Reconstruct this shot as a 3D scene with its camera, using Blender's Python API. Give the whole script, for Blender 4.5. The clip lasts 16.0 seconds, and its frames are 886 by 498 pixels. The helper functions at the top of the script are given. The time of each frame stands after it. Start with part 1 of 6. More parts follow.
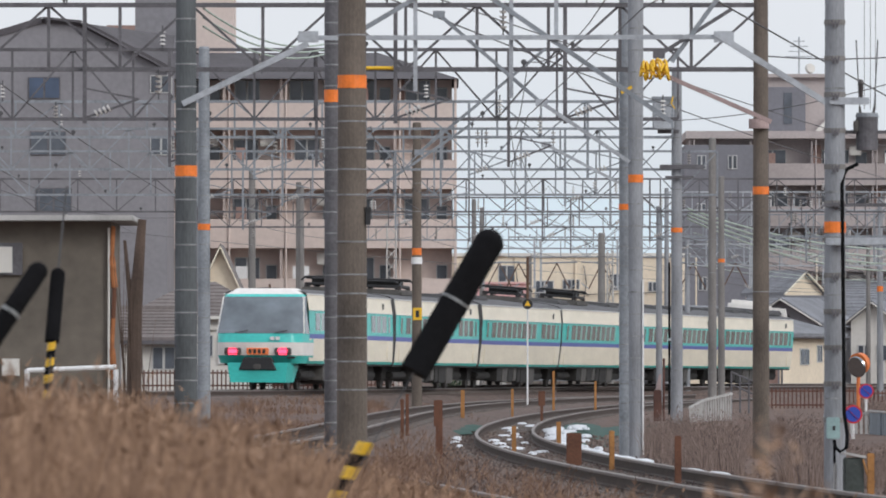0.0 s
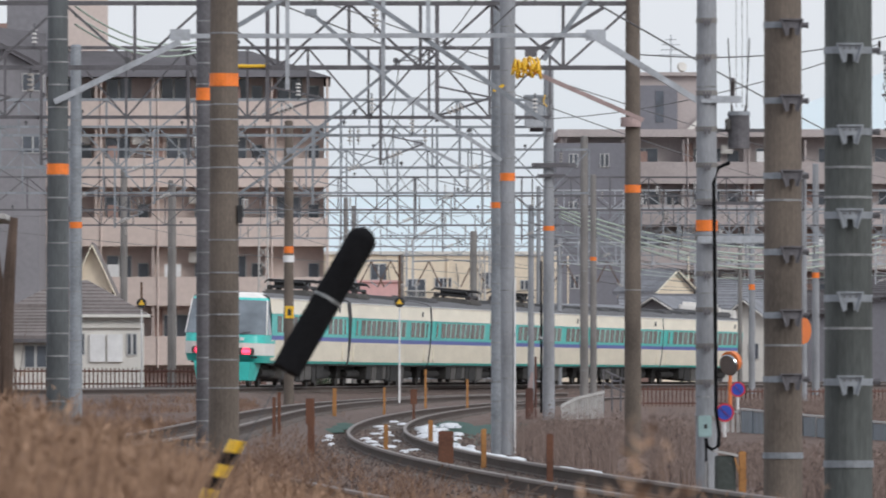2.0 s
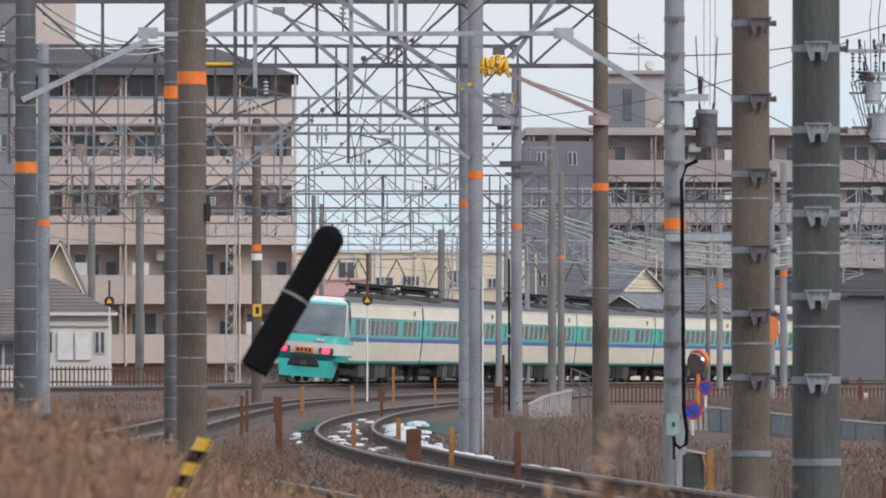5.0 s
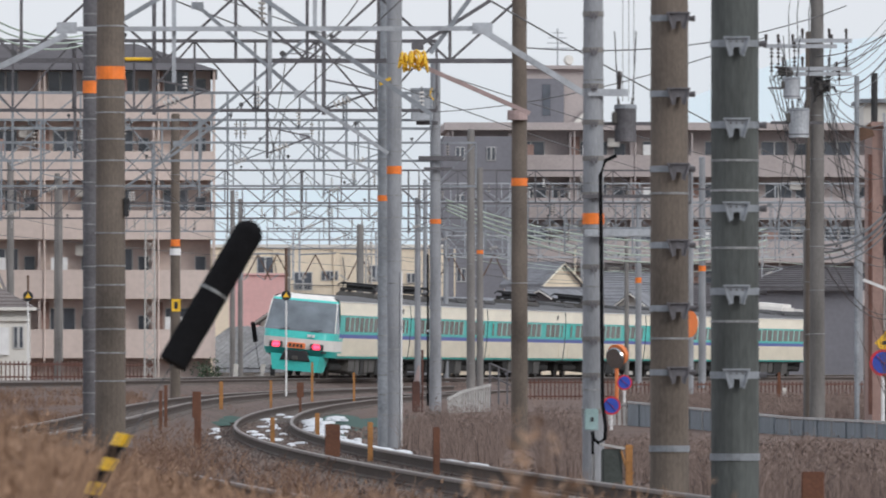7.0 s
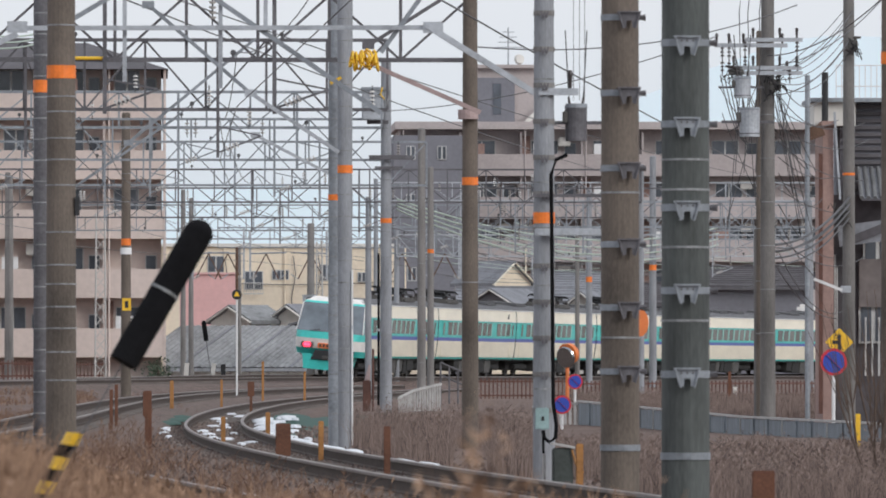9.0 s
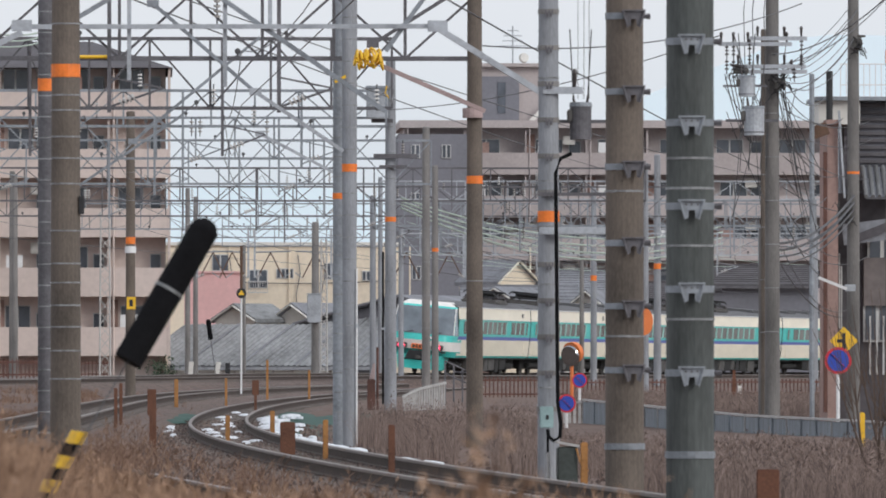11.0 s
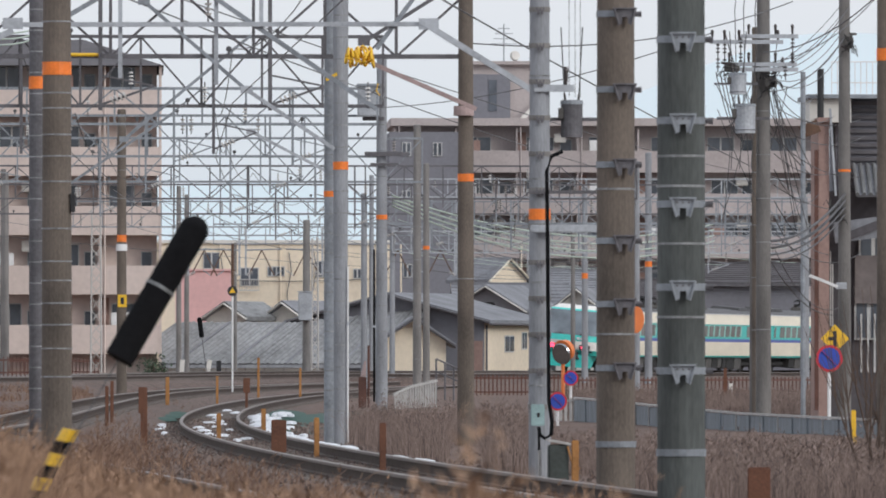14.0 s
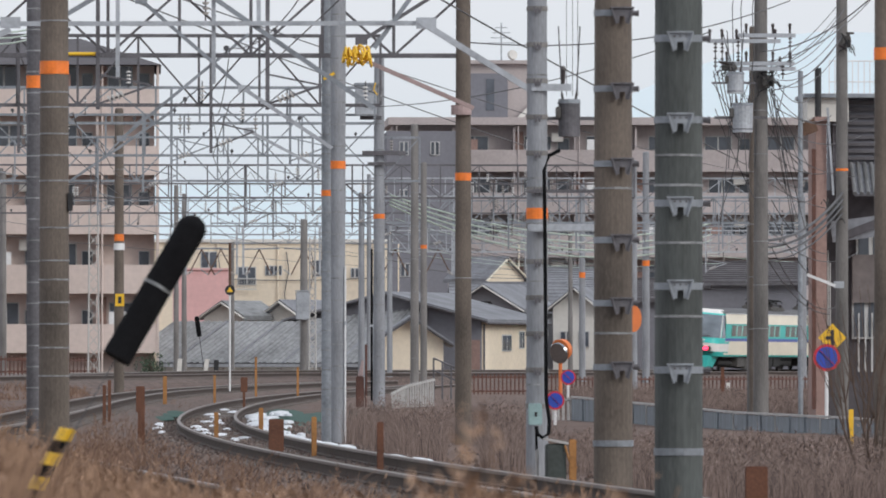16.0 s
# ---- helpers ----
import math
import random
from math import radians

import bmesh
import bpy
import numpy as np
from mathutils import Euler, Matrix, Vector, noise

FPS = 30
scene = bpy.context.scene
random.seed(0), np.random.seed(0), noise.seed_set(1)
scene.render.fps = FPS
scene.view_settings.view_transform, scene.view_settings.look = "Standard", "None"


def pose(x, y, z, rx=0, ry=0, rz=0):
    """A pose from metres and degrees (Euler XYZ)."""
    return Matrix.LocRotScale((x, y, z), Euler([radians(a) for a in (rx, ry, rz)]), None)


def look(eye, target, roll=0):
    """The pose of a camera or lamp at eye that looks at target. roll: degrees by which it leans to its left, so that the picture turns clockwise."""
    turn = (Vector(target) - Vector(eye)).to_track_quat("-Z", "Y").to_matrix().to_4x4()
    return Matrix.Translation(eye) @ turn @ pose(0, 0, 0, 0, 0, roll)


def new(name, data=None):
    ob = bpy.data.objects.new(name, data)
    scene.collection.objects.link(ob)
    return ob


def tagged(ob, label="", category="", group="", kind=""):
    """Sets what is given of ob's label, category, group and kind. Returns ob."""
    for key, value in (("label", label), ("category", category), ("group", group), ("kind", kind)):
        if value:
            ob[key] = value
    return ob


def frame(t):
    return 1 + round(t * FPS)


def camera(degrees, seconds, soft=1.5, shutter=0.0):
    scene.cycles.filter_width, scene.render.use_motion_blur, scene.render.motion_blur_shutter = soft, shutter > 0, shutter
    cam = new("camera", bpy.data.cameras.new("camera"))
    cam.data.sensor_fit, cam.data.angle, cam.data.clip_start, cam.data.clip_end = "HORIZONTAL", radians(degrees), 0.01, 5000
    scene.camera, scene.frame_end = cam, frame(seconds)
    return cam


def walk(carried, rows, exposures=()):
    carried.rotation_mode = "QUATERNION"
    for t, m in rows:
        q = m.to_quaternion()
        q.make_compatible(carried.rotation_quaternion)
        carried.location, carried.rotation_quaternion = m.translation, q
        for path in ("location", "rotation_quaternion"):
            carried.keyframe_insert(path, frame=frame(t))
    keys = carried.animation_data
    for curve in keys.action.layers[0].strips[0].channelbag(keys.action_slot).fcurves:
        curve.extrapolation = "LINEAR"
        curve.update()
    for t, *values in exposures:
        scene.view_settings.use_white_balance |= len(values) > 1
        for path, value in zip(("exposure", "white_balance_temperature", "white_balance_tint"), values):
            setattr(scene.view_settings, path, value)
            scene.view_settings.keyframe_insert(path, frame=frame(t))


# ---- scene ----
cam = camera(5.6106, 16.0, soft=1.8, shutter=0.5)
cam.data.dof.use_dof = True
cam.data.dof.focus_distance = 260.0
cam.data.dof.aperture_fstop = 21.0
EYE = 1.2
# seconds, heading and lift of the lens in degrees: a tripod pan with a long lens
PAN = [
    (0.0, 0.0000, 0.8380),
    (0.5, -0.0111, 0.8544),
    (1.0, -0.0602, 0.8655),
    (1.2, -0.1110, 0.8630),
    (1.5, -0.3785, 0.8491),
    (2.0, -0.8115, 0.8268),
    (2.5, -1.0034, 0.8272),
    (3.0, -1.0202, 0.8215),
    (3.5, -1.0145, 0.8272),
    (4.0, -1.0145, 0.8161),
    (4.2, -1.0145, 0.8161),
    (6.2, -1.0288, 0.8018),
    (6.3, -1.0790, 0.7982),
    (6.5, -1.2832, 0.7887),
    (7.0, -1.5298, 0.7832),
    (7.5, -1.8095, 0.7832),
    (8.0, -1.8313, 0.7885),
    (8.5, -1.8478, 0.7832),
    (9.0, -1.8424, 0.7778),
    (9.2, -1.8263, 0.7814),
    (11.3, -1.8138, 0.7685),
    (11.5, -1.8370, 0.7721),
    (12.0, -1.8370, 0.7613),
    (12.5, -1.8313, 0.7613),
    (13.0, -1.8424, 0.7667),
    (13.5, -1.8478, 0.7610),
    (14.0, -1.8700, 0.7556),
    (14.5, -1.8918, 0.7556),
    (15.0, -1.8861, 0.7448),
    (15.5, -1.8754, 0.7448),
    (16.0, -1.8861, 0.7502),
]
walk(cam, [(t, pose(0, 0, EYE, 90 + lift, 0, turn)) for t, turn, lift in PAN])

# ---- light: a bright overcast winter sky ----
world = bpy.data.worlds.new("overcast_sky")
scene.world = world
world.use_nodes = True
wn, wl = world.node_tree.nodes, world.node_tree.links
wn.clear()
w_out = wn.new("ShaderNodeOutputWorld")
w_sky = wn.new("ShaderNodeTexSky")
w_sky.sky_type, w_sky.sun_disc = "NISHITA", False
w_sky.sun_elevation, w_sky.sun_rotation = radians(26), radians(135)
w_bg1 = wn.new("ShaderNodeBackground")
w_bg1.inputs["Strength"].default_value = 0.012
w_geo = wn.new("ShaderNodeTexCoord")
w_sep = wn.new("ShaderNodeSeparateXYZ")
w_ramp = wn.new("ShaderNodeValToRGB")
w_ramp.color_ramp.elements[0].position, w_ramp.color_ramp.elements[0].color = 0.0, (0.60, 0.70, 0.80, 1)
w_ramp.color_ramp.elements[1].position, w_ramp.color_ramp.elements[1].color = 0.7, (0.93, 0.97, 1.05, 1)
cloud_low = w_ramp.color_ramp.elements.new(0.04)
cloud_low.color = (0.74, 0.77, 0.84, 1)
w_bg2 = wn.new("ShaderNodeBackground")
w_bg2.inputs["Strength"].default_value = 0.95
w_add = wn.new("ShaderNodeAddShader")
wl.new(w_sky.outputs[0], w_bg1.inputs["Color"])
wl.new(w_geo.outputs["Generated"], w_sep.inputs[0])
wl.new(w_sep.outputs["Z"], w_ramp.inputs[0])
wl.new(w_ramp.outputs[0], w_bg2.inputs["Color"])
wl.new(w_bg1.outputs[0], w_add.inputs[0])
wl.new(w_bg2.outputs[0], w_add.inputs[1])
wl.new(w_add.outputs[0], w_out.inputs["Surface"])
sun = new("sun", bpy.data.lights.new("sun", "SUN"))
sun.data.energy, sun.data.angle, sun.data.color = 1.35, radians(22), (1.0, 0.98, 0.95)
sun.matrix_world = look((80, -20, 55), (0, 60, 0))
scene.view_settings.exposure = 0.0


# ---- materials ----
def mat(name, col, rough=0.7, metal=0.0, fine=40.0, coarse=3.0, vary=0.25, bump=0.15, col2=None, stretch=(1, 1, 1), per_object=0.0, emit=0.0, grain=0.4):
    m = bpy.data.materials.new(name)
    m.use_nodes = True
    n, l = m.node_tree.nodes, m.node_tree.links
    b = n["Principled BSDF"]
    b.inputs["Roughness"].default_value, b.inputs["Metallic"].default_value = rough, metal
    tc, mp = n.new("ShaderNodeTexCoord"), n.new("ShaderNodeMapping")
    mp.inputs["Scale"].default_value = stretch
    l.new(tc.outputs["Object"], mp.inputs[0])
    n1, n2 = n.new("ShaderNodeTexNoise"), n.new("ShaderNodeTexNoise")
    n1.inputs["Scale"].default_value, n2.inputs["Scale"].default_value = fine, coarse
    n1.inputs["Detail"].default_value, n2.inputs["Detail"].default_value = 4, 5
    l.new(mp.outputs[0], n1.inputs["Vector"])
    l.new(mp.outputs[0], n2.inputs["Vector"])
    mix = n.new("ShaderNodeMath")
    mix.operation = "MULTIPLY_ADD"
    mix.inputs[1].default_value = grain
    l.new(n1.outputs["Fac"], mix.inputs[0])
    half = n.new("ShaderNodeMath")
    half.operation = "MULTIPLY"
    half.inputs[1].default_value = 1 - grain
    l.new(n2.outputs["Fac"], half.inputs[0])
    l.new(half.outputs[0], mix.inputs[2])
    src = mix.outputs[0]
    if per_object:
        oi, ad = n.new("ShaderNodeObjectInfo"), n.new("ShaderNodeMath")
        ad.operation = "MULTIPLY_ADD"
        ad.inputs[1].default_value = per_object
        l.new(oi.outputs["Random"], ad.inputs[0])
        l.new(src, ad.inputs[2])
        src = ad.outputs[0]
    ramp = n.new("ShaderNodeValToRGB")
    e = ramp.color_ramp.elements
    lo = tuple(c * (1 - vary) for c in col)
    hi = col2 if col2 else tuple(min(1, c * (1 + vary)) for c in col)
    e[0].position, e[0].color = 0.32, (*lo, 1)
    e[1].position, e[1].color = 0.68 + per_object * 0.5, (*hi, 1)
    l.new(src, ramp.inputs[0])
    l.new(ramp.outputs[0], b.inputs["Base Color"])
    if bump:
        bp = n.new("ShaderNodeBump")
        bp.inputs["Strength"].default_value, bp.inputs["Distance"].default_value = bump, 0.02
        l.new(n1.outputs["Fac"], bp.inputs["Height"])
        l.new(bp.outputs[0], b.inputs["Normal"])
    if emit:
        b.inputs["Emission Color"].default_value = (*col, 1)
        b.inputs["Emission Strength"].default_value = emit
    return m


CONC = mat("concrete_grey", (0.265, 0.275, 0.295), 0.85, fine=20, coarse=1.6, vary=0.3, bump=0.05, stretch=(2.2, 2.2, 0.5), grain=0.35)
CONC_MID = mat("concrete_dull", (0.20, 0.19, 0.183), 0.85, fine=20, coarse=1.4, vary=0.35, bump=0.05, stretch=(2.2, 2.2, 0.5), grain=0.35)
CONC_GREEN = mat("concrete_mossy", (0.076, 0.083, 0.08), 0.85, fine=22, coarse=1.8, vary=0.5, bump=0.05, stretch=(2.4, 2.4, 0.45), grain=0.3)
CONC_SLATE = mat("concrete_slate", (0.098, 0.107, 0.113), 0.85, fine=22, coarse=1.8, vary=0.4, bump=0.05, stretch=(2.4, 2.4, 0.45), grain=0.3)
CONC_DARK = mat("concrete_grimy", (0.155, 0.146, 0.139), 0.85, fine=20, coarse=1.2, vary=0.4, bump=0.05, stretch=(2.2, 2.2, 0.5), grain=0.3)
CONC_BROWN = mat("concrete_brown", (0.128, 0.104, 0.086), 0.85, fine=24, coarse=0.9, vary=0.5, bump=0.05, stretch=(2.0, 2.0, 0.8), grain=0.3)
STEEL = mat("galvanised_steel", (0.39, 0.41, 0.44), 0.55, 0.3, fine=18, coarse=2, vary=0.3)
STEEL_BLUE = mat("weathered_galvanised", (0.25, 0.27, 0.295), 0.6, 0.2, fine=18, coarse=2, vary=0.35)
STEEL_DARK = mat("weathered_dark_steel", (0.12, 0.115, 0.125), 0.7, 0.2, fine=22, coarse=2.5, vary=0.4)
STEEL_RUST = mat("rusty_steel", (0.13, 0.075, 0.05), 0.8, 0.2, fine=25, coarse=3, vary=0.4)
STEEL_PINK = mat("primer_coated_steel", (0.36, 0.27, 0.26), 0.7, 0.1, fine=25, coarse=3, vary=0.3)
WIRE = mat("dark_wire", (0.09, 0.09, 0.095), 0.6, 0.3)
WIRE_GREEN = mat("verdigris_wire", (0.42, 0.5, 0.43), 0.6, 0.1)
ORANGE = mat("orange_band", (0.85, 0.2, 0.025), 0.5, fine=20, coarse=6, vary=0.2)
WHITE = mat("white_paint", (0.72, 0.72, 0.72), 0.5, vary=0.12)
WRAP = mat("bright_wire_wrap", (0.25, 0.255, 0.26), 0.55, 0.3, fine=30, coarse=9, vary=0.5)
YELLOW = mat("yellow_plastic", (0.78, 0.47, 0.03), 0.45, vary=0.15)
BLACK = mat("black_rubber", (0.008, 0.008, 0.009), 0.95, fine=60, coarse=6, vary=0.4, bump=0.25)
BLACK.node_tree.nodes["Principled BSDF"].inputs["Specular IOR Level"].default_value = 0.12
BLACK_PAINT = mat("black_paint", (0.02, 0.02, 0.022), 0.5)
INSUL = mat("porcelain", (0.5, 0.48, 0.46), 0.25, vary=0.15)
TEAL = mat("grey_green_enamel", (0.26, 0.37, 0.37), 0.5)
TEAL_DARK = mat("dark_green_enamel", (0.045, 0.055, 0.05), 0.6, fine=20, coarse=4, vary=0.4)
INSUL_DARK = mat("dark_porcelain", (0.035, 0.026, 0.026), 0.3)
TURQ = mat("turquoise_paint", (0.06, 0.56, 0.51), 0.32, fine=8, coarse=1.0, vary=0.14, bump=0.02, stretch=(1, 0.4, 2))
CREAM = mat("cream_paint", (0.84, 0.775, 0.63), 0.4, fine=8, coarse=0.8, vary=0.1, bump=0.02, stretch=(1, 0.5, 2))
SILVER = mat("pale_grey_paint", (0.80, 0.775, 0.74), 0.4, vary=0.1, bump=0.02)
BLUE = mat("blue_stripe", (0.10, 0.13, 0.42), 0.4, vary=0.1, bump=0)
ROOF_GREY = mat("train_roof_grey", (0.10, 0.10, 0.105), 0.75, vary=0.3)
UNDER = mat("underfloor_black", (0.022, 0.021, 0.02), 0.8, vary=0.5)
UNDER_GREY = mat("underfloor_grey", (0.09, 0.085, 0.08), 0.75, vary=0.4)
GLASS_DARK = mat("curtained_window_glass", (0.20, 0.215, 0.21), 0.1, fine=9, coarse=2.5, vary=0.45, bump=0, stretch=(1, 1, 0.15), per_object=0.25)
PILLAR = mat("pale_turquoise_paint", (0.30, 0.62, 0.56), 0.35, vary=0.1, bump=0)
# part of the sky's reflection is put into this lighter blue-grey base
GLASS_CAB = mat("sky_tinted_windscreen", (0.15, 0.175, 0.20), 0.05, fine=1.5, coarse=0.8, vary=0.4, bump=0)
LAMP_RED = mat("red_tail_lamp", (1.0, 0.07, 0.15), 0.3, bump=0, vary=0.0, emit=2.2)
SIGN_GLOW = mat("destination_panel", (0.75, 0.2, 0.06), 0.4, bump=0, vary=0.1, emit=0.1)
RAIL = mat("rail_steel", (0.17, 0.14, 0.125), 0.5, 0.25, fine=30, coarse=4, vary=0.35)
RAIL_SIDE = mat("rusty_rail_web", (0.055, 0.037, 0.03), 0.85, vary=0.4)
SLEEPER = mat("concrete_sleeper", (0.15, 0.13, 0.12), 0.9, vary=0.35, per_object=0.2)
BALLAST = mat("brown_ballast", (0.112, 0.078, 0.066), 0.95, fine=16, coarse=1.0, vary=0.75, bump=1.0, grain=0.7)
SOIL = mat("dry_winter_ground", (0.12, 0.076, 0.06), 0.95, fine=9, coarse=0.5, vary=0.45, bump=0.8)
SNOW = mat("old_snow", (0.64, 0.66, 0.69), 0.6, fine=25, coarse=5, vary=0.25, bump=0.5)
NET = mat("green_weed_sheet", (0.014, 0.062, 0.046), 0.8, fine=12, coarse=1.5, vary=0.5)


def grass_mat(name, a, b):
    m = mat(name, a, 0.9, fine=6, coarse=1.2, vary=0.4, bump=0)
    n, l = m.node_tree.nodes, m.node_tree.links
    g, ramp = n.new("ShaderNodeNewGeometry"), n.new("ShaderNodeValToRGB")
    ramp.color_ramp.elements[0].color, ramp.color_ramp.elements[1].color = (*a, 1), (*b, 1)
    l.new(g.outputs["Random Per Island"], ramp.inputs[0])
    l.new(ramp.outputs[0], n["Principled BSDF"].inputs["Base Color"])
    return m


GRASS_TAN = grass_mat("dry_grass_tan", (0.15, 0.088, 0.058), (0.38, 0.24, 0.155))
GRASS_GREY = grass_mat("dry_grass_greybrown", (0.055, 0.04, 0.035), (0.31, 0.232, 0.203))
GRASS_RED = grass_mat("dry_grass_russet", (0.105, 0.062, 0.045), (0.28, 0.175, 0.122))
STONE = grass_mat("ballast_stone", (0.05, 0.033, 0.028), (0.21, 0.16, 0.14))
WALL_BEIGE = mat("pinkish_beige_render", (0.62, 0.52, 0.475), 0.9, fine=4, coarse=0.25, vary=0.1, bump=0.03)
WALL_PINK = mat("pink_render", (0.74, 0.45, 0.44), 0.9, fine=4, coarse=0.3, vary=0.1, bump=0.03)
WALL_CREAM = mat("cream_render", (0.78, 0.68, 0.54), 0.9, fine=4, coarse=0.3, vary=0.12, bump=0.03)
WALL_PALE = mat("pale_siding", (0.66, 0.64, 0.60), 0.85, fine=4, coarse=0.3, vary=0.12, bump=0.03)
WALL_GREY = mat("grey_slate_wall", (0.235, 0.228, 0.245), 0.85, fine=4, coarse=0.25, vary=0.15, bump=0.03)
WALL_DARK = mat("dark_grey_wall", (0.19, 0.19, 0.215), 0.85, fine=4, coarse=0.3, vary=0.15, bump=0.03)
# brown tile, its colour lightened to stand for distance haze
WALL_BROWN = mat("haze_lightened_brown_wall", (0.43, 0.378, 0.37), 0.85, fine=6, coarse=0.3, vary=0.15, bump=0.03)
WALL_HUT = mat("stained_concrete", (0.15, 0.13, 0.108), 0.9, fine=5, coarse=0.7, vary=0.3, bump=0.1)
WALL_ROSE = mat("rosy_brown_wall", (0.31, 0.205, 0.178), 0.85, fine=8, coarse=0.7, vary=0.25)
ROOF_TILE = mat("grey_roof_tile", (0.20, 0.205, 0.225), 0.75, fine=7, coarse=0.6, vary=0.35, bump=0.3)
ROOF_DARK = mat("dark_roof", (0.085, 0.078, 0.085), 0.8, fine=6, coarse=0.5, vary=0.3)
ROOF_SHED = mat("corrugated_roof", (0.215, 0.22, 0.225), 0.7, 0.1, fine=5, coarse=0.45, vary=0.55, bump=0.1, stretch=(1, 0.35, 0.35))
ROOF_BROWN = mat("faded_brown_roof", (0.18, 0.155, 0.15), 0.8, fine=6, coarse=0.5, vary=0.3)
GLASS_BLUE = mat("blue_window_glass", (0.06, 0.085, 0.14), 0.12, fine=1, coarse=0.5, vary=0.3, bump=0)
# dark glass raised in tone so that haze is in its colour
GLASS_FAR = mat("window_glass", (0.085, 0.095, 0.115), 0.1, fine=1, coarse=0.5, vary=0.4, bump=0)
FRAME_W = mat("pale_window_frame", (0.5, 0.5, 0.49), 0.5)
FENCE_BROWN = mat("rust_brown_fence", (0.12, 0.055, 0.042), 0.8, vary=0.4)
FENCE_GREY = mat("grey_fence", (0.42, 0.41, 0.40), 0.8, vary=0.25)
GUARD_GREY = mat("blue_grey_guard_fence", (0.18, 0.205, 0.23), 0.7, fine=14, coarse=2.0, vary=0.4, stretch=(4, 4, 0.5))
POST_ORANGE = mat("weathered_orange_post", (0.36, 0.17, 0.055), 0.8, vary=0.4)
RUST_BRIGHT = mat("bright_rust", (0.34, 0.13, 0.05), 0.85, fine=18, coarse=5, vary=0.5)
POST_RUST = mat("rust_brown_post", (0.13, 0.055, 0.032), 0.85, vary=0.4)
SIGN_BLUE = mat("sign_blue", (0.03, 0.07, 0.42), 0.4, vary=0.08, bump=0)
SIGN_RED = mat("sign_red", (0.55, 0.03, 0.05), 0.4, vary=0.08, bump=0)
MIRROR = mat("convex_mirror", (0.33, 0.35, 0.36), 0.06, 0.9, vary=0.05, bump=0)
MIRROR_ORANGE = mat("orange_enamel", (0.70, 0.19, 0.05), 0.5, vary=0.15)
BARK = mat("bare_bark", (0.10, 0.07, 0.055), 0.95, vary=0.4)
LEAF = mat("evergreen_leaf", (0.035, 0.06, 0.03), 0.7, vary=0.5)
# air haze is put into this pale blue, and emission brightens it
FAR_HILL = mat("hill_painted_haze", (0.53, 0.615, 0.67), 1.0, fine=0.01, coarse=0.002, vary=0.03, bump=0, emit=0.5)


# ---- builders ----
def part(name, bm, material, parent=None, label="", smooth=False):
    me = bpy.data.meshes.new(name)
    bm.to_mesh(me)
    bm.free()
    me.materials.append(material)
    if smooth:
        me.polygons.foreach_set("use_smooth", [True] * len(me.polygons))
    ob = new(name, me)
    ob.parent = parent
    if label:
        tagged(ob, label)
    return ob


def piece(name, mesh, parent, m):
    ob = new(name, mesh)
    ob.parent = parent
    ob.matrix_basis = m
    return ob


def thing(name, at, label, category, group="", kind="", rz=0):
    ob = new(name)
    ob.empty_display_size = 0.1
    ob.matrix_basis = pose(*at, 0, 0, rz)
    return tagged(ob, label, category, group, kind)


def box(bm, x0, x1, y0, y1, z0, z1, bevel=0.0):
    vs = [bm.verts.new((x, y, z)) for z in (z0, z1) for x, y in ((x0, y0), (x1, y0), (x1, y1), (x0, y1))]
    fs = [bm.faces.new([vs[i] for i in f]) for f in ((3, 2, 1, 0), (4, 5, 6, 7), (0, 1, 5, 4), (1, 2, 6, 5), (2, 3, 7, 6), (3, 0, 4, 7))]
    if bevel:
        bmesh.ops.bevel(bm, geom=list({e for f in fs for e in f.edges}), offset=bevel, segments=2, affect="EDGES")
    return bm


def B(x0, x1, y0, y1, z0, z1, bevel=0.0):
    return box(bmesh.new(), x0, x1, y0, y1, z0, z1, bevel)


def rod(bm, p, q, r0, r1=None, seg=8, caps=True):
    p, q = Vector(p), Vector(q)
    r1 = r0 if r1 is None else r1
    d = (q - p).normalized()
    a = d.orthogonal().normalized()
    b = d.cross(a)
    rings = []
    for c, rr in ((p, r0), (q, r1)):
        rings.append([bm.verts.new(c + (a * math.cos(k * math.tau / seg) + b * math.sin(k * math.tau / seg)) * rr) for k in range(seg)])
    for k in range(seg):
        bm.faces.new((rings[0][k], rings[0][(k + 1) % seg], rings[1][(k + 1) % seg], rings[1][k]))
    if caps:
        bm.faces.new(rings[0][::-1])
        bm.faces.new(rings[1])
    return bm


def R(p, q, r0, r1=None, seg=8):
    return rod(bmesh.new(), p, q, r0, r1, seg)


def bar(p, q, w, h=None):
    """A square bar from p to q."""
    h = w if h is None else h
    p, q = Vector(p), Vector(q)
    d = (q - p)
    ln = d.length
    bm = B(-w / 2, w / 2, -h / 2, h / 2, 0, ln)
    bm.transform(Matrix.Translation(p) @ d.to_track_quat("Z", "Y").to_matrix().to_4x4())
    return bm


def path_tube(pts, r, seg=5):
    bm = bmesh.new()
    prev = None
    for i, p in enumerate(pts):
        p = Vector(p)
        d = (Vector(pts[min(i + 1, len(pts) - 1)]) - Vector(pts[max(i - 1, 0)])).normalized()
        a = d.orthogonal().normalized() if abs(d.z) > 0.9 else d.cross(Vector((0, 0, 1))).normalized()
        b = d.cross(a)
        ring = [bm.verts.new(p + (a * math.cos(k * math.tau / seg) + b * math.sin(k * math.tau / seg)) * r) for k in range(seg)]
        if prev:
            for k in range(seg):
                bm.faces.new((prev[k], prev[(k + 1) % seg], ring[(k + 1) % seg], ring[k]))
        prev = ring
    return bm


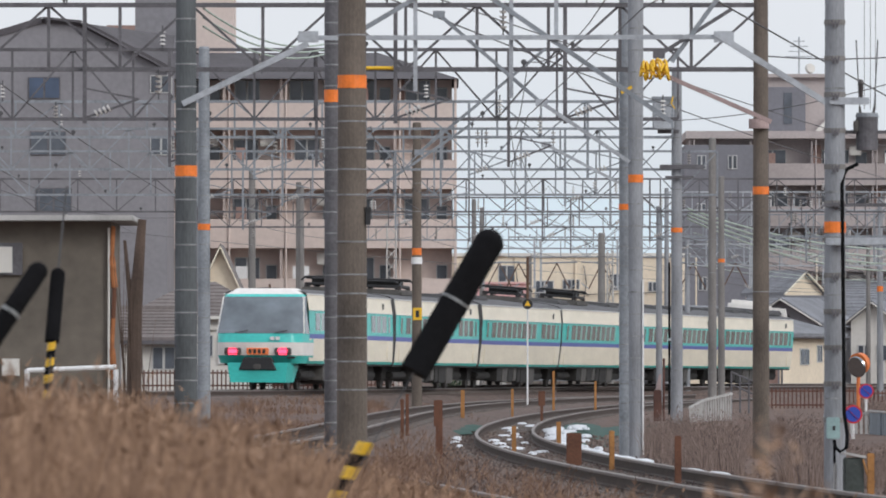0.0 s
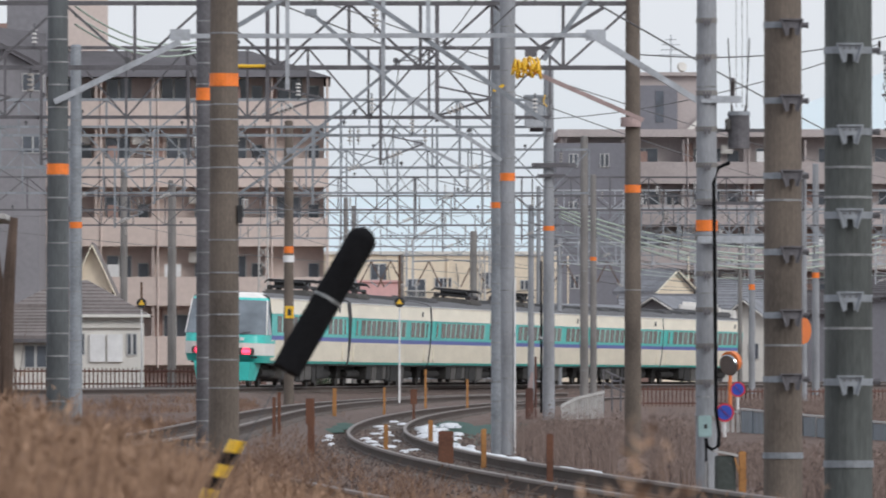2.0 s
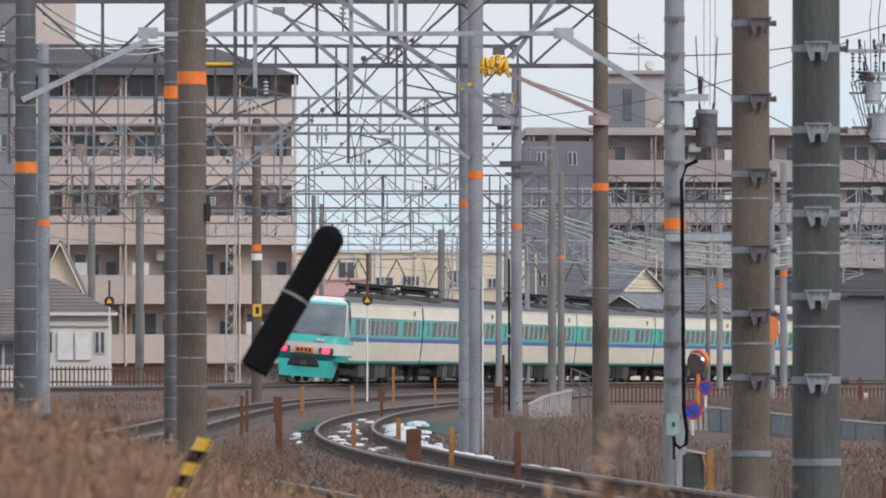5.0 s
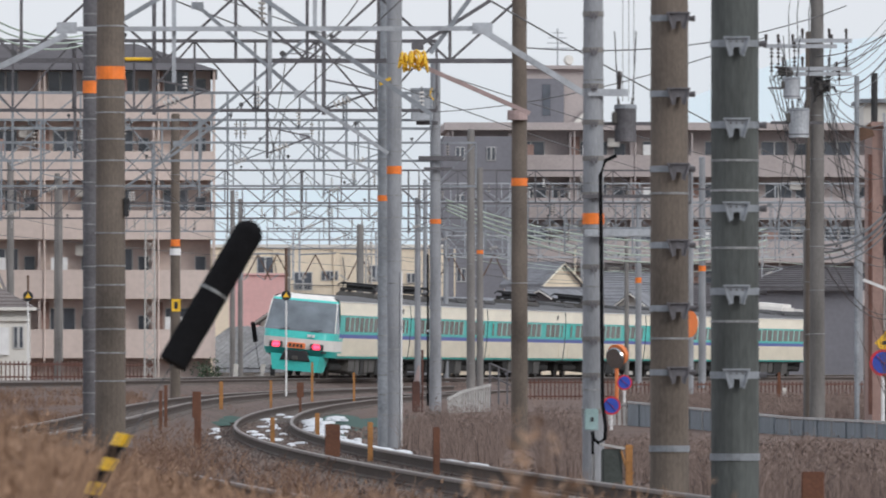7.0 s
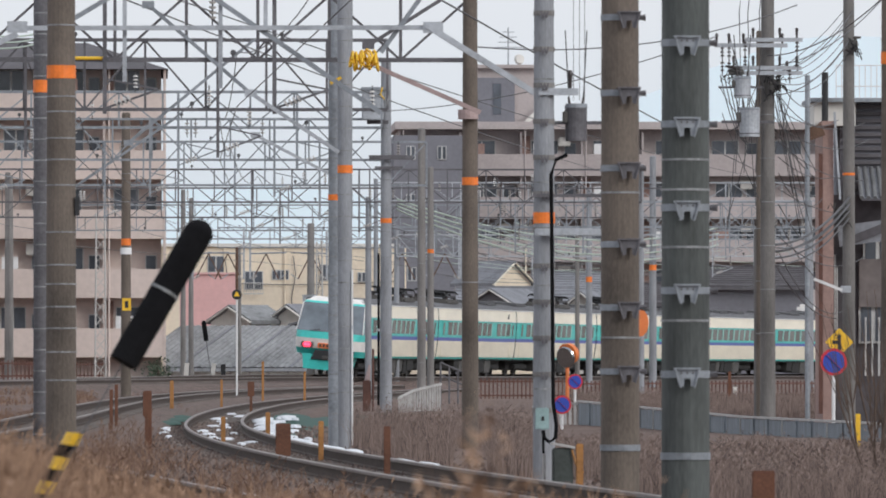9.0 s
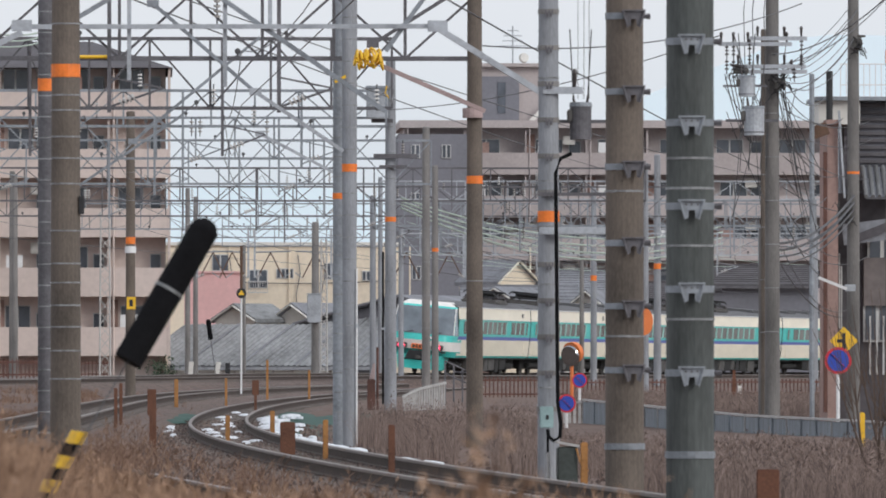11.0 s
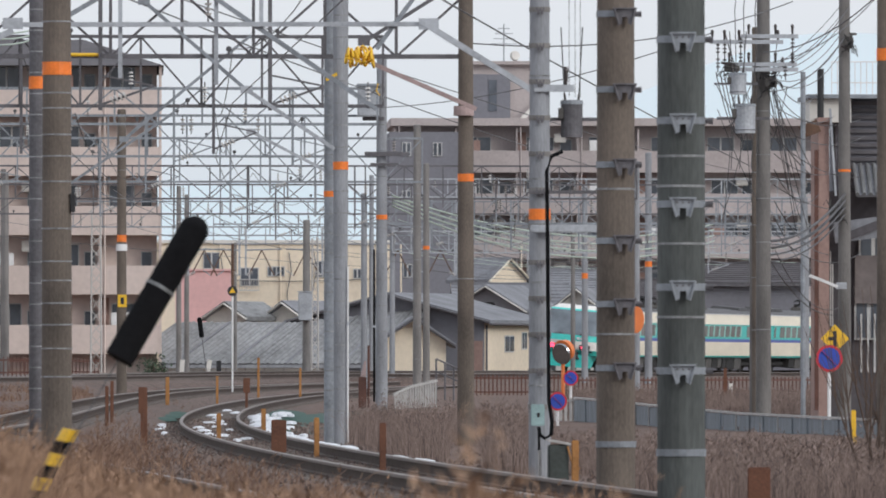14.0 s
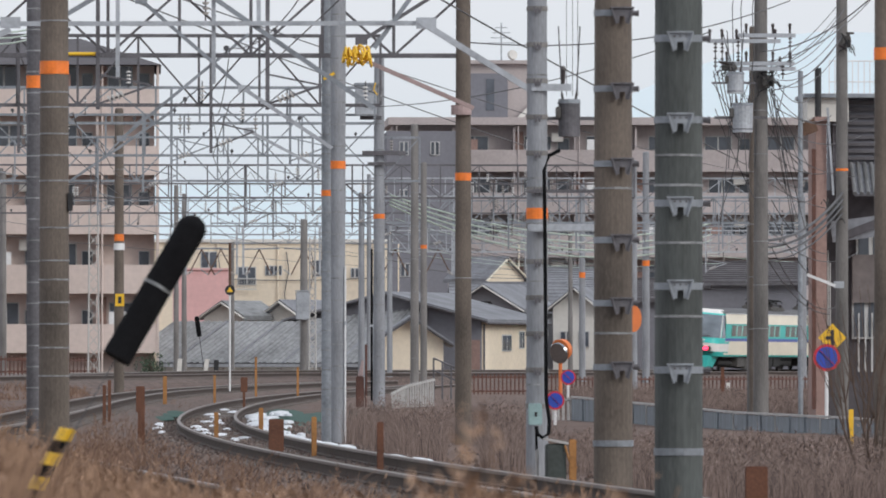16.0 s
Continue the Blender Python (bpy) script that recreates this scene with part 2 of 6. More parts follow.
def sag(p, q, drop, n=12):
    p, q = Vector(p), Vector(q)
    return [tuple(p.lerp(q, i / n) - Vector((0, 0, drop * 4 * (i / n) * (1 - i / n)))) for i in range(n + 1)]


def strip(rows_):
    """A sheet through rows of points."""
    bm = bmesh.new()
    prev = None
    for row in rows_:
        vs = [bm.verts.new(p) for p in row]
        if prev:
            for k in range(len(vs) - 1):
                bm.faces.new((prev[k], prev[k + 1], vs[k + 1], vs[k]))
        prev = vs
    return bm


# ---- the lie of the land ----
def ease(a, b, v):
    v = min(1, max(0, (v - a) / (b - a)))
    return v * v * (3 - 2 * v)


def main_x(y):
    d = y - 296
    return -5.624 + 0.1337 * d + 0.0000983 * d * d + 0.000001225 * d ** 3


def main_z(y):
    return 0.91 + 0.13 * ease(290, 375, y)


def main_cant(y):
    return 5.2 * ease(296, 362, y)


def mid_x(y):
    d = y - 187
    return -1.523 + 0.0155 * d + 0.0000251 * d * d + 0.00000122 * d ** 3


def mid_z(y):
    return 0.42 + 0.0013 * min(max(y - 187, -40), 200)


def loop_x(y):
    d = y - 182
    return 1.25 + 0.0069 * d + 0.000269 * d * d


def loop_z(y):
    return 0.18 + 0.0017 * max(y - 182, 0)


def near_x(y):
    d = y - 90
    return 0.0 - 0.062 * d + 0.00027 * d * d


def near_z(y):
    return 0.06


def land(x, y):
    z = -0.08 + 0.28 * ease(190, 310, y) + 0.35 * ease(310, 420, y)
    left = ease(-1.5, -5.5, x - 0.02 * (y - 250)) * ease(230, 290, y)
    z += left * 0.35
    return z + 0.05 * noise.noise((x * 0.4, y * 0.12, 0))


land_rows = []
ys = [-60, -20, 0] + [8 + 4 * i for i in range(140)] + [620, 700, 850, 1100, 1600, 2600, 4800]
for y in ys:
    half = 40 + 0.35 * max(y, 0) if y < 600 else 260 + (y - 600) * 0.9
    land_rows.append([(half * (k / 24) ** 3 * 1.0 if k >= 0 else half * (k / 24) ** 3, y, land(half * (k / 24) ** 3, y) if y < 620 else 0.5) for k in range(-24, 25)])
ground = part("ground", strip(land_rows), SOIL)
tagged(ground, "brown dry winter ground beside the railway", "ground", kind="structure")


def track(name, fx, fz, y0, y1, label, bed, singles=0, cant=None, stop=360):
    """Ballast, two rails and sleepers along a line in plan."""
    n = int((y1 - y0) / 3)
    yy = [y0 + (y1 - y0) * i / n for i in range(n + 1)]
    top = thing(name, (0, 0, 0), label, "railway track", "railway tracks", "structure")
    rws = []
    for y in yy:
        c, z = fx(y), fz(y)
        j = [0.04 * noise.noise((y * 0.7, k * 3.1, c)) for k in range(6)]
        g = land(c, y) - 0.35
        q = math.tan(radians(cant(y))) if cant else 0
        rws.append([(c - bed - 1.3, y, g), (c - bed, y, z - 0.22 + j[0] + q * bed), (c - bed * 0.55, y, z - 0.18 + j[1] + q * bed * 0.55), (c, y, z - 0.20 + j[2]), (c + bed * 0.55, y, z - 0.18 + j[3] - q * bed * 0.55), (c + bed, y, z - 0.22 + j[4] - q * bed), (c + bed + 1.3, y, g)])
    for end in (0, -1):
        step_y = -2.0 if end == 0 else 2.0
        flat = [(p[0], p[1] + step_y, rws[end][0][2]) for p in rws[end]]
        rws.insert(0, flat) if end == 0 else rws.append(flat)
    part("ballast", strip(rws), BALLAST, top)
    for side in (-0.5685, 0.5685):
        bm, bw = bmesh.new(), bmesh.new()
        prev = pw = None
        for y in yy:
            c, z = fx(y) + side, fz(y) - (side * math.tan(radians(cant(y))) if cant else 0)
            ring = [bm.verts.new((c + dx, y, z + dz)) for dx, dz in ((-0.033, -0.035), (-0.033, -0.006), (-0.024, 0), (0.024, 0), (0.033, -0.006), (0.033, -0.035))]
            rw = [bw.verts.new((c + dx, y, z + dz)) for dx, dz in ((-0.062, -0.155), (-0.062, -0.142), (-0.01, -0.13), (-0.01, -0.034), (0.01, -0.034), (0.01, -0.13), (0.062, -0.142), (0.062, -0.155))]
            if prev:
                for a, b in ((prev, ring), (pw, rw)):
                    for k in range(len(a) - 1):
                        (bm if a is prev else bw).faces.new((a[k], a[k + 1], b[k + 1], b[k]))
            prev, pw = ring, rw
        rail = part("rail", bm, RAIL, top)
        part("rail_web", bw, RAIL_SIDE, rail)
    one = bmesh.new()
    box(one, -0.95, 0.95, -0.11, 0.11, -0.30, -0.158, 0.015)
    me = bpy.data.meshes.new("sleeper")
    one.to_mesh(me)
    one.free()
    me.materials.append(SLEEPER)
    rest = bmesh.new()
    count, y = 0, y0 + 0.3
    while y < y1:
        ang = -math.degrees(math.atan((fx(y + 1) - fx(y - 1)) / 2))
        if count < singles:
            piece("sleeper", me, top, pose(fx(y), y, fz(y), 0, 0, ang))
        elif y < 360:
            box(rest, fx(y) - 0.95, fx(y) + 0.95, y - 0.1, y + 0.1, fz(y) - 0.3, fz(y) - 0.158)
        count += 1
        y += 0.62
    if len(rest.verts):
        tagged(part("sleepers", rest, SLEEPER, top), kind="stuff")
    else:
        rest.free()
    return top


track("railway_track_main", main_x, main_z, 180, 620, "curving main railway track on a low ballast bank", 1.7, cant=main_cant)
track("railway_track_outer", lambda y: main_x(y) + 3.9, lambda y: main_z(y) - 0.06, 374, 600, "rusty outer railway track beside the main line", 1.6)
track("railway_track_far", lambda y: main_x(y) - 3.9, lambda y: main_z(y) - 0.02, 300, 560, "far railway track behind the main line", 1.6)
track("railway_track_middle", mid_x, mid_z, 112, 371, "rusty middle railway track curving through brown ballast", 1.5)
track("railway_track_loop", loop_x, loop_z, 60, 380, "sharply curving railway track edged with old snow", 1.4, 280)
track("railway_track_near", near_x, near_z, 55, 125, "overgrown railway track in dry grass", 1.2)


# ---- the train ----
def ring_at(z, w, n, y_end):
    """Plan outline of the rounded cab end at height z: half-width w, nose length n."""
    pts = [(-w, y_end + 0.9)]
    for k in range(9):
        a = math.pi * (k / 8)
        s = math.copysign(abs(math.cos(a)) ** 0.32, math.cos(a))
        pts.append((-w * s * 0.998, y_end - n * abs(math.sin(a)) ** 0.45))
    pts.append((w, y_end + 0.9))
    return [(x, y, z) for x, y in pts]


LEVELS = [(0.86, 1.38), (0.95, 1.42), (1.68, 1.45), (1.83, 1.45), (2.60, 1.43), (3.14, 1.345), (3.22, 1.20), (3.30, 0.8), (3.34, 0.0)]
HALF = 10.55


def side_band(z0, w0, z1, w1, y0, y1):
    bm = bmesh.new()
    for s in (-1, 1):
        vs = [bm.verts.new(p) for p in ((s * w0, y0, z0), (s * w0, y1, z0), (s * w1, y1, z1), (s * w1, y0, z1))]
        bm.faces.new(vs if s > 0 else vs[::-1])
    return bm


def carriage(name, label, cab=0, pans=()):
    """cab -1: panorama end at the rear; 1: plain cab end ahead; 0: gangways at both ends."""
    car = thing(name, (0, 0, 0), label, "train carriage", "carriages of the train")
    y0 = -HALF + (1.6 if cab < 0 else 0)
    y1 = HALF
    names = ["sill_line", "lower_panel", "blue_stripe", "window_band", "upper_panel"]
    mats = [TURQ, CREAM, BLUE, TURQ, CREAM]
    for k in range(5):
        (za, wa), (zb, wb) = LEVELS[k], LEVELS[k + 1]
        part(names[k], side_band(za, wa, zb, wb, y0, y1), mats[k], car)
    rws = []
    for y in (y0, y1):
        rws.append([(s * w, y, z) for s, seq in ((-1, LEVELS[5:]), (1, LEVELS[-2:4:-1])) for z, w in seq])
    part("roof", strip(rws), ROOF_GREY, car, "dark grey roof")
    part("floor", B(-1.36, 1.36, y0, y1, 0.80, 0.90), UNDER, car)
    for y, on in ((y1 - 0.01, True), (y0 + 0.01, cab >= 0)):
        if on:
            bm = bmesh.new()
            bm.faces.new([bm.verts.new((s * w, y, z)) for s, seq in ((-1, LEVELS), (1, LEVELS[-2::-1])) for z, w in seq])
            part("end_wall", bm, CREAM if cab > 0 and y > 0 else ROOF_GREY, car)
    # windows and doors
    span0, span1 = y0 + (1.2 if cab < 0 else 2.3), y1 - 1.6
    count = 13
    step = (span1 - span0) / count
    for s in (-1, 1):
        for i in range(count):
            c = span0 + step * (i + 0.5)
            if i == 9 and pans:
                continue
            w = part("window", B(-0.012, 0.012, c - step * 0.385, c + step * 0.385, 1.94, 2.52, 0.008), GLASS_DARK, car)
            w.matrix_basis = pose(s * 1.442, 0, 0)
            part("window_pillar", B(s * 1.446 - 0.012, s * 1.446 + 0.012, c + step * 0.41, c + step * 0.59, 1.93, 2.53), PILLAR, car)
        part("rain_gutter", bar((s * 1.355, y0, 3.13), (s * 1.355, y1, 3.13), 0.04), WHITE, car)
        part("band_edge", B(s * 1.452 - 0.006, s * 1.452 + 0.006, y0 + 0.1, y1 - 0.1, 2.595, 2.615), WHITE, car)
        part("number_mark", B(s * 1.42 - 0.01, s * 1.42 + 0.01, y1 - 2.4, y1 - 2.15, 2.75, 2.95), ROOF_GREY, car)
        for yd in ((y1 - 1.05,) if cab < 0 else (y1 - 1.05, y0 + 1.25)):
            d = part("door", B(s * 1.448 - 0.012, s * 1.448 + 0.012, yd - 0.36, yd + 0.36, 1.88, 2.58, 0.006), TURQ, car)
            part("lower_door", B(s * 1.446 - 0.012, s * 1.446 + 0.012, yd - 0.36, yd + 0.36, 1.0, 1.62, 0.006), CREAM, car)
            part("door_pane", B(s * 1.463 - 0.004, s * 1.463 + 0.004, yd - 0.2, yd + 0.2, 1.95, 2.5), GLASS_DARK, d)
    # gangway bellows
    if cab <= 0:
        part("gangway", B(-1.22, 1.22, y1, y1 + 0.24, 0.9, 3.05, 0.05), UNDER, car, "black gangway bellows")
    # bogies and underfloor boxes
    part("underfloor_tray", B(-0.85, 0.85, y0 + 0.9, y1 - 0.6, 0.30, 0.80, 0.04), UNDER, car)
    for yb in (-7.0, 7.0):
        bogie = part("bogie", B(-1.1, 1.1, yb - 1.6, yb + 1.6, 0.38, 0.62, 0.05), UNDER, car)
        for ya in (yb - 1.05, yb + 1.05):
            for s in (-1, 1):
                part("wheel", R((s * 0.5, ya, 0.43), (s * 0.63, ya, 0.43), 0.43, seg=20), UNDER_GREY, bogie)
    rnd = random.Random(len(name) + len(label) + len(pans))
    y = -5.0
    while y < 4.6:
        ln = rnd.uniform(0.7, 1.9)
        if rnd.random() < 0.85:
            part("equipment_box", B(-1.3, 1.3, y, y + ln, rnd.uniform(0.16, 0.32), 0.82, 0.03), UNDER if rnd.random() < 0.65 else UNDER_GREY, car)
        y += ln + rnd.uniform(0.08, 0.25)
    # roof equipment
    if pans:
        for yk in (-6.5, 7.0):
            if abs(yk - pans[0]) > 4 and (cab == 0 or yk > 0):
                part("roof_cover", B(-0.8, 0.8, yk - 1.3, yk + 1.3, 3.24, 3.46, 0.08), ROOF_GREY, car)
        for yk in pans:
            part("roof_cover", B(-0.85, 0.85, yk - 1.6, yk + 1.6, 3.24, 3.5, 0.08), UNDER_GREY, car)
            pan = None
            for a, b in (((-0.6, yk - 1.2, 3.53), (-0.5, yk + 0.9, 3.81)), ((0.6, yk - 1.2, 3.53), (0.5, yk + 0.9, 3.81)), ((-0.6, yk + 1.2, 3.55), (-0.5, yk - 0.9, 3.78)), ((0.6, yk + 1.2, 3.55), (0.5, yk - 0.9, 3.78)), ((-0.9, yk, 3.85), (0.9, yk, 3.85)), ((-0.9, yk + 0.35, 3.83), (0.9, yk + 0.35, 3.83)), ((-0.5, yk - 0.9, 3.78), (0.5, yk - 0.9, 3.78))):
                ob = part("pantograph" if pan is None else "pantograph_arm", R(a, b, 0.045, seg=6), BLACK_PAINT, pan or car)
                pan = pan or ob
            part("pantograph_base", B(-0.75, 0.75, yk - 1.15, yk + 1.15, 3.56, 3.66, 0.02), BLACK_PAINT, pan)
            for q in range(5):
                part("pantograph_spring", R((-0.55, yk - 0.8 + 0.4 * q, 3.7), (0.55, yk - 0.75 + 0.4 * q, 3.78 - 0.03 * abs(q - 2)), 0.075, 0.06, 8), UNDER, pan)
            for sx in (-0.8, 0.8):
                part("pantograph_horn", path_tube([(sx * 0.9, yk, 3.88), (sx * 1.12, yk, 3.86), (sx * 1.3, yk, 3.74)], 0.03, 6), BLACK_PAINT, pan)
            for sx in (-0.7, 0.7):
                for sy in (-1.1, 1.1):
                    part("insulator", R((sx, yk + sy, 3.43), (sx, yk + sy, 3.61), 0.07), INSUL_DARK, pan)
    else:
        for yk in (-6, -1.5, 3, 7):
            part("roof_cover", B(-0.75, 0.75, yk - 1.0, yk + 1.0, 3.24, 3.44, 0.08), ROOF_GREY, car)
    if cab < 0:
        ye = y0
        zs = [(0.86, 1.38, 1.35), (1.12, 1.44, 1.62), (1.54, 1.45, 1.70), (1.80, 1.45, 1.64), (3.05, 1.33, 0.62), (3.12, 1.27, 0.50), (3.31, 0.95, 0.1)]
        for k, (nm, mt) in enumerate((("nose_lower", TURQ), ("nose_panel", SILVER), ("nose_stripe", TURQ), ("windscreen_surround", TURQ), ("brow", TURQ), ("roof_cap", SILVER))):
            rws = [ring_at(z, w, n, ye) for z, w, n in (zs[k], zs[k + 1])]
            part(nm, strip(rws), mt, car, smooth=True)
        bm = bmesh.new()
        bm.faces.new([bm.verts.new(p) for p in ring_at(3.31, 0.95, 0.1, ye)])
        part("roof_cap_top", bm, SILVER, car)
        # windscreen: three panes standing just proud of the surround
        za, zb = zs[3], zs[4]
        lo, hi = ring_at(za[0], za[1] + 0.012, za[2] + 0.02, ye), ring_at(zb[0], zb[1] + 0.012, zb[2] + 0.02, ye)
        lo = [tuple(Vector(a).lerp(Vector(b), 0.03)) for a, b in zip(lo, hi)]
        hi = [tuple(Vector(a).lerp(Vector(b), 0.985)) for a, b in zip(lo, hi)]
        part("windscreen", strip([lo[2:9], hi[2:9]]), GLASS_CAB, car, "large raked panorama windscreen", True)
        part("corner_window", strip([[lo[1], tuple(Vector(lo[1]).lerp(Vector(lo[2]), 0.75))], [hi[1], tuple(Vector(hi[1]).lerp(Vector(hi[2]), 0.75))]]), GLASS_CAB, car)
        part("corner_window", strip([[tuple(Vector(lo[9]).lerp(Vector(lo[8]), 0.75)), lo[9]], [tuple(Vector(hi[9]).lerp(Vector(hi[8]), 0.75)), hi[9]]]), GLASS_CAB, car)
        for sx in (-1.2, 1.2):
            side_ = 2 if sx < 0 else 8
            part("pillar", bar(lo[side_], hi[side_], 0.06, 0.03), SILVER, car)
        for sx in (-0.75, 0.55):
            part("wiper", bar((sx, ye - 1.70, 1.84), (sx + 0.42, ye - 1.64, 1.93), 0.03), BLACK_PAINT, car)
        for sx in (-0.82, 0.82):
            part("lamp_housing", B(sx - 0.27, sx + 0.27, ye - 1.70, ye - 1.50, 1.13, 1.37, 0.03), UNDER_GREY, car)
            part("tail_lamp", B(sx - 0.18, sx + 0.18, ye - 1.74, ye - 1.65, 1.14, 1.36, 0.05), LAMP_RED, car, "glowing red tail lamp")
        sg = part("destination_sign", B(-0.36, 0.36, ye - 1.72, ye - 1.6, 1.14, 1.36, 0.02), SIGN_GLOW, car, "lit orange destination panel")
        for k in range(4):
            part("lettering", B(-0.29 + k * 0.15, -0.19 + k * 0.15, ye - 1.726, ye - 1.715, 1.18, 1.32), BLACK_PAINT, sg)
        for k in range(2):
            part("badge", B(0.42 + k * 0.17, 0.55 + k * 0.17, ye - 1.73, ye - 1.60, 1.62, 1.73), WHITE, car)
        # block stands proud of the skirt; black paint gives the recess its dark
        recess = B(-0.62, 0.62, ye - 1.73, ye - 0.9, 0.64, 1.06)
        for v in recess.verts:
            if v.co.z > 0.9:
                v.co.x *= 0.72
        bmesh.ops.bevel(recess, geom=recess.edges[:], offset=0.03, segments=1, affect="EDGES")
        part("coupler_recess_dark", recess, BLACK_PAINT, car, "black block painted as the dark coupler recess")
        bm = bmesh.new()
        for za_, zb_, wa_, wb_ in ((0.88, 0.24, 1.10, 1.0),):
            f = [(-wa_, ye - 1.1, za_), (-wa_ * 0.9, ye - 1.68, za_), (wa_ * 0.9, ye - 1.68, za_), (wa_, ye - 1.0, za_), (wa_ * 0.98, ye + 0.3, za_)]
            g = [(-wb_, ye - 1.0, zb_), (-wb_ * 0.9, ye - 1.62, zb_), (wb_ * 0.9, ye - 1.62, zb_), (wb_, ye - 0.9, zb_), (wb_, ye - 0.5, zb_)]
            f.insert(0, (-wa_ * 0.98, ye + 0.3, za_))
            g.insert(0, (-wb_, ye - 0.5, zb_))
            bm.free()
            bm = strip([g, f])
        part("skirt", bm, TURQ, car, "turquoise front skirt")
        part("coupler", B(-0.12, 0.12, ye - 1.82, ye - 1.3, 0.66, 0.84, 0.03), UNDER_GREY, car)
        part("number_plate", B(0.98, 1.2, ye - 1.66, ye - 1.5, 1.02, 1.08), BLACK_PAINT, car)
    if cab > 0:
        bm = bmesh.new()
        rod(bm, (-0.9, y1 - 0.2, 3.1), (-0.9, y1 - 0.7, 3.55), 0.06)
        rod(bm, (0.9, y1 - 0.2, 3.1), (0.9, y1 - 0.7, 3.55), 0.06)
        part("roof_horn", bm, WHITE, car)
        part("air_unit", B(-0.85, 0.85, y1 - 5.6, y1 - 3.2, 3.24, 3.86, 0.16), SILVER, car, "white roof air-conditioning unit")
        part("unit_base", B(-1.0, 1.0, y1 - 6.4, y1 - 1.2, 3.22, 3.5, 0.08), ROOF_GREY, car)
        cowl = B(-1.1, 1.1, y1 - 1.1, y1 - 0.02, 3.12, 3.62)
        for v in cowl.verts:
            if v.co.z > 3.5 and v.co.y > y1 - 0.5:
                v.co.y -= 0.75
        part("cab_cowl", cowl, SILVER, car)
    return car


CARS = [
    carriage("panorama_carriage", "turquoise and cream rear carriage with a panorama windscreen", -1, (5.6,)),
    carriage("carriage", "cream carriage with turquoise window band and pantograph", 0, (-4.0,)),
    carriage("carriage", "cream carriage with turquoise window band and pantograph", 0, (4.6,)),
    carriage("carriage", "cream carriage with turquoise window band and pantograph", 0, (-2.0,)),
    carriage("carriage", "cream carriage with turquoise window band and blue stripe", 0),
    carriage("end_carriage", "cream and turquoise leading carriage with a cab end", 1),
]
PITCH = 21.35


# ---- poles ----
def mast(x, y, z0, z1, r, material, label, bands=(), wraps=(), group="line-side poles", name="mast", taper=0.8, band_h=0.13, orange=None, clamps=(), clamp_side=1, offset=0.0):
    top = thing(name, (x, y, z0), label, "pole", group)
    h = z1 - z0
    part("shaft", R((0, 0, -0.3), (0, 0, h), r, r * taper, 20), material, top, smooth=False)
    part("cap", R((0, 0, h), (0, 0, h + 0.05), r * taper * 1.06, r * taper * 0.8, 16), material, top)

    def rad(z):
        return r * (1 - (1 - taper) * (z - z0) / h)
    for b in bands:
        part("band", R((0, 0, b - z0 - band_h / 2), (0, 0, b - z0 + band_h / 2), rad(b) + 0.006, seg=20), ORANGE, top, "orange marker band")
    for w in wraps:
        part("wire_wrap", R((0, 0, w - z0 - 0.009), (0, 0, w - z0 + 0.009), rad(w) + 0.005, seg=16), WRAP, top)
    for c in clamps:
        cl = part("clamp", R((0, 0, c - z0 - 0.028), (0, 0, c - z0 + 0.028), rad(c) + 0.008, seg=20), STEEL_BLUE if r > 0.16 else CONC_MID, top)
        rr = rad(c)
        k = min(1.0, r / 0.17)
        bm = bmesh.new()
        if r > 0.16:
            box(bm, -0.115, 0.115, -rr - 0.085, -rr, 0.042, 0.056)
        fr_ = [(-0.105, 0.042), (0.105, 0.042), (0.062, -0.105), (0.03, -0.105), (0.026, -0.035), (-0.026, -0.035), (-0.03, -0.105), (-0.062, -0.105)]
        if r < 0.16:
            fr_ = [(-0.075, 0.03), (-0.05, 0.03), (-0.03, -0.03), (0.0, 0.03), (0.03, -0.03), (0.05, 0.03), (0.075, 0.03), (0.045, -0.09), (0.02, -0.09), (0.0, -0.02), (-0.02, -0.09), (-0.045, -0.09)][::-1]
        nf = len(fr_)
        va, vb = [[bm.verts.new((px_, yy_, pz_)) for px_, pz_ in fr_] for yy_ in (-rr - 0.06, -rr - 0.035)]
        bm.faces.new(va)
        bm.faces.new(vb[::-1])
        for i in range(nf):
            bm.faces.new((va[i], vb[i], vb[(i + 1) % nf], va[(i + 1) % nf]))
        for sx in (-1, 1) if r > 0.16 else ():
            rod(bm, (sx * 0.104, -rr - 0.075, 0.04), (sx * 0.058, -rr - 0.075, -0.115), 0.011, 0.009, 6)
        if c < 0.6 and r > 0.16:
            bm.free()
            continue
        br = part("clamp_bracket", bm, STEEL_BLUE if r > 0.18 else STEEL_DARK, cl)
        br.matrix_basis = pose(offset, 0, c - z0) @ Matrix.Diagonal((0.9 * k, 1, 0.9 * k, 1))
        if r > 0.16:
            for hx in (-0.045, 0.0, 0.045):
                hole = part("bolt_head", R((hx, -rr - 0.066, 0.012), (hx, -rr - 0.06, 0.012), 0.009, seg=6), STEEL_DARK, cl)
                hole.matrix_basis = pose(offset, 0, c - z0)
            part("bolt", R((clamp_side * (rr - 0.01), -0.03, c - z0), (clamp_side * (rr + 0.06), -0.03, c - z0), 0.02, 0.028, 6), STEEL_DARK, cl)
    return top


def steps(a, b, d):
    out = []
    while a < b:
        out.append(a)
        a += d
    return out


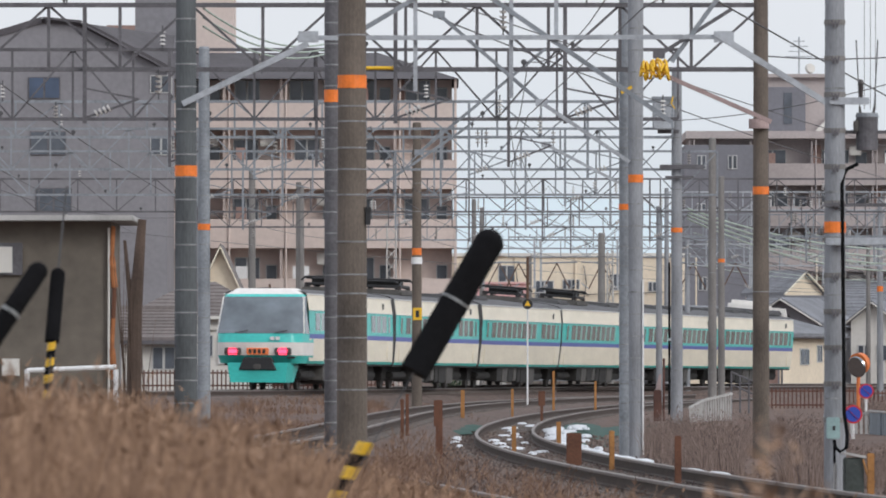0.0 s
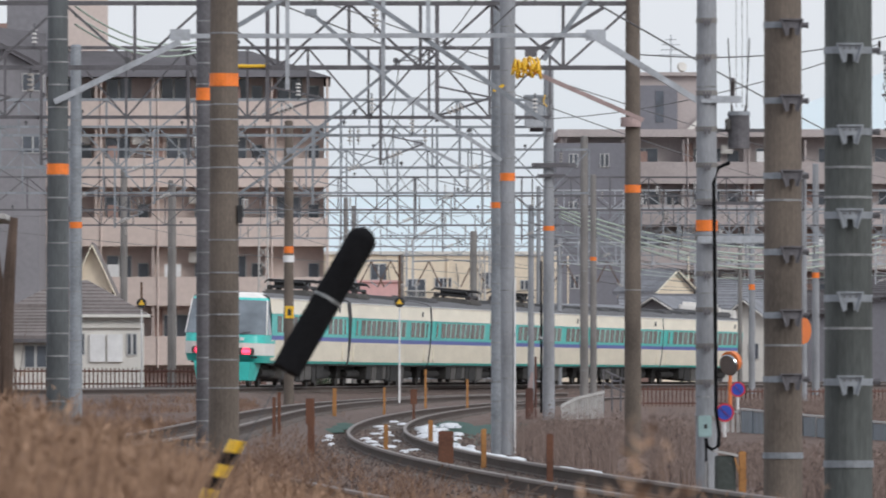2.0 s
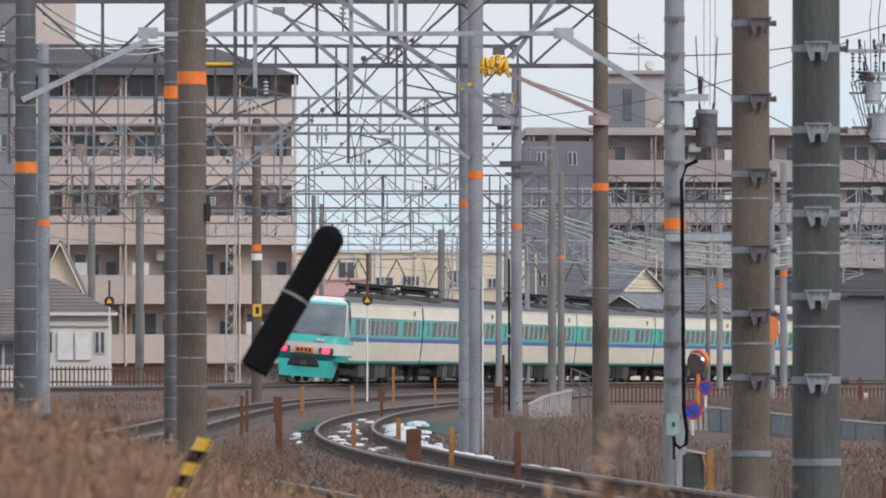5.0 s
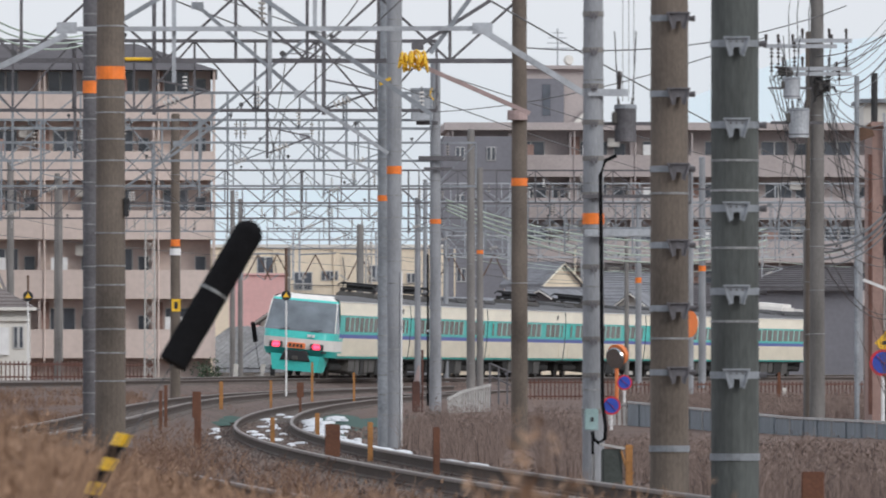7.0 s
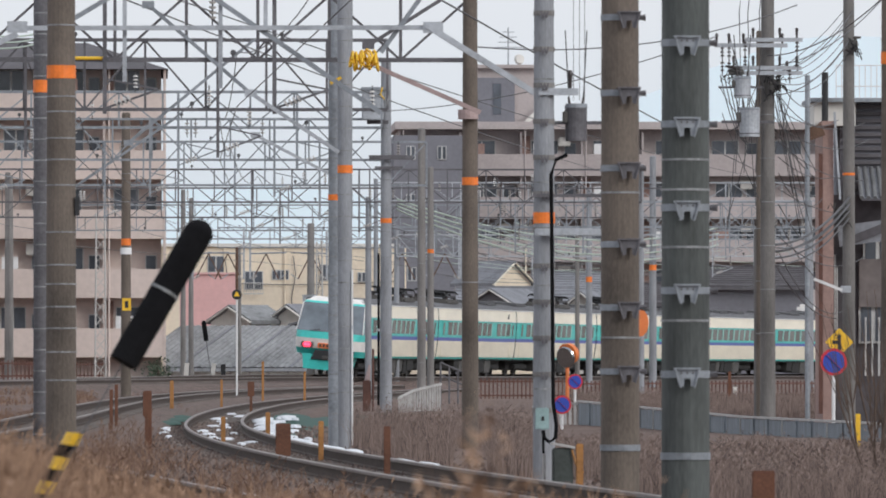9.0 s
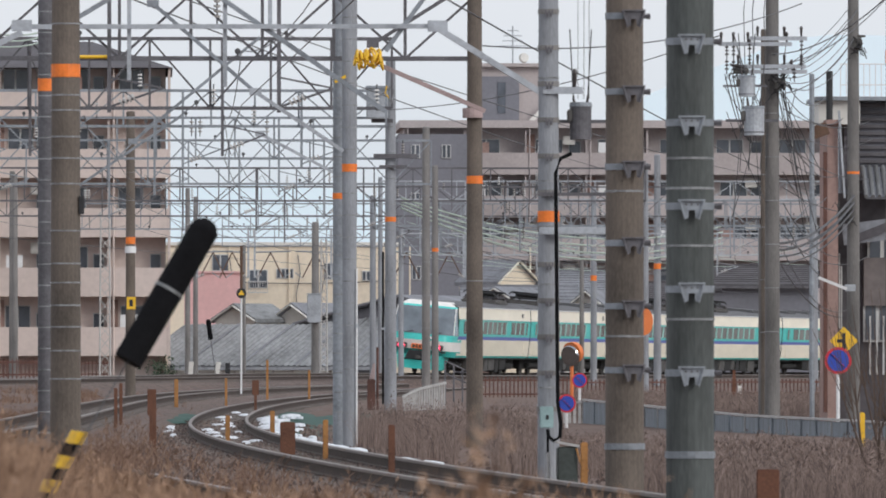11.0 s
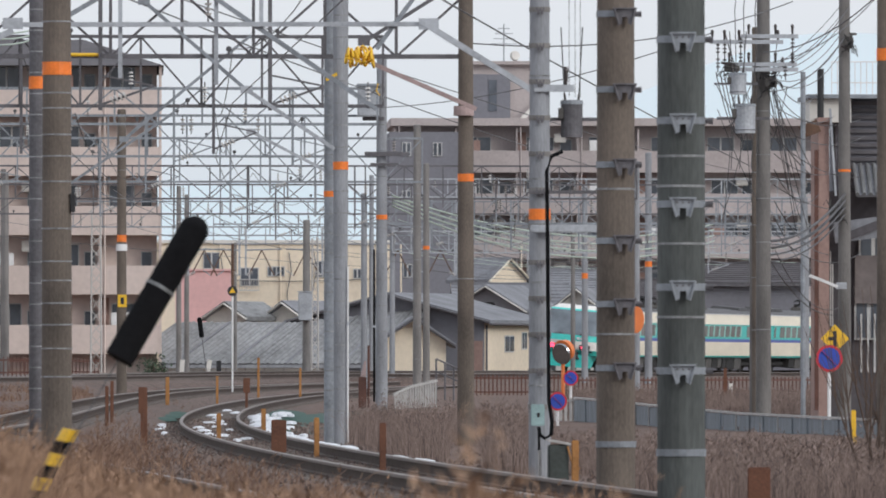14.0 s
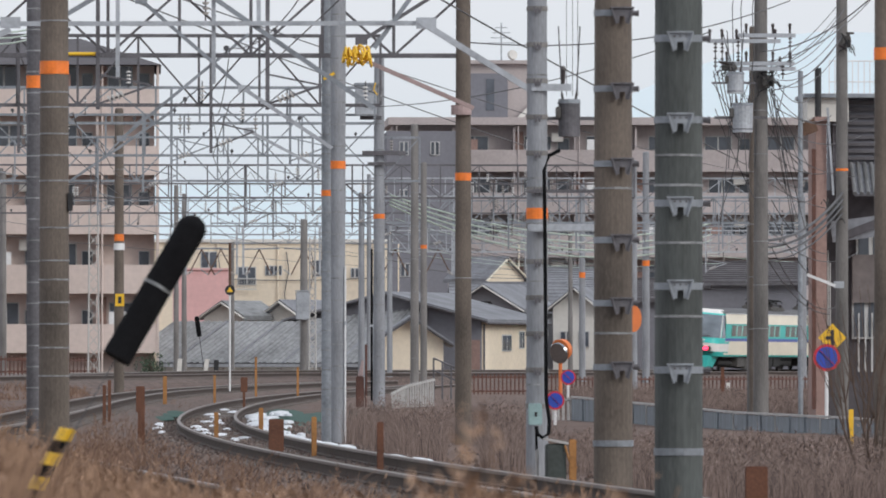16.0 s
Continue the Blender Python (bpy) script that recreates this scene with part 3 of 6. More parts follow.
WR = steps(0.4, 7.2, 0.27)
mast(-3.071, 108, -0.1, 6.6, 0.145, CONC_SLATE, "slate-grey concrete mast wound with wire", [3.711], WR)
mast(-4.891, 185, -0.1, 8, 0.139, STEEL_BLUE, "slim grey steel mast with an orange band", [4.357], steps(0.5, 7, 0.5))
mast(-1.414, 116, -0.1, 7, 0.109, STEEL_DARK, "dark steel mast beside a concrete pole", [4.861], WR, taper=1, band_h=0.16)
mast(-1.046, 104, -0.1, 7, 0.182, CONC_BROWN, "brown weathered concrete pole with an orange band", [4.645], [5.184, 4.365, 4.19, 3.885, 3.638, 2.428, 1.948, 1.427, 3.345, 2.805, 2.208, 1.7, 1.103], band_h=0.15, taper=0.85)
mast(3.055, 152, -0.1, 8, 0.095, STEEL_BLUE, "slim grey mast beside a concrete mast", [4.131], steps(0.5, 6, 0.33), taper=1, band_h=0.1)
mast(3.155, 148, -0.1, 8, 0.108, CONC, "pale grey concrete mast with an orange band", [4.516], steps(0.5, 7, 0.36), taper=1.2)
mast(6.335, 245, 0.2, 9.66, 0.168, CONC, "grey concrete mast with a small orange band", [5.296], steps(0.8, 8, 0.7))
mast(8.938, 300, 0.3, 9.234, 0.15, CONC_MID, "plain concrete pole by the fence", [], steps(1.5, 8, 1.1))
mast(9.546, 310, 0.3, 8.185, 0.126, CONC_MID, "plain concrete pole by the fence", [5.337], [])
mast(5.275, 150, -0.1, 9, 0.145, CONC_BROWN, "brown concrete pole with orange band and strap", [4.364], [2.686])
mast(4.552, 105, -0.15, 7, 0.131, CONC, "pale grey mast carrying a control box", [2.988], steps(1.0, 6.6, 1.2), taper=0.85, clamps=steps(0.75, 6.6, 0.42))
mast(4.143, 80, -0.1, 6, 0.175, CONC_BROWN, "brown concrete pole with bolted step clamps", [], [2.787, 1.502], clamps=[4.337, 3.667, 3.002, 2.327, 1.768, 1.202, 0.527], taper=0.93, offset=0.07)
mast(4.133, 70, -0.1, 6, 0.188, CONC_GREEN, "thick mossy concrete pole with bolted clamps", [], [2.843, 2.611, 2.165, 1.596], clamps=[3.748, 3.118, 2.471, 1.828, 1.18, 0.546], taper=0.97)
mast(12.719, 189, 0, 8.293, 0.083, CONC_BROWN, "slim dark pole close behind a utility pole", [], steps(2, 7, 1.1), name="utility_pole", taper=0.9)
mast(12.679, 186, 0, 9.8, 0.163, CONC_DARK, "concrete utility pole crowded with transformers", [], steps(2, 8, 0.9), name="utility_pole", taper=0.8)
mast(12.81, 190, 0, 4.175, 0.154, CONC_DARK, "short concrete stub pole beside the utility pole", [], [], name="utility_pole", taper=0.95)
mast(15.82, 205, 0, 10, 0.154, CONC_DARK, "concrete utility pole in front of a rosy wall", [5.691], [], name="utility_pole", band_h=0.06)
mast(7.77, 95, -0.1, 6, 0.101, CONC_BROWN, "dark brown concrete pole with an orange band", [4.504], [], taper=0.9)
mast(22.168, 400, 0.5, 10.712, 0.175, CONC, "distant concrete mast with an orange band", [5.812], [], band_h=0.25)
mast(19.826, 410, 0.5, 9.413, 0.154, CONC, "distant concrete mast with an orange band", [5.39], [], band_h=0.25)
mast(-0.767, 265, 0.2, 8.744, 0.157, CONC_BROWN, "concrete mast with orange, white and yellow bands", [5.001], [7.005, 6.177], band_h=0.2)
for u_, d_, top_, w_ in ((1.436, 420, 9.613, 0.13), (1.846, 430, 9.41, 0.13), (7.018, 400, 7.713, 0.19), (-8.027, 380, 10.106, 0.17), (-6.118, 390, 9.609, 0.15), (-6.382, 400, 9.962, 0.15), (4.254, 440, 7.264, 0.09), (20.229, 430, 7.932, 0.12)):
    mast(u_, d_, 0.5, top_, w_, CONC_MID, "distant plain concrete mast", [], [])


# ---- catenary gantries ----
def gantry(y, xl, xr, zb, zt, cells, material, label, size=0.07, ends=0.0, legs=(), hang=()):
    """A lattice beam across the tracks: chords, posts, diagonals, hanging arms with insulators."""
    top = thing("catenary_gantry", (0, y, 0), label, "gantry", "catenary gantries")
    for z in (zb, zt):
        part("chord", bar((xl, 0, z), (xr, 0, z), size), material, top)
    st = (xr - xl) / cells
    for i in range(cells + 1):
        part("post", bar((xl + i * st, 0.01, zb), (xl + i * st, 0.01, zt), size * 0.7), material, top)
    for i in range(cells):
        a, b = (zb, zt) if i % 2 else (zt, zb)
        part("brace", bar((xl + i * st, 0.05, a), (xl + (i + 1) * st, 0.05, b), size * 0.55), material, top)
    rg_ = random.Random(int(y))
    for k in range(7 if y < 370 else 16):
        x = rg_.uniform(xl, xr)
        z = rg_.choice((zb, zt))
        up = 1 if rg_.random() < 0.4 else -1
        strg = part("insulator_string", R((x, -0.06, z), (x, -0.06, z + up * 0.5), 0.014, seg=6), WIRE, top)
        for q in range(4):
            part("insulator", R((x, -0.06, z + up * (0.1 + 0.085 * q)), (x, -0.06, z + up * (0.14 + 0.085 * q)), 0.065, 0.04, 8), INSUL, strg)
    for k in range(0, cells, 2 if y < 300 else 3):
        x = xl + (k + rg_.uniform(0.1, 0.9)) * st
        z = zb if k % 4 else zt
        part("line_post", R((x, 0, z), (x, 0, z + 0.16), 0.018, seg=6), STEEL_DARK, top)
        part("clamp_knob", R((x, -0.05, z + 0.12), (x, 0.05, z + 0.12), 0.05, seg=8), WIRE, top)
    for x, z in legs:
        part("leg", R((x, 0.2, z), (x, 0.2, zt + 0.2), 0.13, 0.11, 12), CONC, top)
    for x, dz in hang:
        arm = part("drop_arm", bar((x, -0.08, zb - dz), (x, -0.08, zt), size * 0.9), material, top)
        part("arm_tube", bar((x, -0.08, zb - dz * 0.9), (x + 0.9, -0.08, zb - dz * 0.55), size * 0.5), material, arm)
        part("arm_stay", bar((x, -0.08, zb - dz * 0.35), (x + 0.9, -0.08, zb - dz * 0.55), size * 0.4), material, arm)
        for k in range(4):
            part("insulator", R((x + 0.18 + k * 0.07, -0.08, zb - dz * 0.82 + k * 0.027), (x + 0.21 + k * 0.07, -0.08, zb - dz * 0.8 + k * 0.027), 0.06, seg=8), INSUL, arm)
    return top


def haunch(y, p, q, material, w=0.09):
    h_ = thing("gantry_haunch", (0, y, 0), "sloping galvanised end brace of a gantry", "gantry brace", "gantry braces")
    part("strut", bar((p[0], 0, p[1]), (q[0], 0, q[1]), w, 0.06), material, h_)
    part("gusset_plate", B(p[0] - 0.1, p[0] + 0.1, -0.05, -0.035, p[1] - 0.06, p[1] + 0.06), material, h_)


haunch(147.88, (1.613, 5.756), (3.053, 4.786), STEEL)
haunch(187.96, (2.143, 6.121), (4.02, 5.136), STEEL)
haunch(149.96, (-0.068, 7.286), (1.663, 5.789), STEEL_BLUE, 0.07)
haunch(149.96, (3.581, 6.613), (4.797, 7.38), STEEL_DARK, 0.07)
haunch(187.96, (-0.496, 5.957), (2.143, 8.127), STEEL_BLUE, 0.07)
haunch(214.96, (-1.977, 5.501), (0.573, 7.245), STEEL_BLUE, 0.07)

# pale portal between the two near masts, with sloping haunches
yp = 107.84
g1 = thing("catenary_gantry", (0, yp, 0), "pale galvanised portal beam with sloping haunches", "gantry", "catenary gantries")
part("beam", bar((-1.742, 0, 5.296), (3.403, 0, 5.309), 0.055, 0.055), STEEL, g1)
part("haunch", bar((-1.607, -0.03, 5.228), (-3.107, -0.03, 4.509), 0.10, 0.07), STEEL, g1)
part("haunch", bar((3.268, -0.03, 5.336), (4.748, -0.03, 4.415), 0.10, 0.07), STEEL, g1)
for u_ in (3.349, -1.607):
    part("gusset_plate", B(u_ - 0.12, u_ + 0.12, -0.07, -0.05, 5.24, 5.375), STEEL, g1)
for p_, q_ in (((-1.237, 5.235), (-0.161, 5.874)), ((0.578, 5.773), (2.73, 4.293)), ((2.73, 5.013), (3.403, 5.941))):
    part("brace", bar((p_[0], 0.05, p_[1]), (q_[0], 0.05, q_[1]), 0.055), STEEL_BLUE, g1)
for u_, a_, b_ in ((-0.33, 6.143, 4.663), (1.352, 6.143, 5.296), (0.814, 6.143, 4.583)):
    part("drop_arm", bar((u_, 0.1, a_), (u_, 0.1, b_), 0.05), STEEL, g1)

gantry(150, -11.287, 5.306, 6.375, 7.444, 14, STEEL_DARK, "dark lattice gantry beam spanning the tracks", 0.075, hang=((-0.788, 0.9), (2.025, 0.9), (-5.944, 0.9)))
arm = thing("support_arm", (0, 149, 0), "faded pink steel arm tied with yellow rope", "support arm")
part("tube", bar((3.704, -0.2, 6.215), (5.408, -0.2, 5.47), 0.09, 0.07), STEEL_PINK, arm)
part("collar", R((5.24, 0.9, 5.47 - 0.08), (5.24, 0.9, 5.47 + 0.08), 0.17, seg=14), STEEL_PINK, arm)
gantry(188, -12.737, 4.888, 6.652, 8.097, 14, STEEL_DARK, "weathered lattice gantry beam over the tracks", 0.07, hang=((1.363, 1.0), (-2.632, 1.0), (-5.687, 1.0)))
gantry(215, -11.207, 5.456, 7.005, 7.852, 16, STEEL_BLUE, "grey lattice gantry beam over the tracks", 0.065, hang=((3.44, 1.0), (0.618, 1.0), (-4.488, 1.0)))
gantry(245, -12.771, 6.37, 6.942, 8.045, 18, STEEL_BLUE, "grey lattice gantry beam over the tracks", 0.065, hang=((3.308, 1.0), (-0.061, 1.0), (-4.349, 1.0), (-6.646, 1.0)))
gantry(285, -14.321, 8.657, 7.078, 8.45, 18, STEEL_BLUE, "grey lattice gantry beam over the tracks", 0.07, hang=((5.272, 1.1), (2.601, 1.1), (-1.496, 1.1), (-6.306, 1.1)))
gantry(330, -16.17, 17.861, 7.388, 8.584, 24, STEEL_DARK, "distant grey lattice gantry beam", 0.065, legs=((17.861, 0.4),), hang=((7.549, 1.1), (3.63, 1.1), (0.949, 1.1)))
gantry(375, -10.172, 21.469, 7.598, 8.817, 24, STEEL_DARK, "distant grey lattice gantry beam", 0.065, legs=((21.469, 0.4), (-10.172, 0.4)), hang=((9.75, 1.1), (5.297, 1.1), (14.438, 1.1)))
gantry(425, -4.888, 30.972, 7.841, 9.036, 26, STEEL_BLUE, "distant grey lattice gantry beam", 0.065, legs=((30.972, 0.4), (-4.888, 0.4)), hang=((12.378, 1.1), (17.956, 1.1), (24.331, 1.1)))
gantry(480, -2.52, 36.48, 8.25, 9.39, 26, STEEL_BLUE, "far grey lattice gantry beam", 0.07, legs=((36.48, 0.4),), hang=((15.48, 1.1), (21.48, 1.1), (30.48, 1.1)))
gantry(535, 3.879, 44.004, 8.556, 9.727, 26, STEEL_BLUE, "far grey lattice gantry beam", 0.07, legs=((44.004, 0.4), (13.241, 0.4)), hang=((19.929, 1.1), (27.285, 1.1), (35.644, 1.1)))
gantry(452, 11.187, 34.069, 9.76, 10.664, 18, STEEL, "far pale lattice gantry beam", 0.07, legs=((34.069, 0.4), (11.187, 0.4)), hang=((15.425, 1.1), (21.922, 1.1), (28.702, 1.1)))
gantry(345, 8.252, 25.071, 6.731, 7.68, 20, STEEL_BLUE, "grey lattice gantry beam over the yard", 0.07, legs=((25.071, 0.4), (8.252, 0.4)), hang=((10.839, 1.0), (13.858, 1.0), (16.446, 1.0), (22.052, 1.0)))
gantry(392, 10.601, 28.609, 6.21, 7.141, 22, STEEL, "pale lattice gantry beam over the yard", 0.06, legs=((28.609, 0.4), (10.601, 0.4)), hang=((13.296, 0.9), (16.481, 0.9), (24.321, 0.9)))


def cantilever(x, y, z, top_z, flip=1):
    """Hinged steel arms that hold the contact wire, hung from a gantry."""
    c = thing("cantilever", (x, y, z), "pale hinged cantilever arm under a gantry", "cantilever", "cantilevers")
    part("post", bar((0, 0, -1.2), (0, 0, top_z - z), 0.09), STEEL, c)
    part("top_tube", R((0, 0, 0), (flip * 1.7, 0, 0.05), 0.035, seg=8), STEEL_BLUE, c)
    part("stay", R((flip * 0.15, 0, -1.15), (flip * 0.75, 0, 0.0), 0.03, seg=8), STEEL_RUST, c)
    part("arm", R((flip * 1.35, 0, -1.2), (flip * 0.75, 0, 0.0), 0.03, seg=8), STEEL_RUST, c)
    part("steady_arm", R((flip * 1.35, 0, -1.2), (flip * 1.7, 0, -0.95), 0.022, seg=8), STEEL, c)
    for k in range(4):
        part("insulator", R((flip * (0.06 + 0.07 * k), 0, -1.17 + 0.04 * k), (flip * (0.1 + 0.07 * k), 0, -1.15 + 0.04 * k), 0.07, seg=8), INSUL, c)


for x_, f_ in ((1.9, 1), (4.3, -1), (4.6, 1), (8.2, -1), (11.0, 1), (14.5, -1)):
    cantilever(x_, 424.9, 6.75, 7.85, f_)

# ---- buildings ----
def window_unit(parent, x, y, z, w, h, panes=2, frame_mat=None, glass=None):
    """A window set in a wall that faces the railway; x, z its middle and sill."""
    win = part("window", B(x - w / 2, x + w / 2, y - 0.06, y + 0.02, z, z + h), frame_mat or FRAME_W, parent)
    pw = w / panes
    for k in range(panes):
        part("pane", B(x - w / 2 + k * pw + 0.05, x - w / 2 + (k + 1) * pw - 0.05, y - 0.075, y - 0.055, z + 0.05, z + h - 0.05), glass or GLASS_FAR, win)
    return win


def gable_house(x0, x1, y, depth, z0, ze, zr, wall, roof, label, ridge_along_x=True, over=0.5, wins=(), rz=0, trim=None):
    """A small house: walls, pitched roof with eaves, windows (x, sill, width, height)."""
    h = thing("house", ((x0 + x1) / 2, y, z0), label, "house", "houses behind the railway", "", rz)
    w, e, r_ = (x1 - x0) / 2, ze - z0, zr - z0
    bm = bmesh.new()
    box(bm, -w, w, 0, depth, -1.0, e)
    if not ridge_along_x:
        for yy in (0.0, depth):
            bm.faces.new([bm.verts.new(p) for p in ((-w, yy, e), (w, yy, e), (0, yy, r_))])
    else:
        for xx in (-w, w):
            bm.faces.new([bm.verts.new(p) for p in ((xx, 0, e), (xx, depth, e), (xx, depth / 2, r_))])
    part("wall", bm, wall, h)
    th = 0.22
    for s in (-1, 1):
        bm = bmesh.new()
        if ridge_along_x:
            a = (depth / 2) + s * (depth / 2 + over)
            sl = (r_ - e) / (depth / 2)
            ez = e - over * sl
            pts = [(-w - over, a, ez), (w + over, a, ez), (w + over, depth / 2, r_), (-w - over, depth / 2, r_)]
        else:
            sl = (r_ - e) / w
            a, ez = s * (w + over), e - over * sl
            pts = [(a, -over, ez), (a, depth + over, ez), (0, depth + over, r_), (0, -over, r_)]
        lo = [bm.verts.new(p) for p in pts]
        hi = [bm.verts.new((p[0], p[1], p[2] + th)) for p in pts]
        bm.faces.new(lo)
        bm.faces.new(hi)
        for k in range(4):
            bm.faces.new((lo[k], lo[(k + 1) % 4], hi[(k + 1) % 4], hi[k]))
        bmesh.ops.recalc_face_normals(bm, faces=bm.faces)
        slope_ = part("roof", bm, roof, h)
        if ridge_along_x and s < 0:
            for k in range(1, 9):
                q = k / 9
                yy, zz = -over + q * (depth / 2 + over), ez + q * (r_ - ez) + th
                part("tile_course", B(-w - over, w + over, yy - 0.03, yy + 0.03, zz - 0.02, zz + 0.045), roof, slope_)
        if not ridge_along_x:
            part("bargeboard", bar((s * (w + over), -over - 0.03, e - over * (r_ - e) / w + 0.08), (0, -over - 0.03, r_ + 0.08), 0.3, 0.05), trim or (roof if wall is WALL_DARK else WALL_PALE), h)
    if ridge_along_x:
        part("ridge", B(-w - over, w + over, depth / 2 - 0.15, depth / 2 + 0.15, r_ + 0.1, r_ + 0.32, 0.05), roof, h)
        part("gutter", B(-w - over, w + over, -over - 0.12, -over, e - over * (r_ - e) / (depth / 2) - 0.05, e - over * (r_ - e) / (depth / 2) + 0.1), STEEL_DARK, h)
    for wx, wz, ww, wh in wins:
        window_unit(h, wx - (x0 + x1) / 2, 0, wz - z0, ww, wh)
    return h


def flats(name, x0, x1, y, depth, z0, storeys, first, high, wall, label, bays, solid, roof=True, seed=1, cut=0.0):
    """A block of flats: floors with solid balcony fronts, dark recesses, windows, dividers and air-conditioning units."""
    b = thing(name, (x0, y, z0), label, "apartment building", "apartment buildings")
    w = x1 - x0
    tall = first + storeys * high - cut
    part("wall", B(0, w, 1.4, depth, -1, tall), wall, b)
    rnd = random.Random(seed)
    for k in range(storeys):
        z = first + k * high
        part("slab", B(-0.1, w + 0.1, 0, 1.4, z - 0.15, z), wall, b)
        part("balcony_front", B(-0.1, w + 0.1, -0.08, 0.06, z - 0.25, z + solid), wall, b)
        bw = w / bays
        for i in range(bays):
            xx = i * bw
            part("divider", B(xx - 0.07, xx + 0.07, 0.07, 1.39, z + 0.01, min(z + high - 0.16, tall)), wall, b)
            kind = rnd.random()
            if kind < 0.85:
                window_unit(b, xx + bw * rnd.uniform(0.35, 0.45), 1.4, z + 0.05, bw * 0.45, high - 0.75, 2)
            if kind > 0.2:
                window_unit(b, xx + bw * 0.82, 1.4, z + 0.9, bw * 0.2, 1.1, 1)
            if rnd.random() < 0.5:
                part("air_unit", B(xx + bw * 0.62, xx + bw * 0.62 + 0.8, 0.8, 1.1, z + high - 1.1, z + high - 0.5, 0.04), WALL_PALE, b)
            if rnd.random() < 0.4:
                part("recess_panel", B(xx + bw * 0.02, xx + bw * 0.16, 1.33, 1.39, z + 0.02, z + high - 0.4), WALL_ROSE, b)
            if rnd.random() < 0.35:
                part("laundry", B(xx + bw * 0.2, xx + bw * 0.2 + rnd.uniform(0.5, 1.2), 0.3, 0.34, z + 0.9, z + 1.9), WHITE if rnd.random() < 0.6 else WALL_ROSE, b)
        part("drainpipe", R((bw * (k % bays) + 0.25, -0.12, 0), (bw * (k % bays) + 0.25, -0.12, tall), 0.05), wall, b)
    part("corner_wall", B(w + 0.11, w + 0.24, -0.1, depth, -1, tall), wall, b)
    if roof:
        part("parapet", B(-0.3, w + 0.3, -0.3, depth, tall, tall + 0.5), wall, b)
    return b


# beige block with balconies beyond the curve
fa = flats("apartment_building", -14.335, 0.47, 470, 14, 0.4, 5, 2.199 - 0.4, 3.084, WALL_BEIGE, "pinkish-beige apartment block with solid balcony fronts", 5, 1.25, roof=False, seed=3, cut=0.646)
hr = thing("hipped_roof", (-5.699, 470, 16.916), "dark hipped roof on the beige apartment block", "roof")
bm = bmesh.new()
w_ = 6.521
base_ = [bm.verts.new(p) for p in ((-w_ - 6, -0.6, 0), (w_, -0.6, 0), (w_, 15, 0), (-w_ - 6, 15, 0))]
ridge_ = [bm.verts.new((-w_ - 6, 7, 1.616)), bm.verts.new((w_ * 0.35, 7, 1.616))]
for f in ((base_[0], base_[1], ridge_[1], ridge_[0]), (base_[2], base_[3], ridge_[0], ridge_[1]), (base_[1], base_[2], ridge_[1]), (base_[3], base_[0], ridge_[0]), base_):
    bm.faces.new(f)
part("slope", bm, ROOF_DARK, hr)

rt_ = thing("stair_tower", (-11.67, 480, 18.15), "grey-brown rooftop stair tower on the beige block", "tower")
part("wall", B(-1.86, 0.57, 0, 5, 0, 5.1), WALL_BEIGE, rt_)
part("side_wall", B(-4.68, -1.87, -0.1, 5, 0, 5.1), WALL_GREY, rt_)
part("low_parapet", B(-6.2, -4.68, -0.1, 5, 0, 1.95), WALL_ROSE, rt_)
part("roof", B(-4.8, 0.7, -0.3, 5.3, 5.1, 5.28), WALL_DARK, rt_)

# grey block with a broad gable
gb = thing("apartment_building", (-16.892, 455, 0.4), "plain grey slate-clad building with a broad dark gable", "building", "apartment buildings")
bm = bmesh.new()
vs_ = [(-29.12, 0.4), (-13.877, 0.4), (-13.877, 16.95), (-18.2, 19.2), (-20.167, 19.4), (-29.12, 16.642)]
fr = [bm.verts.new((x - -16.892, 0, z - 0.4)) for x, z in vs_]
bk = [bm.verts.new((x - -16.892, 12, z - 0.4)) for x, z in vs_]
bm.faces.new(fr)
bm.faces.new(bk[::-1])
for k in range(6):
    bm.faces.new((fr[k], bk[k], bk[(k + 1) % 6], fr[(k + 1) % 6]))
part("wall", bm, WALL_GREY, gb)
bm = bmesh.new()
hip_ = [bm.verts.new(p) for p in ((-1.4, -0.45, 18.83), (3.2, -0.45, 16.36), (3.2, 7.0, 18.47), (-3.28, 7.0, 19.0), (-3.28, -0.45, 19.02))]
bm.faces.new((hip_[0], hip_[1], hip_[2], hip_[3], hip_[4]))
part("roof", bm, ROOF_DARK, gb, "dark roof slope")
for p_, q_ in (((-18.2, 19.22), (-13.65, 16.85)), ((-20.167, 19.4), (-18.2, 19.22)), ((-20.167, 19.4), (-29.404, 16.585))):
    part("roof_edge", bar((p_[0] - -16.892, -0.1, p_[1] - 0.4), (q_[0] - -16.892, -0.1, q_[1] - 0.4), 0.09, 0.3), ROOF_DARK, gb)
for wx, wz, ww, wh in ((-20.077, 15.419, 1.6, 1.1), (-19.878, 12.575, 1.8, 1.2), (-14.19, 15.703, 1.1, 0.9), (-19.593, 9.731, 1.8, 1.2), (-26.561, 15.419, 1.6, 1.1), (-14.19, 12.575, 1.1, 0.9)):
    window_unit(gb, wx - -16.892, 0, wz - 0.4, ww, wh, 2, STEEL_DARK if ww > 1.5 else FRAME_W, GLASS_BLUE if ww == 1.6 else None)
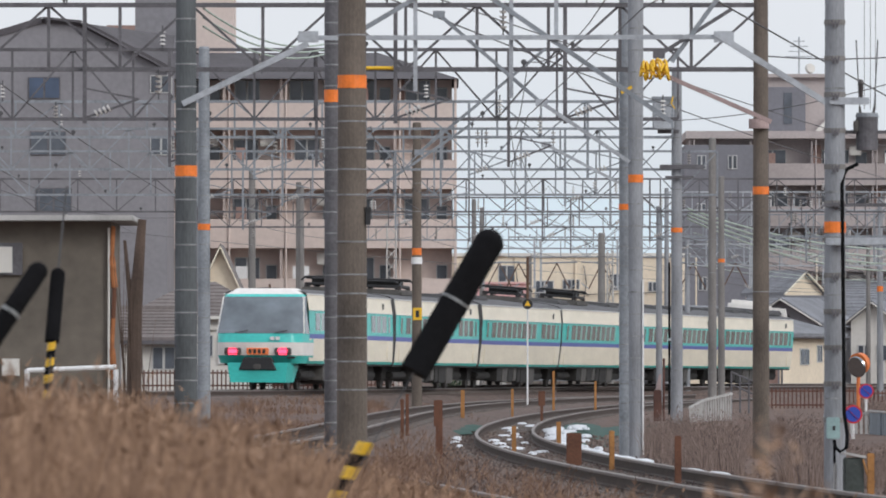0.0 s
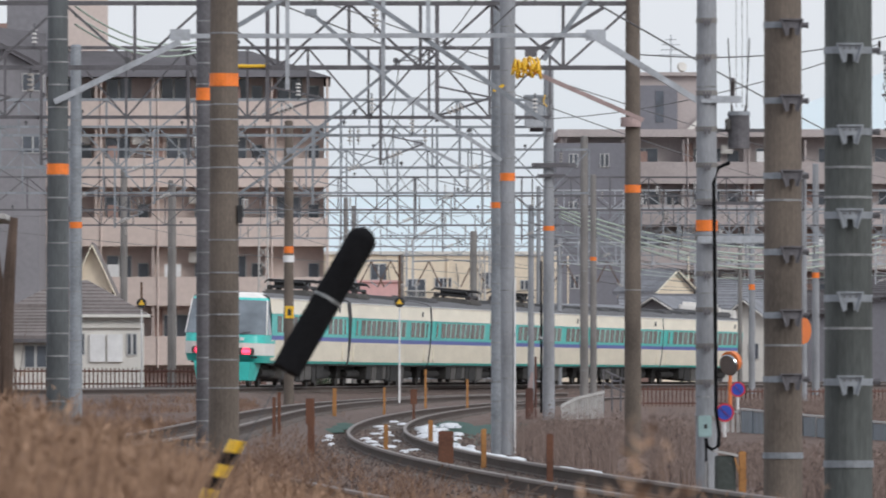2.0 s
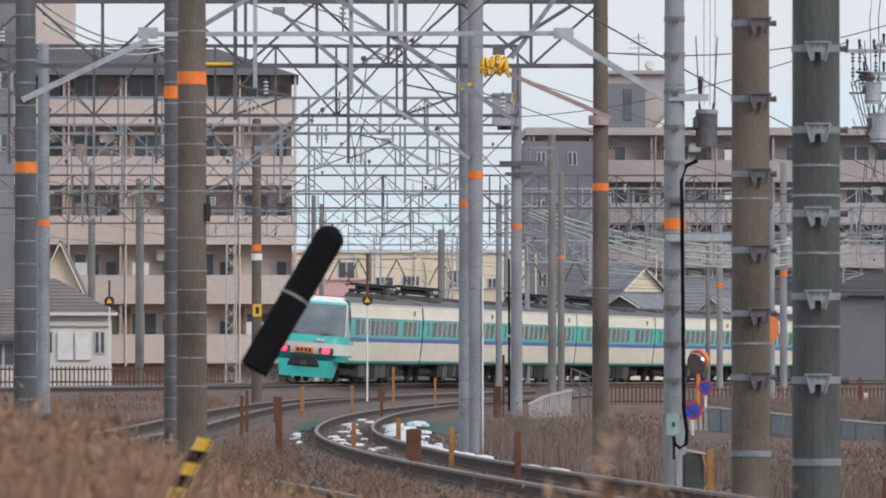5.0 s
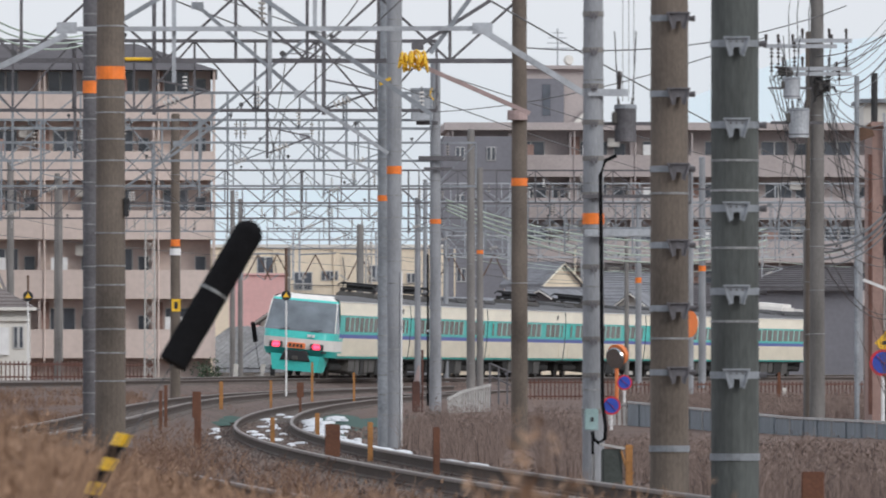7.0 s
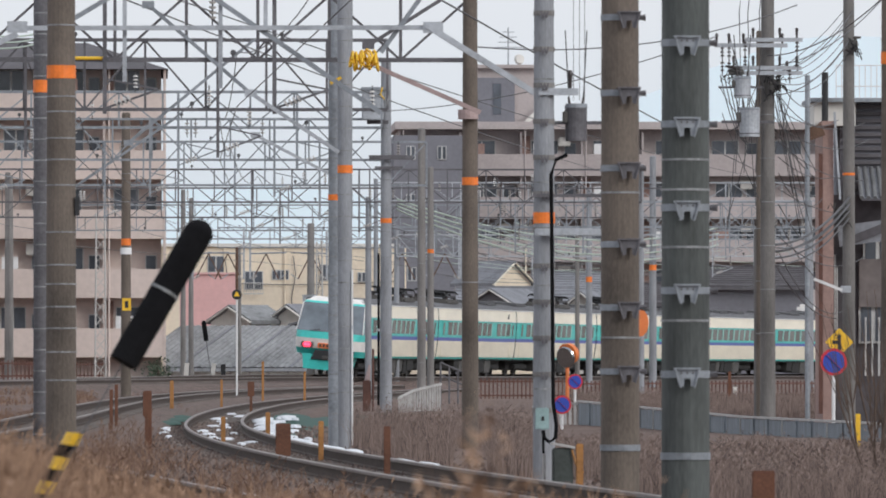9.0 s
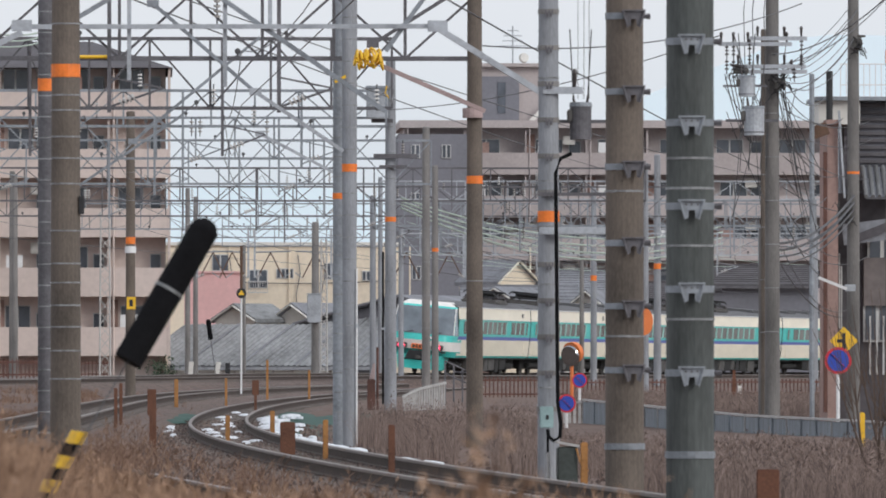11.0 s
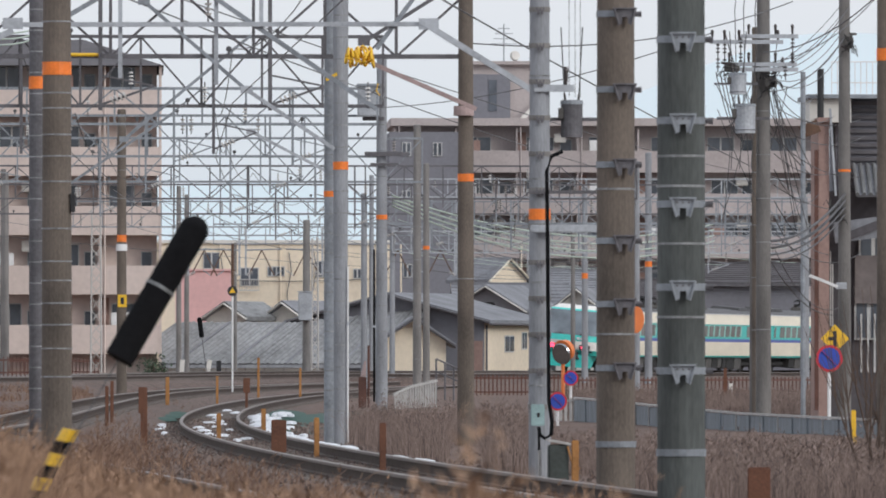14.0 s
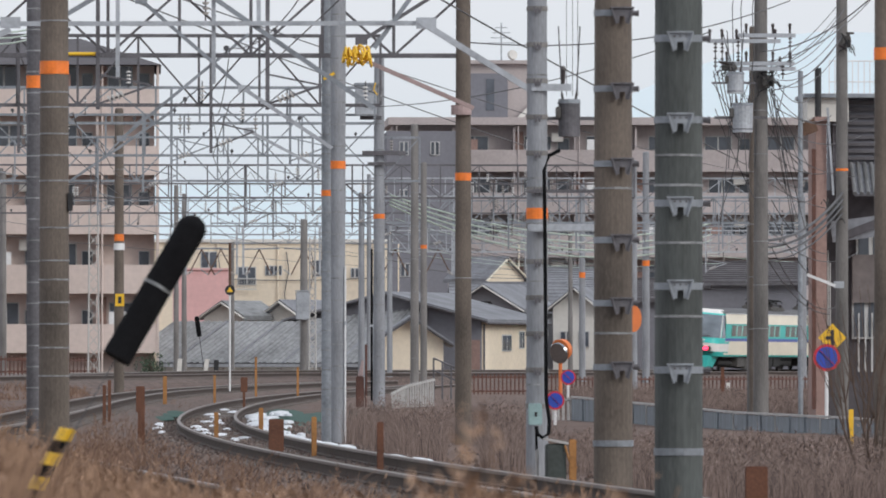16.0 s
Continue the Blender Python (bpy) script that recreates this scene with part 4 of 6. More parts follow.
# brown-grey flats to the right, with a tower
fb = flats("apartment_building", 16.414, 44.726, 600, 15, 0.5, 4, 5.906 - 0.5, 2.85, WALL_BROWN, "brown-grey apartment block with long balconies", 7, 1.2, seed=8)
tw = thing("stair_tower", (23.774, 602.5, 17.202), "brown rooftop stair tower with an aerial", "tower")
part("wall", B(-2.083, 2.197, 0, 9, 0, 4.242), WALL_BROWN, tw)
part("side_wall", B(-2.159, 0.379, -0.3, 0, 0, 3.598), WALL_DARK, tw)
part("window", B(-1.06, -0.53, -0.36, -0.3, 1.136, 3.219), GLASS_FAR, tw)
part("roof", B(-2.272, 2.348, -0.5, 9.5, 4.242, 4.469), WALL_BROWN, tw)
part("stair", bar((0.758, -0.6, 0.2), (2.348, -0.6, 1.818), 0.5, 0.3), WALL_PALE, tw)
bm = bmesh.new()
rod(bm, (0, 1, 4.469), (0, 1, 7.007), 0.05)
for k, wd in enumerate((0.9, 0.7, 0.6, 0.4)):
    rod(bm, (-wd, 1, (5.681 + 0.3409 * k)), (wd, 1, (5.681 + 0.3409 * k)), 0.03, seg=5)
part("aerial", bm, STEEL, tw)
part("dish", R((0.7, 0.6, 4.848), (0.78, 0.4, 4.886), 0.35, 0.3, 14), WALL_PALE, tw)
gray_ = thing("apartment_building", (18.537, 590, 0.5), "dark grey flats at the end of the brown block", "apartment building", "apartment buildings")
part("wall", B(-2.766, 2.729, 0, 8, -1, 16.632 - 0.5), WALL_DARK, gray_)
for wx, wz in ((16.878, 15.047), (16.878, 11.912), (16.951, 7.118), (18.906, 15.047)):
    window_unit(gray_, wx - 18.537, 0, wz - 0.5, 0.6, 0.9, 2)

# long cream building and pink building behind the train
cb = thing("long_building", (7.516, 540, 0.5), "long cream two-storey building with small windows", "building")
part("wall", B(-7.594, 7.155, 0, 12, -1, 8.66 - 0.5), WALL_CREAM, cb)
part("parapet", B(-7.695, 7.256, -0.2, 12.2, 8.66 - 0.5, 8.85 - 0.5), WALL_PALE, cb)
for wx, wz, ww, wh in ((6.065, 6.111, 1.1, 1.1), (7.415, 6.684, 0.55, 0.6), (7.921, 6.684, 0.5, 0.6), (12.511, 6.549, 0.5, 0.6), (10.452, 6.617, 0.9, 1.0), (3.804, 7.123, 1.0, 1.0)):
    window_unit(cb, wx - 7.516, 0, wz - 0.5, ww, wh)
for k in range(9):
    part("drainpipe", R((-14 + k * 3.6, -0.1, 0), (-14 + k * 3.6, -0.1, 8.62 - 0.5), 0.05), WALL_CREAM, cb)
part("roof_rail", B(-4.05, 6.919, 0.4, 0.46, 8.777 - 0.5, 8.844 - 0.5), WALL_PALE, cb)
for q in range(9):
    part("balcony_bar", B(-2.05 + 0.14 * q, -2.02 + 0.14 * q, -0.5, -0.47, 5.35, 6.0), FRAME_W, cb)
for q in (5.35, 6.0):
    part("balcony_rail", B(-2.08, -0.88, -0.51, -0.46, q - 0.03, q + 0.03), FRAME_W, cb)
part("hanging_cable", path_tube(sag((-6.5, -0.15, 6.2), (6.9, -0.15, 6.1), 0.25, 16), 0.025), WIRE, cb)
for q in (-3.2, 0.9, 2.4):
    part("service_pipe", path_tube([(q, -0.12, 7.6), (q + 0.15, -0.12, 6.5), (q - 0.1, -0.12, 5.2), (q, -0.12, 3.4)], 0.03), STEEL_DARK, cb)
pb = thing("building", (3.428, 500, 0.5), "flat pink rendered building", "building")
part("wall", B(-1.875, 1.188, 0, 9, -1, 6.591 - 0.5), WALL_PINK, pb)
part("coping", B(-1.938, 1.25, -0.15, 9.1, 6.591 - 0.5, 6.684 - 0.5), WALL_PINK, pb)
for k in range(5):
    part("joint", B(-1.8 + 0.6 * k, -1.785 + 0.6 * k, -0.015, 0, -0.5, 6.05), WALL_PINK, pb)

# sheds with corrugated roofs
sh = thing("shed", (5.073, 470, 0.6), "low shed with a broad grey corrugated roof", "shed")
part("wall", B(-4.406, 4.406, 0, 9, -1, 1.508 - 0.6), WALL_DARK, sh)
bm = bmesh.new()
x_a, x_b, VERGE = -6.6, 6.903, -4.35


def shed_line(x, lift=0.0):
    """A line up the roof from eave to ridge, cut off by the verge."""
    lo, hi = Vector((x, -0.6, 0.82 + lift)), Vector((x + 3.0, 9.5, 3.02 + lift + max(0, x) * 0.11))
    return lo.lerp(hi, max(0.0, (VERGE - x) / 3.0)), hi


prev_ = None
for i in range(93):
    a_, b_ = shed_line(x_a + (x_b - x_a) * i / 92, 0.05 * (i % 2))
    cur_ = (bm.verts.new(a_), bm.verts.new(b_))
    if prev_:
        bm.faces.new((prev_[0], cur_[0], cur_[1], prev_[1]))
    prev_ = cur_
shed_roof = part("roof", bm, ROOF_SHED, sh, "streaked corrugated roof sheets")
for k in range(1, 15):
    a_, b_ = shed_line(x_a + (x_b - x_a) * k / 14, 0.04)
    part("roof_seam", bar(a_, b_, 0.12, 0.05), ROOF_SHED if k % 3 else ROOF_TILE, shed_roof)
e_, f_ = shed_line(x_a)[0], shed_line(VERGE)[0]
part("verge_wall", strip([[(e_.x, e_.y, -1), tuple(e_)], [(f_.x, f_.y, -1), tuple(f_)]]), WALL_DARK, sh)
part("lower_front", B(VERGE, 4.4, -0.3, 0.0, -1, 0.6), WALL_PALE, sh)
for k in range(9):
    part("front_post", B(VERGE + 0.3 + k, VERGE + 0.36 + k, -0.36, -0.3, -1, 0.6), WALL_BROWN, sh)
part("eave_board", B(VERGE, x_b, -0.72, -0.6, 1.215 - 0.6, 1.391 - 0.6), CONC, sh)
gable_house(3.05, 5.4, 490, 4.2, 0.6, 3.9, 4.62, WALL_PALE, ROOF_SHED, "small house roof above the shed", False, over=0.2, rz=-28)
gable_house(6.35, 8.5, 492, 5, 0.6, 4.0, 4.68, WALL_PALE, ROOF_TILE, "small pale house behind the shed", False, over=0.25, rz=-32)
dark_house = gable_house(7.55, 18.1, 480, 10, 0.6, 3.66, 5.02, WALL_DARK, ROOF_TILE, "dark grey timber house with a low gable and cream side wall", False, rz=-20, trim=ROOF_DARK)
part("side_wall", B(5.276, 5.32, 0.05, 10.0, -1, 3.0), WALL_CREAM, dark_house, "cream rendered side wall")
for yw, zw, wide, tall_ in ((3.4, 1.45, 1.6, 0.9), (6.4, 1.6, 0.9, 0.95)):
    side_win = part("window", B(5.3, 5.36, yw, yw + wide, zw, zw + tall_), FRAME_W, dark_house)
    for q in range(2):
        part("pane", B(5.35, 5.375, yw + 0.07 + q * wide / 2, yw + wide / 2 - 0.05 + q * wide / 2, zw + 0.06, zw + tall_ - 0.06), GLASS_FAR, side_win)
part("porch_panel", B(4.3, 5.2, -0.06, 0.0, -1, 2.05), WALL_ROSE, dark_house)
part("gutter", R((5.82, -0.5, 2.93), (5.82, 10.5, 2.93), 0.07, seg=8), STEEL_DARK, dark_house)
part("downpipe", R((5.4, 0.1, -0.6), (5.4, 0.1, 2.9), 0.05, seg=8), STEEL_DARK, dark_house)
gable_house(11.793, 15.006, 455, 7, 0.6, 2.551, 3.631, WALL_CREAM, ROOF_TILE, "cream house with a low gable roof", False, trim=ROOF_DARK)
vent_house = gable_house(16.75, 20.8, 500, 7, 0.6, 4.42, 5.64, WALL_GREY, ROOF_TILE, "grey house gable with pale bargeboards and a dark vent", False, over=0.35, rz=-18)
part("gable_vent", B(-0.45, 0.45, -0.08, 0.0, 4.0, 4.25, 0.08), UNDER, vent_house)
gable_house(17.8, 23.3, 509, 8, 0.6, 4.2, 5.75, WALL_PALE, ROOF_TILE, "house with a dark tiled roof", True, over=0.6)
gable_house(19.95, 22.35, 530, 5, 0.6, 6.4, 7.52, WALL_CREAM, ROOF_TILE, "cream house with a pale gable", False, over=0.22, rz=26, trim=CREAM)
gable_house(22.45, 24.9, 498, 8, 0.6, 4.5, 5.45, WALL_PALE, ROOF_TILE, "pale house with a tiled roof", False, over=0.3, rz=-14, wins=((23.2, 2.3, 0.7, 0.9), (24.2, 2.3, 0.6, 0.9)))
gable_house(23.163, 27.388, 520, 8, 0.6, 5.604, 6.741, WALL_PALE, ROOF_TILE, "house with a grey tiled roof", True)
gable_house(30.544, 36.495, 560, 8, 0.6, 5.418, 6.468, WALL_DARK, ROOF_DARK, "dark house among cables", True)
gable_house(33.166, 39.241, 540, 8, 0.6, 6.279, 7.292, WALL_DARK, ROOF_DARK, "dark tiled house beyond the line", True)
# houses beyond the left bank
def hip_house(x0, x1, y, depth, z0, ze, zr, inset, wall, roof, label, over=0.4):
    h = thing("house", ((x0 + x1) / 2, y, z0), label, "house", "houses behind the railway")
    w, e, r_ = (x1 - x0) / 2, ze - z0, zr - z0
    part("wall", B(-w, w, 0, depth, -1, e), wall, h)
    bm = bmesh.new()
    c = [bm.verts.new(p) for p in ((-w - over, -over, e), (w + over, -over, e), (w + over, depth + over, e), (-w - over, depth + over, e))]
    g = [bm.verts.new((-w + inset, depth / 2, r_)), bm.verts.new((w - inset, depth / 2, r_))]
    for f in ((c[0], c[1], g[1], g[0]), (c[2], c[3], g[0], g[1]), (c[1], c[2], g[1]), (c[3], c[0], g[0]), c[::-1]):
        bm.faces.new(f)
    slope_ = part("roof", bm, roof, h)
    for k in range(1, 10):
        q = k / 10
        xw = (w + over) * (1 - q) + (w - inset) * q
        zz = e + q * (r_ - e)
        yy = -over + q * (depth / 2 + over)
        part("shingle_course", B(-xw, xw, yy - 0.05, yy + 0.02, zz - 0.02, zz + 0.03), roof, slope_)
    part("gutter", B(-w - over, w + over, -over - 0.1, -over, e - 0.08, e + 0.04), WALL_PALE, h)
    part("fascia", B(-w - 0.1, w + 0.1, -0.15, 0.0, e - 0.5, e - 0.32), WALL_PALE, h)
    return h


white_house = hip_house(-12.4, -6.95, 360, 8, 0.8, 3.75, 5.2, 2.2, WALL_PALE, ROOF_BROWN, "white house with a faded brown shingled hip roof")
for wx in (-7.28, -9.35, -10.9):
    window_unit(white_house, wx + 9.675, 0, 1.35, 0.42, 0.9)
for wx in (-8.65, -7.95):
    part("shutter", B(wx + 9.675 - 0.3, wx + 9.675 + 0.3, -0.12, 0.0, 1.1, 2.2), WHITE, white_house)
gable_house(-10.725, -8.975, 400, 7, 0.8, 5.2, 7.075, WALL_CREAM, ROOF_BROWN, "narrow cream house with a steep gable", False, over=0.25, trim=CREAM)
gable_house(-12.269, -10.048, 345, 6, 0.8, 2.817, 3.787, WALL_PALE, ROOF_BROWN, "small house with a brown roof", True, wins=((-10.652, 1.631, 0.9, 0.9),))

# building at the right edge
rb = thing("building", (16.296, 215, 0.2), "rosy-brown building with a dark louvred upper floor", "building")
part("wall", B(-0.323, -0.067, 0, 2.5, -1, 7.092 - 0.2), WALL_ROSE, rb)
part("coping", B(-0.349, -0.04, -0.1, 2.5, 7.065 - 0.2, 7.173 - 0.2), WALL_ROSE, rb)
part("upper_wall", B(-0.457, 0.537, 1.0, 3.5, 7.092 - 0.2, 7.657 - 0.2), WALL_PALE, rb)
part("corner_pipe", R((-0.699, -0.1, -1), (-0.699, -0.1, 8.261 - 0.2), 0.06), STEEL_BLUE, rb)
part("chimney", R((-0.228, 0.6, 7.173 - 0.2), (-0.228, 0.6, 8.355 - 0.2), 0.08, seg=12), BLACK_PAINT, rb)
part("leaning_sheet", bar((0.081, -0.1, 5.305 - 0.2), (-0.054, -0.1, 7.388 - 0.2), 0.12, 0.05), STEEL, rb)
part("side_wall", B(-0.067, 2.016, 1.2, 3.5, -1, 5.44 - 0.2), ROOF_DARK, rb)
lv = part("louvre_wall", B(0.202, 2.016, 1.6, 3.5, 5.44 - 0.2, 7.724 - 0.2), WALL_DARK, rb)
for k in range(13):
    part("slat", B(0.296, 2.016, 1.5, 1.6, (5.507 + 0.168 * k) - 0.2, (5.587 + 0.168 * k) - 0.2), STEEL_DARK, lv)
part("roof", B(-0.537, 2.016, 0.8, 4, 7.657 - 0.2, 7.751 - 0.2), STEEL_BLUE, rb)
rf = part("porch_roof", B(0.605, 2.016, 0.0, 1.4, -0.03, 0.03), ROOF_TILE, rb)
rf.matrix_basis = pose(0, 0, 5.305 - 0.2, 32, 0, 0)
for k in range(9):
    part("roof_tile", R((0.605 + 0.16 * k, 0.0, 0.05), (0.605 + 0.16 * k, 1.4, 0.05), 0.05, seg=8), ROOF_SHED, rf)
part("eave_beam", bar((0.269, 0.3, 4.297 - 0.2), (1.478, 0.3, 4.768 - 0.2), 0.2, 0.2), ROOF_DARK, rb)
part("awning", bar((0.067, 0.3, 4.432 - 0.2), (1.344, 0.3, 4.593 - 0.2), 0.1, 0.5), ROOF_TILE, rb)
window_unit(rb, 0.967, 1.15, 1.879 - 0.2, 0.7, 1.3)
window_unit(rb, 1.075, 1.15, 3.625 - 0.2, 0.7, 1.0)

part("cream_boards", B(0.62, 1.2, 0.95, 1.2, 2.55, 3.7), ROOF_BROWN, rb)
for k in range(4):
    part("window_bar", B(0.75 + 0.16 * k, 0.79 + 0.16 * k, 0.9, 0.95, 0.9, 2.3), FRAME_W, rb)
for k in range(3):
    part("wall_pipe", R((-0.02 + 0.05 * k, 0.9, 2.0), (-0.02 + 0.05 * k, 0.9, 4.1 - 0.3 * k), 0.018, seg=6), FRAME_W, rb)
part("awning_strip", bar((-0.75, -0.05, 6.62), (-0.32, -0.05, 6.78), 0.08, 0.3), STEEL_RUST, rb)
part("side_strip", B(-0.42, -0.33, -0.02, 0.05, 0.0, 6.2), FENCE_BROWN, rb)
for k in range(14):
    part("roof_rail_bar", R((0.1 + 0.14 * k, 1.4, 7.55), (0.1 + 0.14 * k, 1.4, 8.35), 0.012, seg=5), WHITE, rb)
for q in (7.85, 8.35):
    part("roof_rail", R((0.1, 1.4, q), (1.95, 1.4, q), 0.014, seg=5), WHITE, rb)

# hut at the left with concrete walls and a flat roof
hut = thing("hut", (-5.068, 112, 0), "stained concrete hut with a thin flat roof", "hut")
part("wall", B(-2.94, 0.959, 0, 3.0, -0.5, 3.181), WALL_HUT, hut)
part("roof", B(-3.01, 1.246, -0.4, 3.3, 3.181, 3.251, 0.01), FENCE_GREY, hut)
wn_ = part("window", B(-0.56, -0.14, -0.05, 0.02, 2.516, 2.915), STEEL_DARK, hut)
part("pane", B(-0.546, -0.266, -0.07, -0.05, 2.544, 2.866), WALL_PALE, wn_)
for k in range(9):
    z_ = -0.3 + 0.38 * k
    part("rusty_strip", R((0.985 + 0.02 * math.sin(k * 2.1), -0.05, z_), (0.985 + 0.02 * math.sin(k * 2.1 + 2.1), -0.05, z_ + 0.38), 0.028 + 0.012 * (k % 3 == 1), seg=8), RUST_BRIGHT if k % 3 else POST_RUST, hut)
part("corner_pipe", R((0.93, -0.06, -0.3), (0.93, -0.06, 3.1), 0.014), WALL_PALE, hut)
part("meter_box", B(-0.385, -0.175, -0.2, 0, 1.27, 1.48), WALL_PALE, hut)

# ---- fences, rails, posts ----
def picket_fence(x0, y0, x1, y1, z, h, n, material, label, wide=0.05):
    f = thing("fence", (x0, y0, z), label, "fence", "fences")
    d = Vector((x1 - x0, y1 - y0, 0))
    for hz in (0.25 * h, 0.85 * h):
        part("fence_rail", bar((0, 0, hz), (d.x, d.y, hz), 0.06), material, f)
    me = None
    for i in range(n + 1):
        p = d * (i / n)
        if me is None:
            ob = part("picket", B(-wide / 2, wide / 2, -0.02, 0.02, -0.3, h), material, f)
            me = ob.data
        else:
            piece("picket", me, f, pose(p.x, p.y, 0))
    return f


picket_fence(-10.948, 322, -3.904, 322, 0.858, 0.75, 46, FENCE_BROWN, "rusty brown picket fence along the bank")
picket_fence(-9.432, 400, -2.182, 400, 0.837, 0.8, 44, FENCE_BROWN, "rusty brown picket fence below the flats")
picket_fence(11.853, 330, 15.731, 330, 0.117, 0.85, 26, FENCE_BROWN, "rust-red picket fence beside the line")
picket_fence(15.731, 330, 25.502, 345, 0.164, 0.7, 60, FENCE_BROWN, "rust-red picket fence beyond the guard fence")
def board_fence(pts, z_top, z_low, wide, label):
    """Upright boards along a bent line, their tops rising with it."""
    f = thing("fence", (*pts[0], z_low), label, "fence", "fences")
    for (xa, ya), (xb, yb), za, zb in zip(pts, pts[1:], z_top, z_top[1:]):
        n = max(2, round(math.hypot(xb - xa, (yb - ya) * 0.06) / wide))
        part("fence_rail", bar((xa - pts[0][0], ya - pts[0][1] + 0.03, za - z_low - 0.06), (xb - pts[0][0], yb - pts[0][1] + 0.03, zb - z_low - 0.06), 0.05), FENCE_GREY, f)
        for i in range(n):
            q = (i + 0.5) / n
            x, y, z = xa + (xb - xa) * q - pts[0][0], ya + (yb - ya) * q - pts[0][1], za + (zb - za) * q - z_low
            part("board", B(x - wide * 0.3, x + wide * 0.3, y - 0.012, y + 0.012, -0.2, z), FENCE_GREY, f)
    return f


board_fence([(6.75, 248), (7.35, 254), (8.25, 258)], [0.52, 0.72, 0.9], 0.1, 0.085, "pale grey board fence curving beside a pole")
board_fence([(9.15, 217), (10.12, 215)], [0.42, 0.5], -0.4, 0.11, "short pale board fence by the road signs")
rail_ = thing("handrail", (9.25, 290, 0.4), "dark steel handrail frame beside the track", "handrail")
for q in (0.0, 0.28, 0.56, 0.84):
    part("post", R((q, 0, -0.3), (q, 0, 1.1 - 0.45 * q), 0.03, seg=8), STEEL_DARK, rail_)
for q in (0.0, 0.4):
    part("rail", R((0, 0, 1.1 - q), (0.84, 0, 0.72 - q), 0.028, seg=8), STEEL_DARK, rail_)


def guard(x0, y0, x1, y1, z0, za, zb, n):
    f = thing("guard_fence", (x0, y0, z0), "blue-grey corrugated guard fence along the road", "fence", "fences")
    d = Vector((x1 - x0, y1 - y0, 0))
    part("top_rail", bar((0, 0, za - z0), (d.x, d.y, zb - z0), 0.045), FENCE_GREY, f)
    for i in range(n):
        a, b = d * (i / n), d * ((i + 0.96) / n)
        h = za + (zb - za) * (i + 0.5) / n - z0 - 0.035
        rws = []
        for k in range(13):
            p = a.lerp(b, k / 12)
            rws.append([(p.x, p.y + 0.02 * (k % 2), -0.4), (p.x, p.y + 0.02 * (k % 2), h)])
        part("panel", strip(rws), GUARD_GREY, f)
        part("post", B(a.x - 0.03, a.x + 0.03, a.y - 0.06, a.y - 0.02, -0.5, h + 0.03), FENCE_GREY if i % 3 == 0 else GUARD_GREY, f)
    return f


guard(10.141, 215, 12.056, 185, -0.1, 0.50, 0.28, 12)
guard(12.056, 185, 13.6, 158, -0.1, 0.28, 0.25, 12)

wr = thing("pipe_rail", (-4.876, 106, 0), "white painted pipe railing before the hut", "railing")
part("top_rail", R((0, 0, 1.326), (1.047, 0, 1.366), 0.03), WHITE, wr)
for u_ in (0, 1.04):
    part("post", R((u_, 0, 0), (u_, 0, 1.339), 0.03), WHITE, wr)


def post(x, y, z1, w, material, label, z0=-0.2):
    p = thing("marker_post", (x, y, z0), label, "post", "line-side marker posts")
    part("stake", B(-w / 2, w / 2, -w / 2, w / 2, -0.2, z1 - z0, w * 0.12), material, p)
    return p


for u_, v_, d_, wd, mt in ((1.178, 0.455, 150, 0.075, POST_ORANGE), (1.983, 0.507, 155, 0.08, POST_ORANGE), (2.24, 0.544, 120, 0.07, POST_ORANGE), (2.468, 0.627, 95, 0.07, POST_RUST), (4.162, 0.499, 88, 0.07, POST_ORANGE), (0.499, 0.977, 230, 0.1, POST_ORANGE), (-0.723, 0.885, 160, 0.06, POST_RUST), (-0.653, 0.968, 165, 0.06, POST_RUST), (-0.038, 0.907, 140, 0.06, POST_RUST), (1.994, 0.981, 260, 0.07, POST_ORANGE), (3.302, 1.512, 270, 0.07, POST_ORANGE), (4.72, 1.209, 280, 0.07, POST_ORANGE), (10.162, 0.595, 130, 0.07, YELLOW), (19.176, 1.209, 300, 0.1, POST_RUST)):
    post(u_, d_, v_, wd, mt, "weathered orange marker post by the track" if mt is POST_ORANGE else "rusty brown marker stake in ballast")


def board(x, y, z0, z1, w, label):
    b = thing("marker_board", (x, y, -0.1), label, "marker board", "rusty marker boards")
    part("plate", B(-w / 2, w / 2, -0.03, 0.03, z0 + 0.1, z1 + 0.1, 0.01), POST_RUST, b)
    part("stake", B(-w / 5, w / 5, -0.02, 0.02, -0.2, z0 + 0.1), POST_RUST, b)


board(1.738, 120, 0.079, 0.514, 0.202, "rusty square marker board in the ballast")
board(5.413, 80, 0.0, 0.323, 0.2, "rust-orange marker board in dry grass")
board(2.457, 225, 0.588, 0.954, 0.169, "small rusty marker board")
board(-0.097, 150, 0.455, 0.886, 0.113, "narrow rusty marker board")


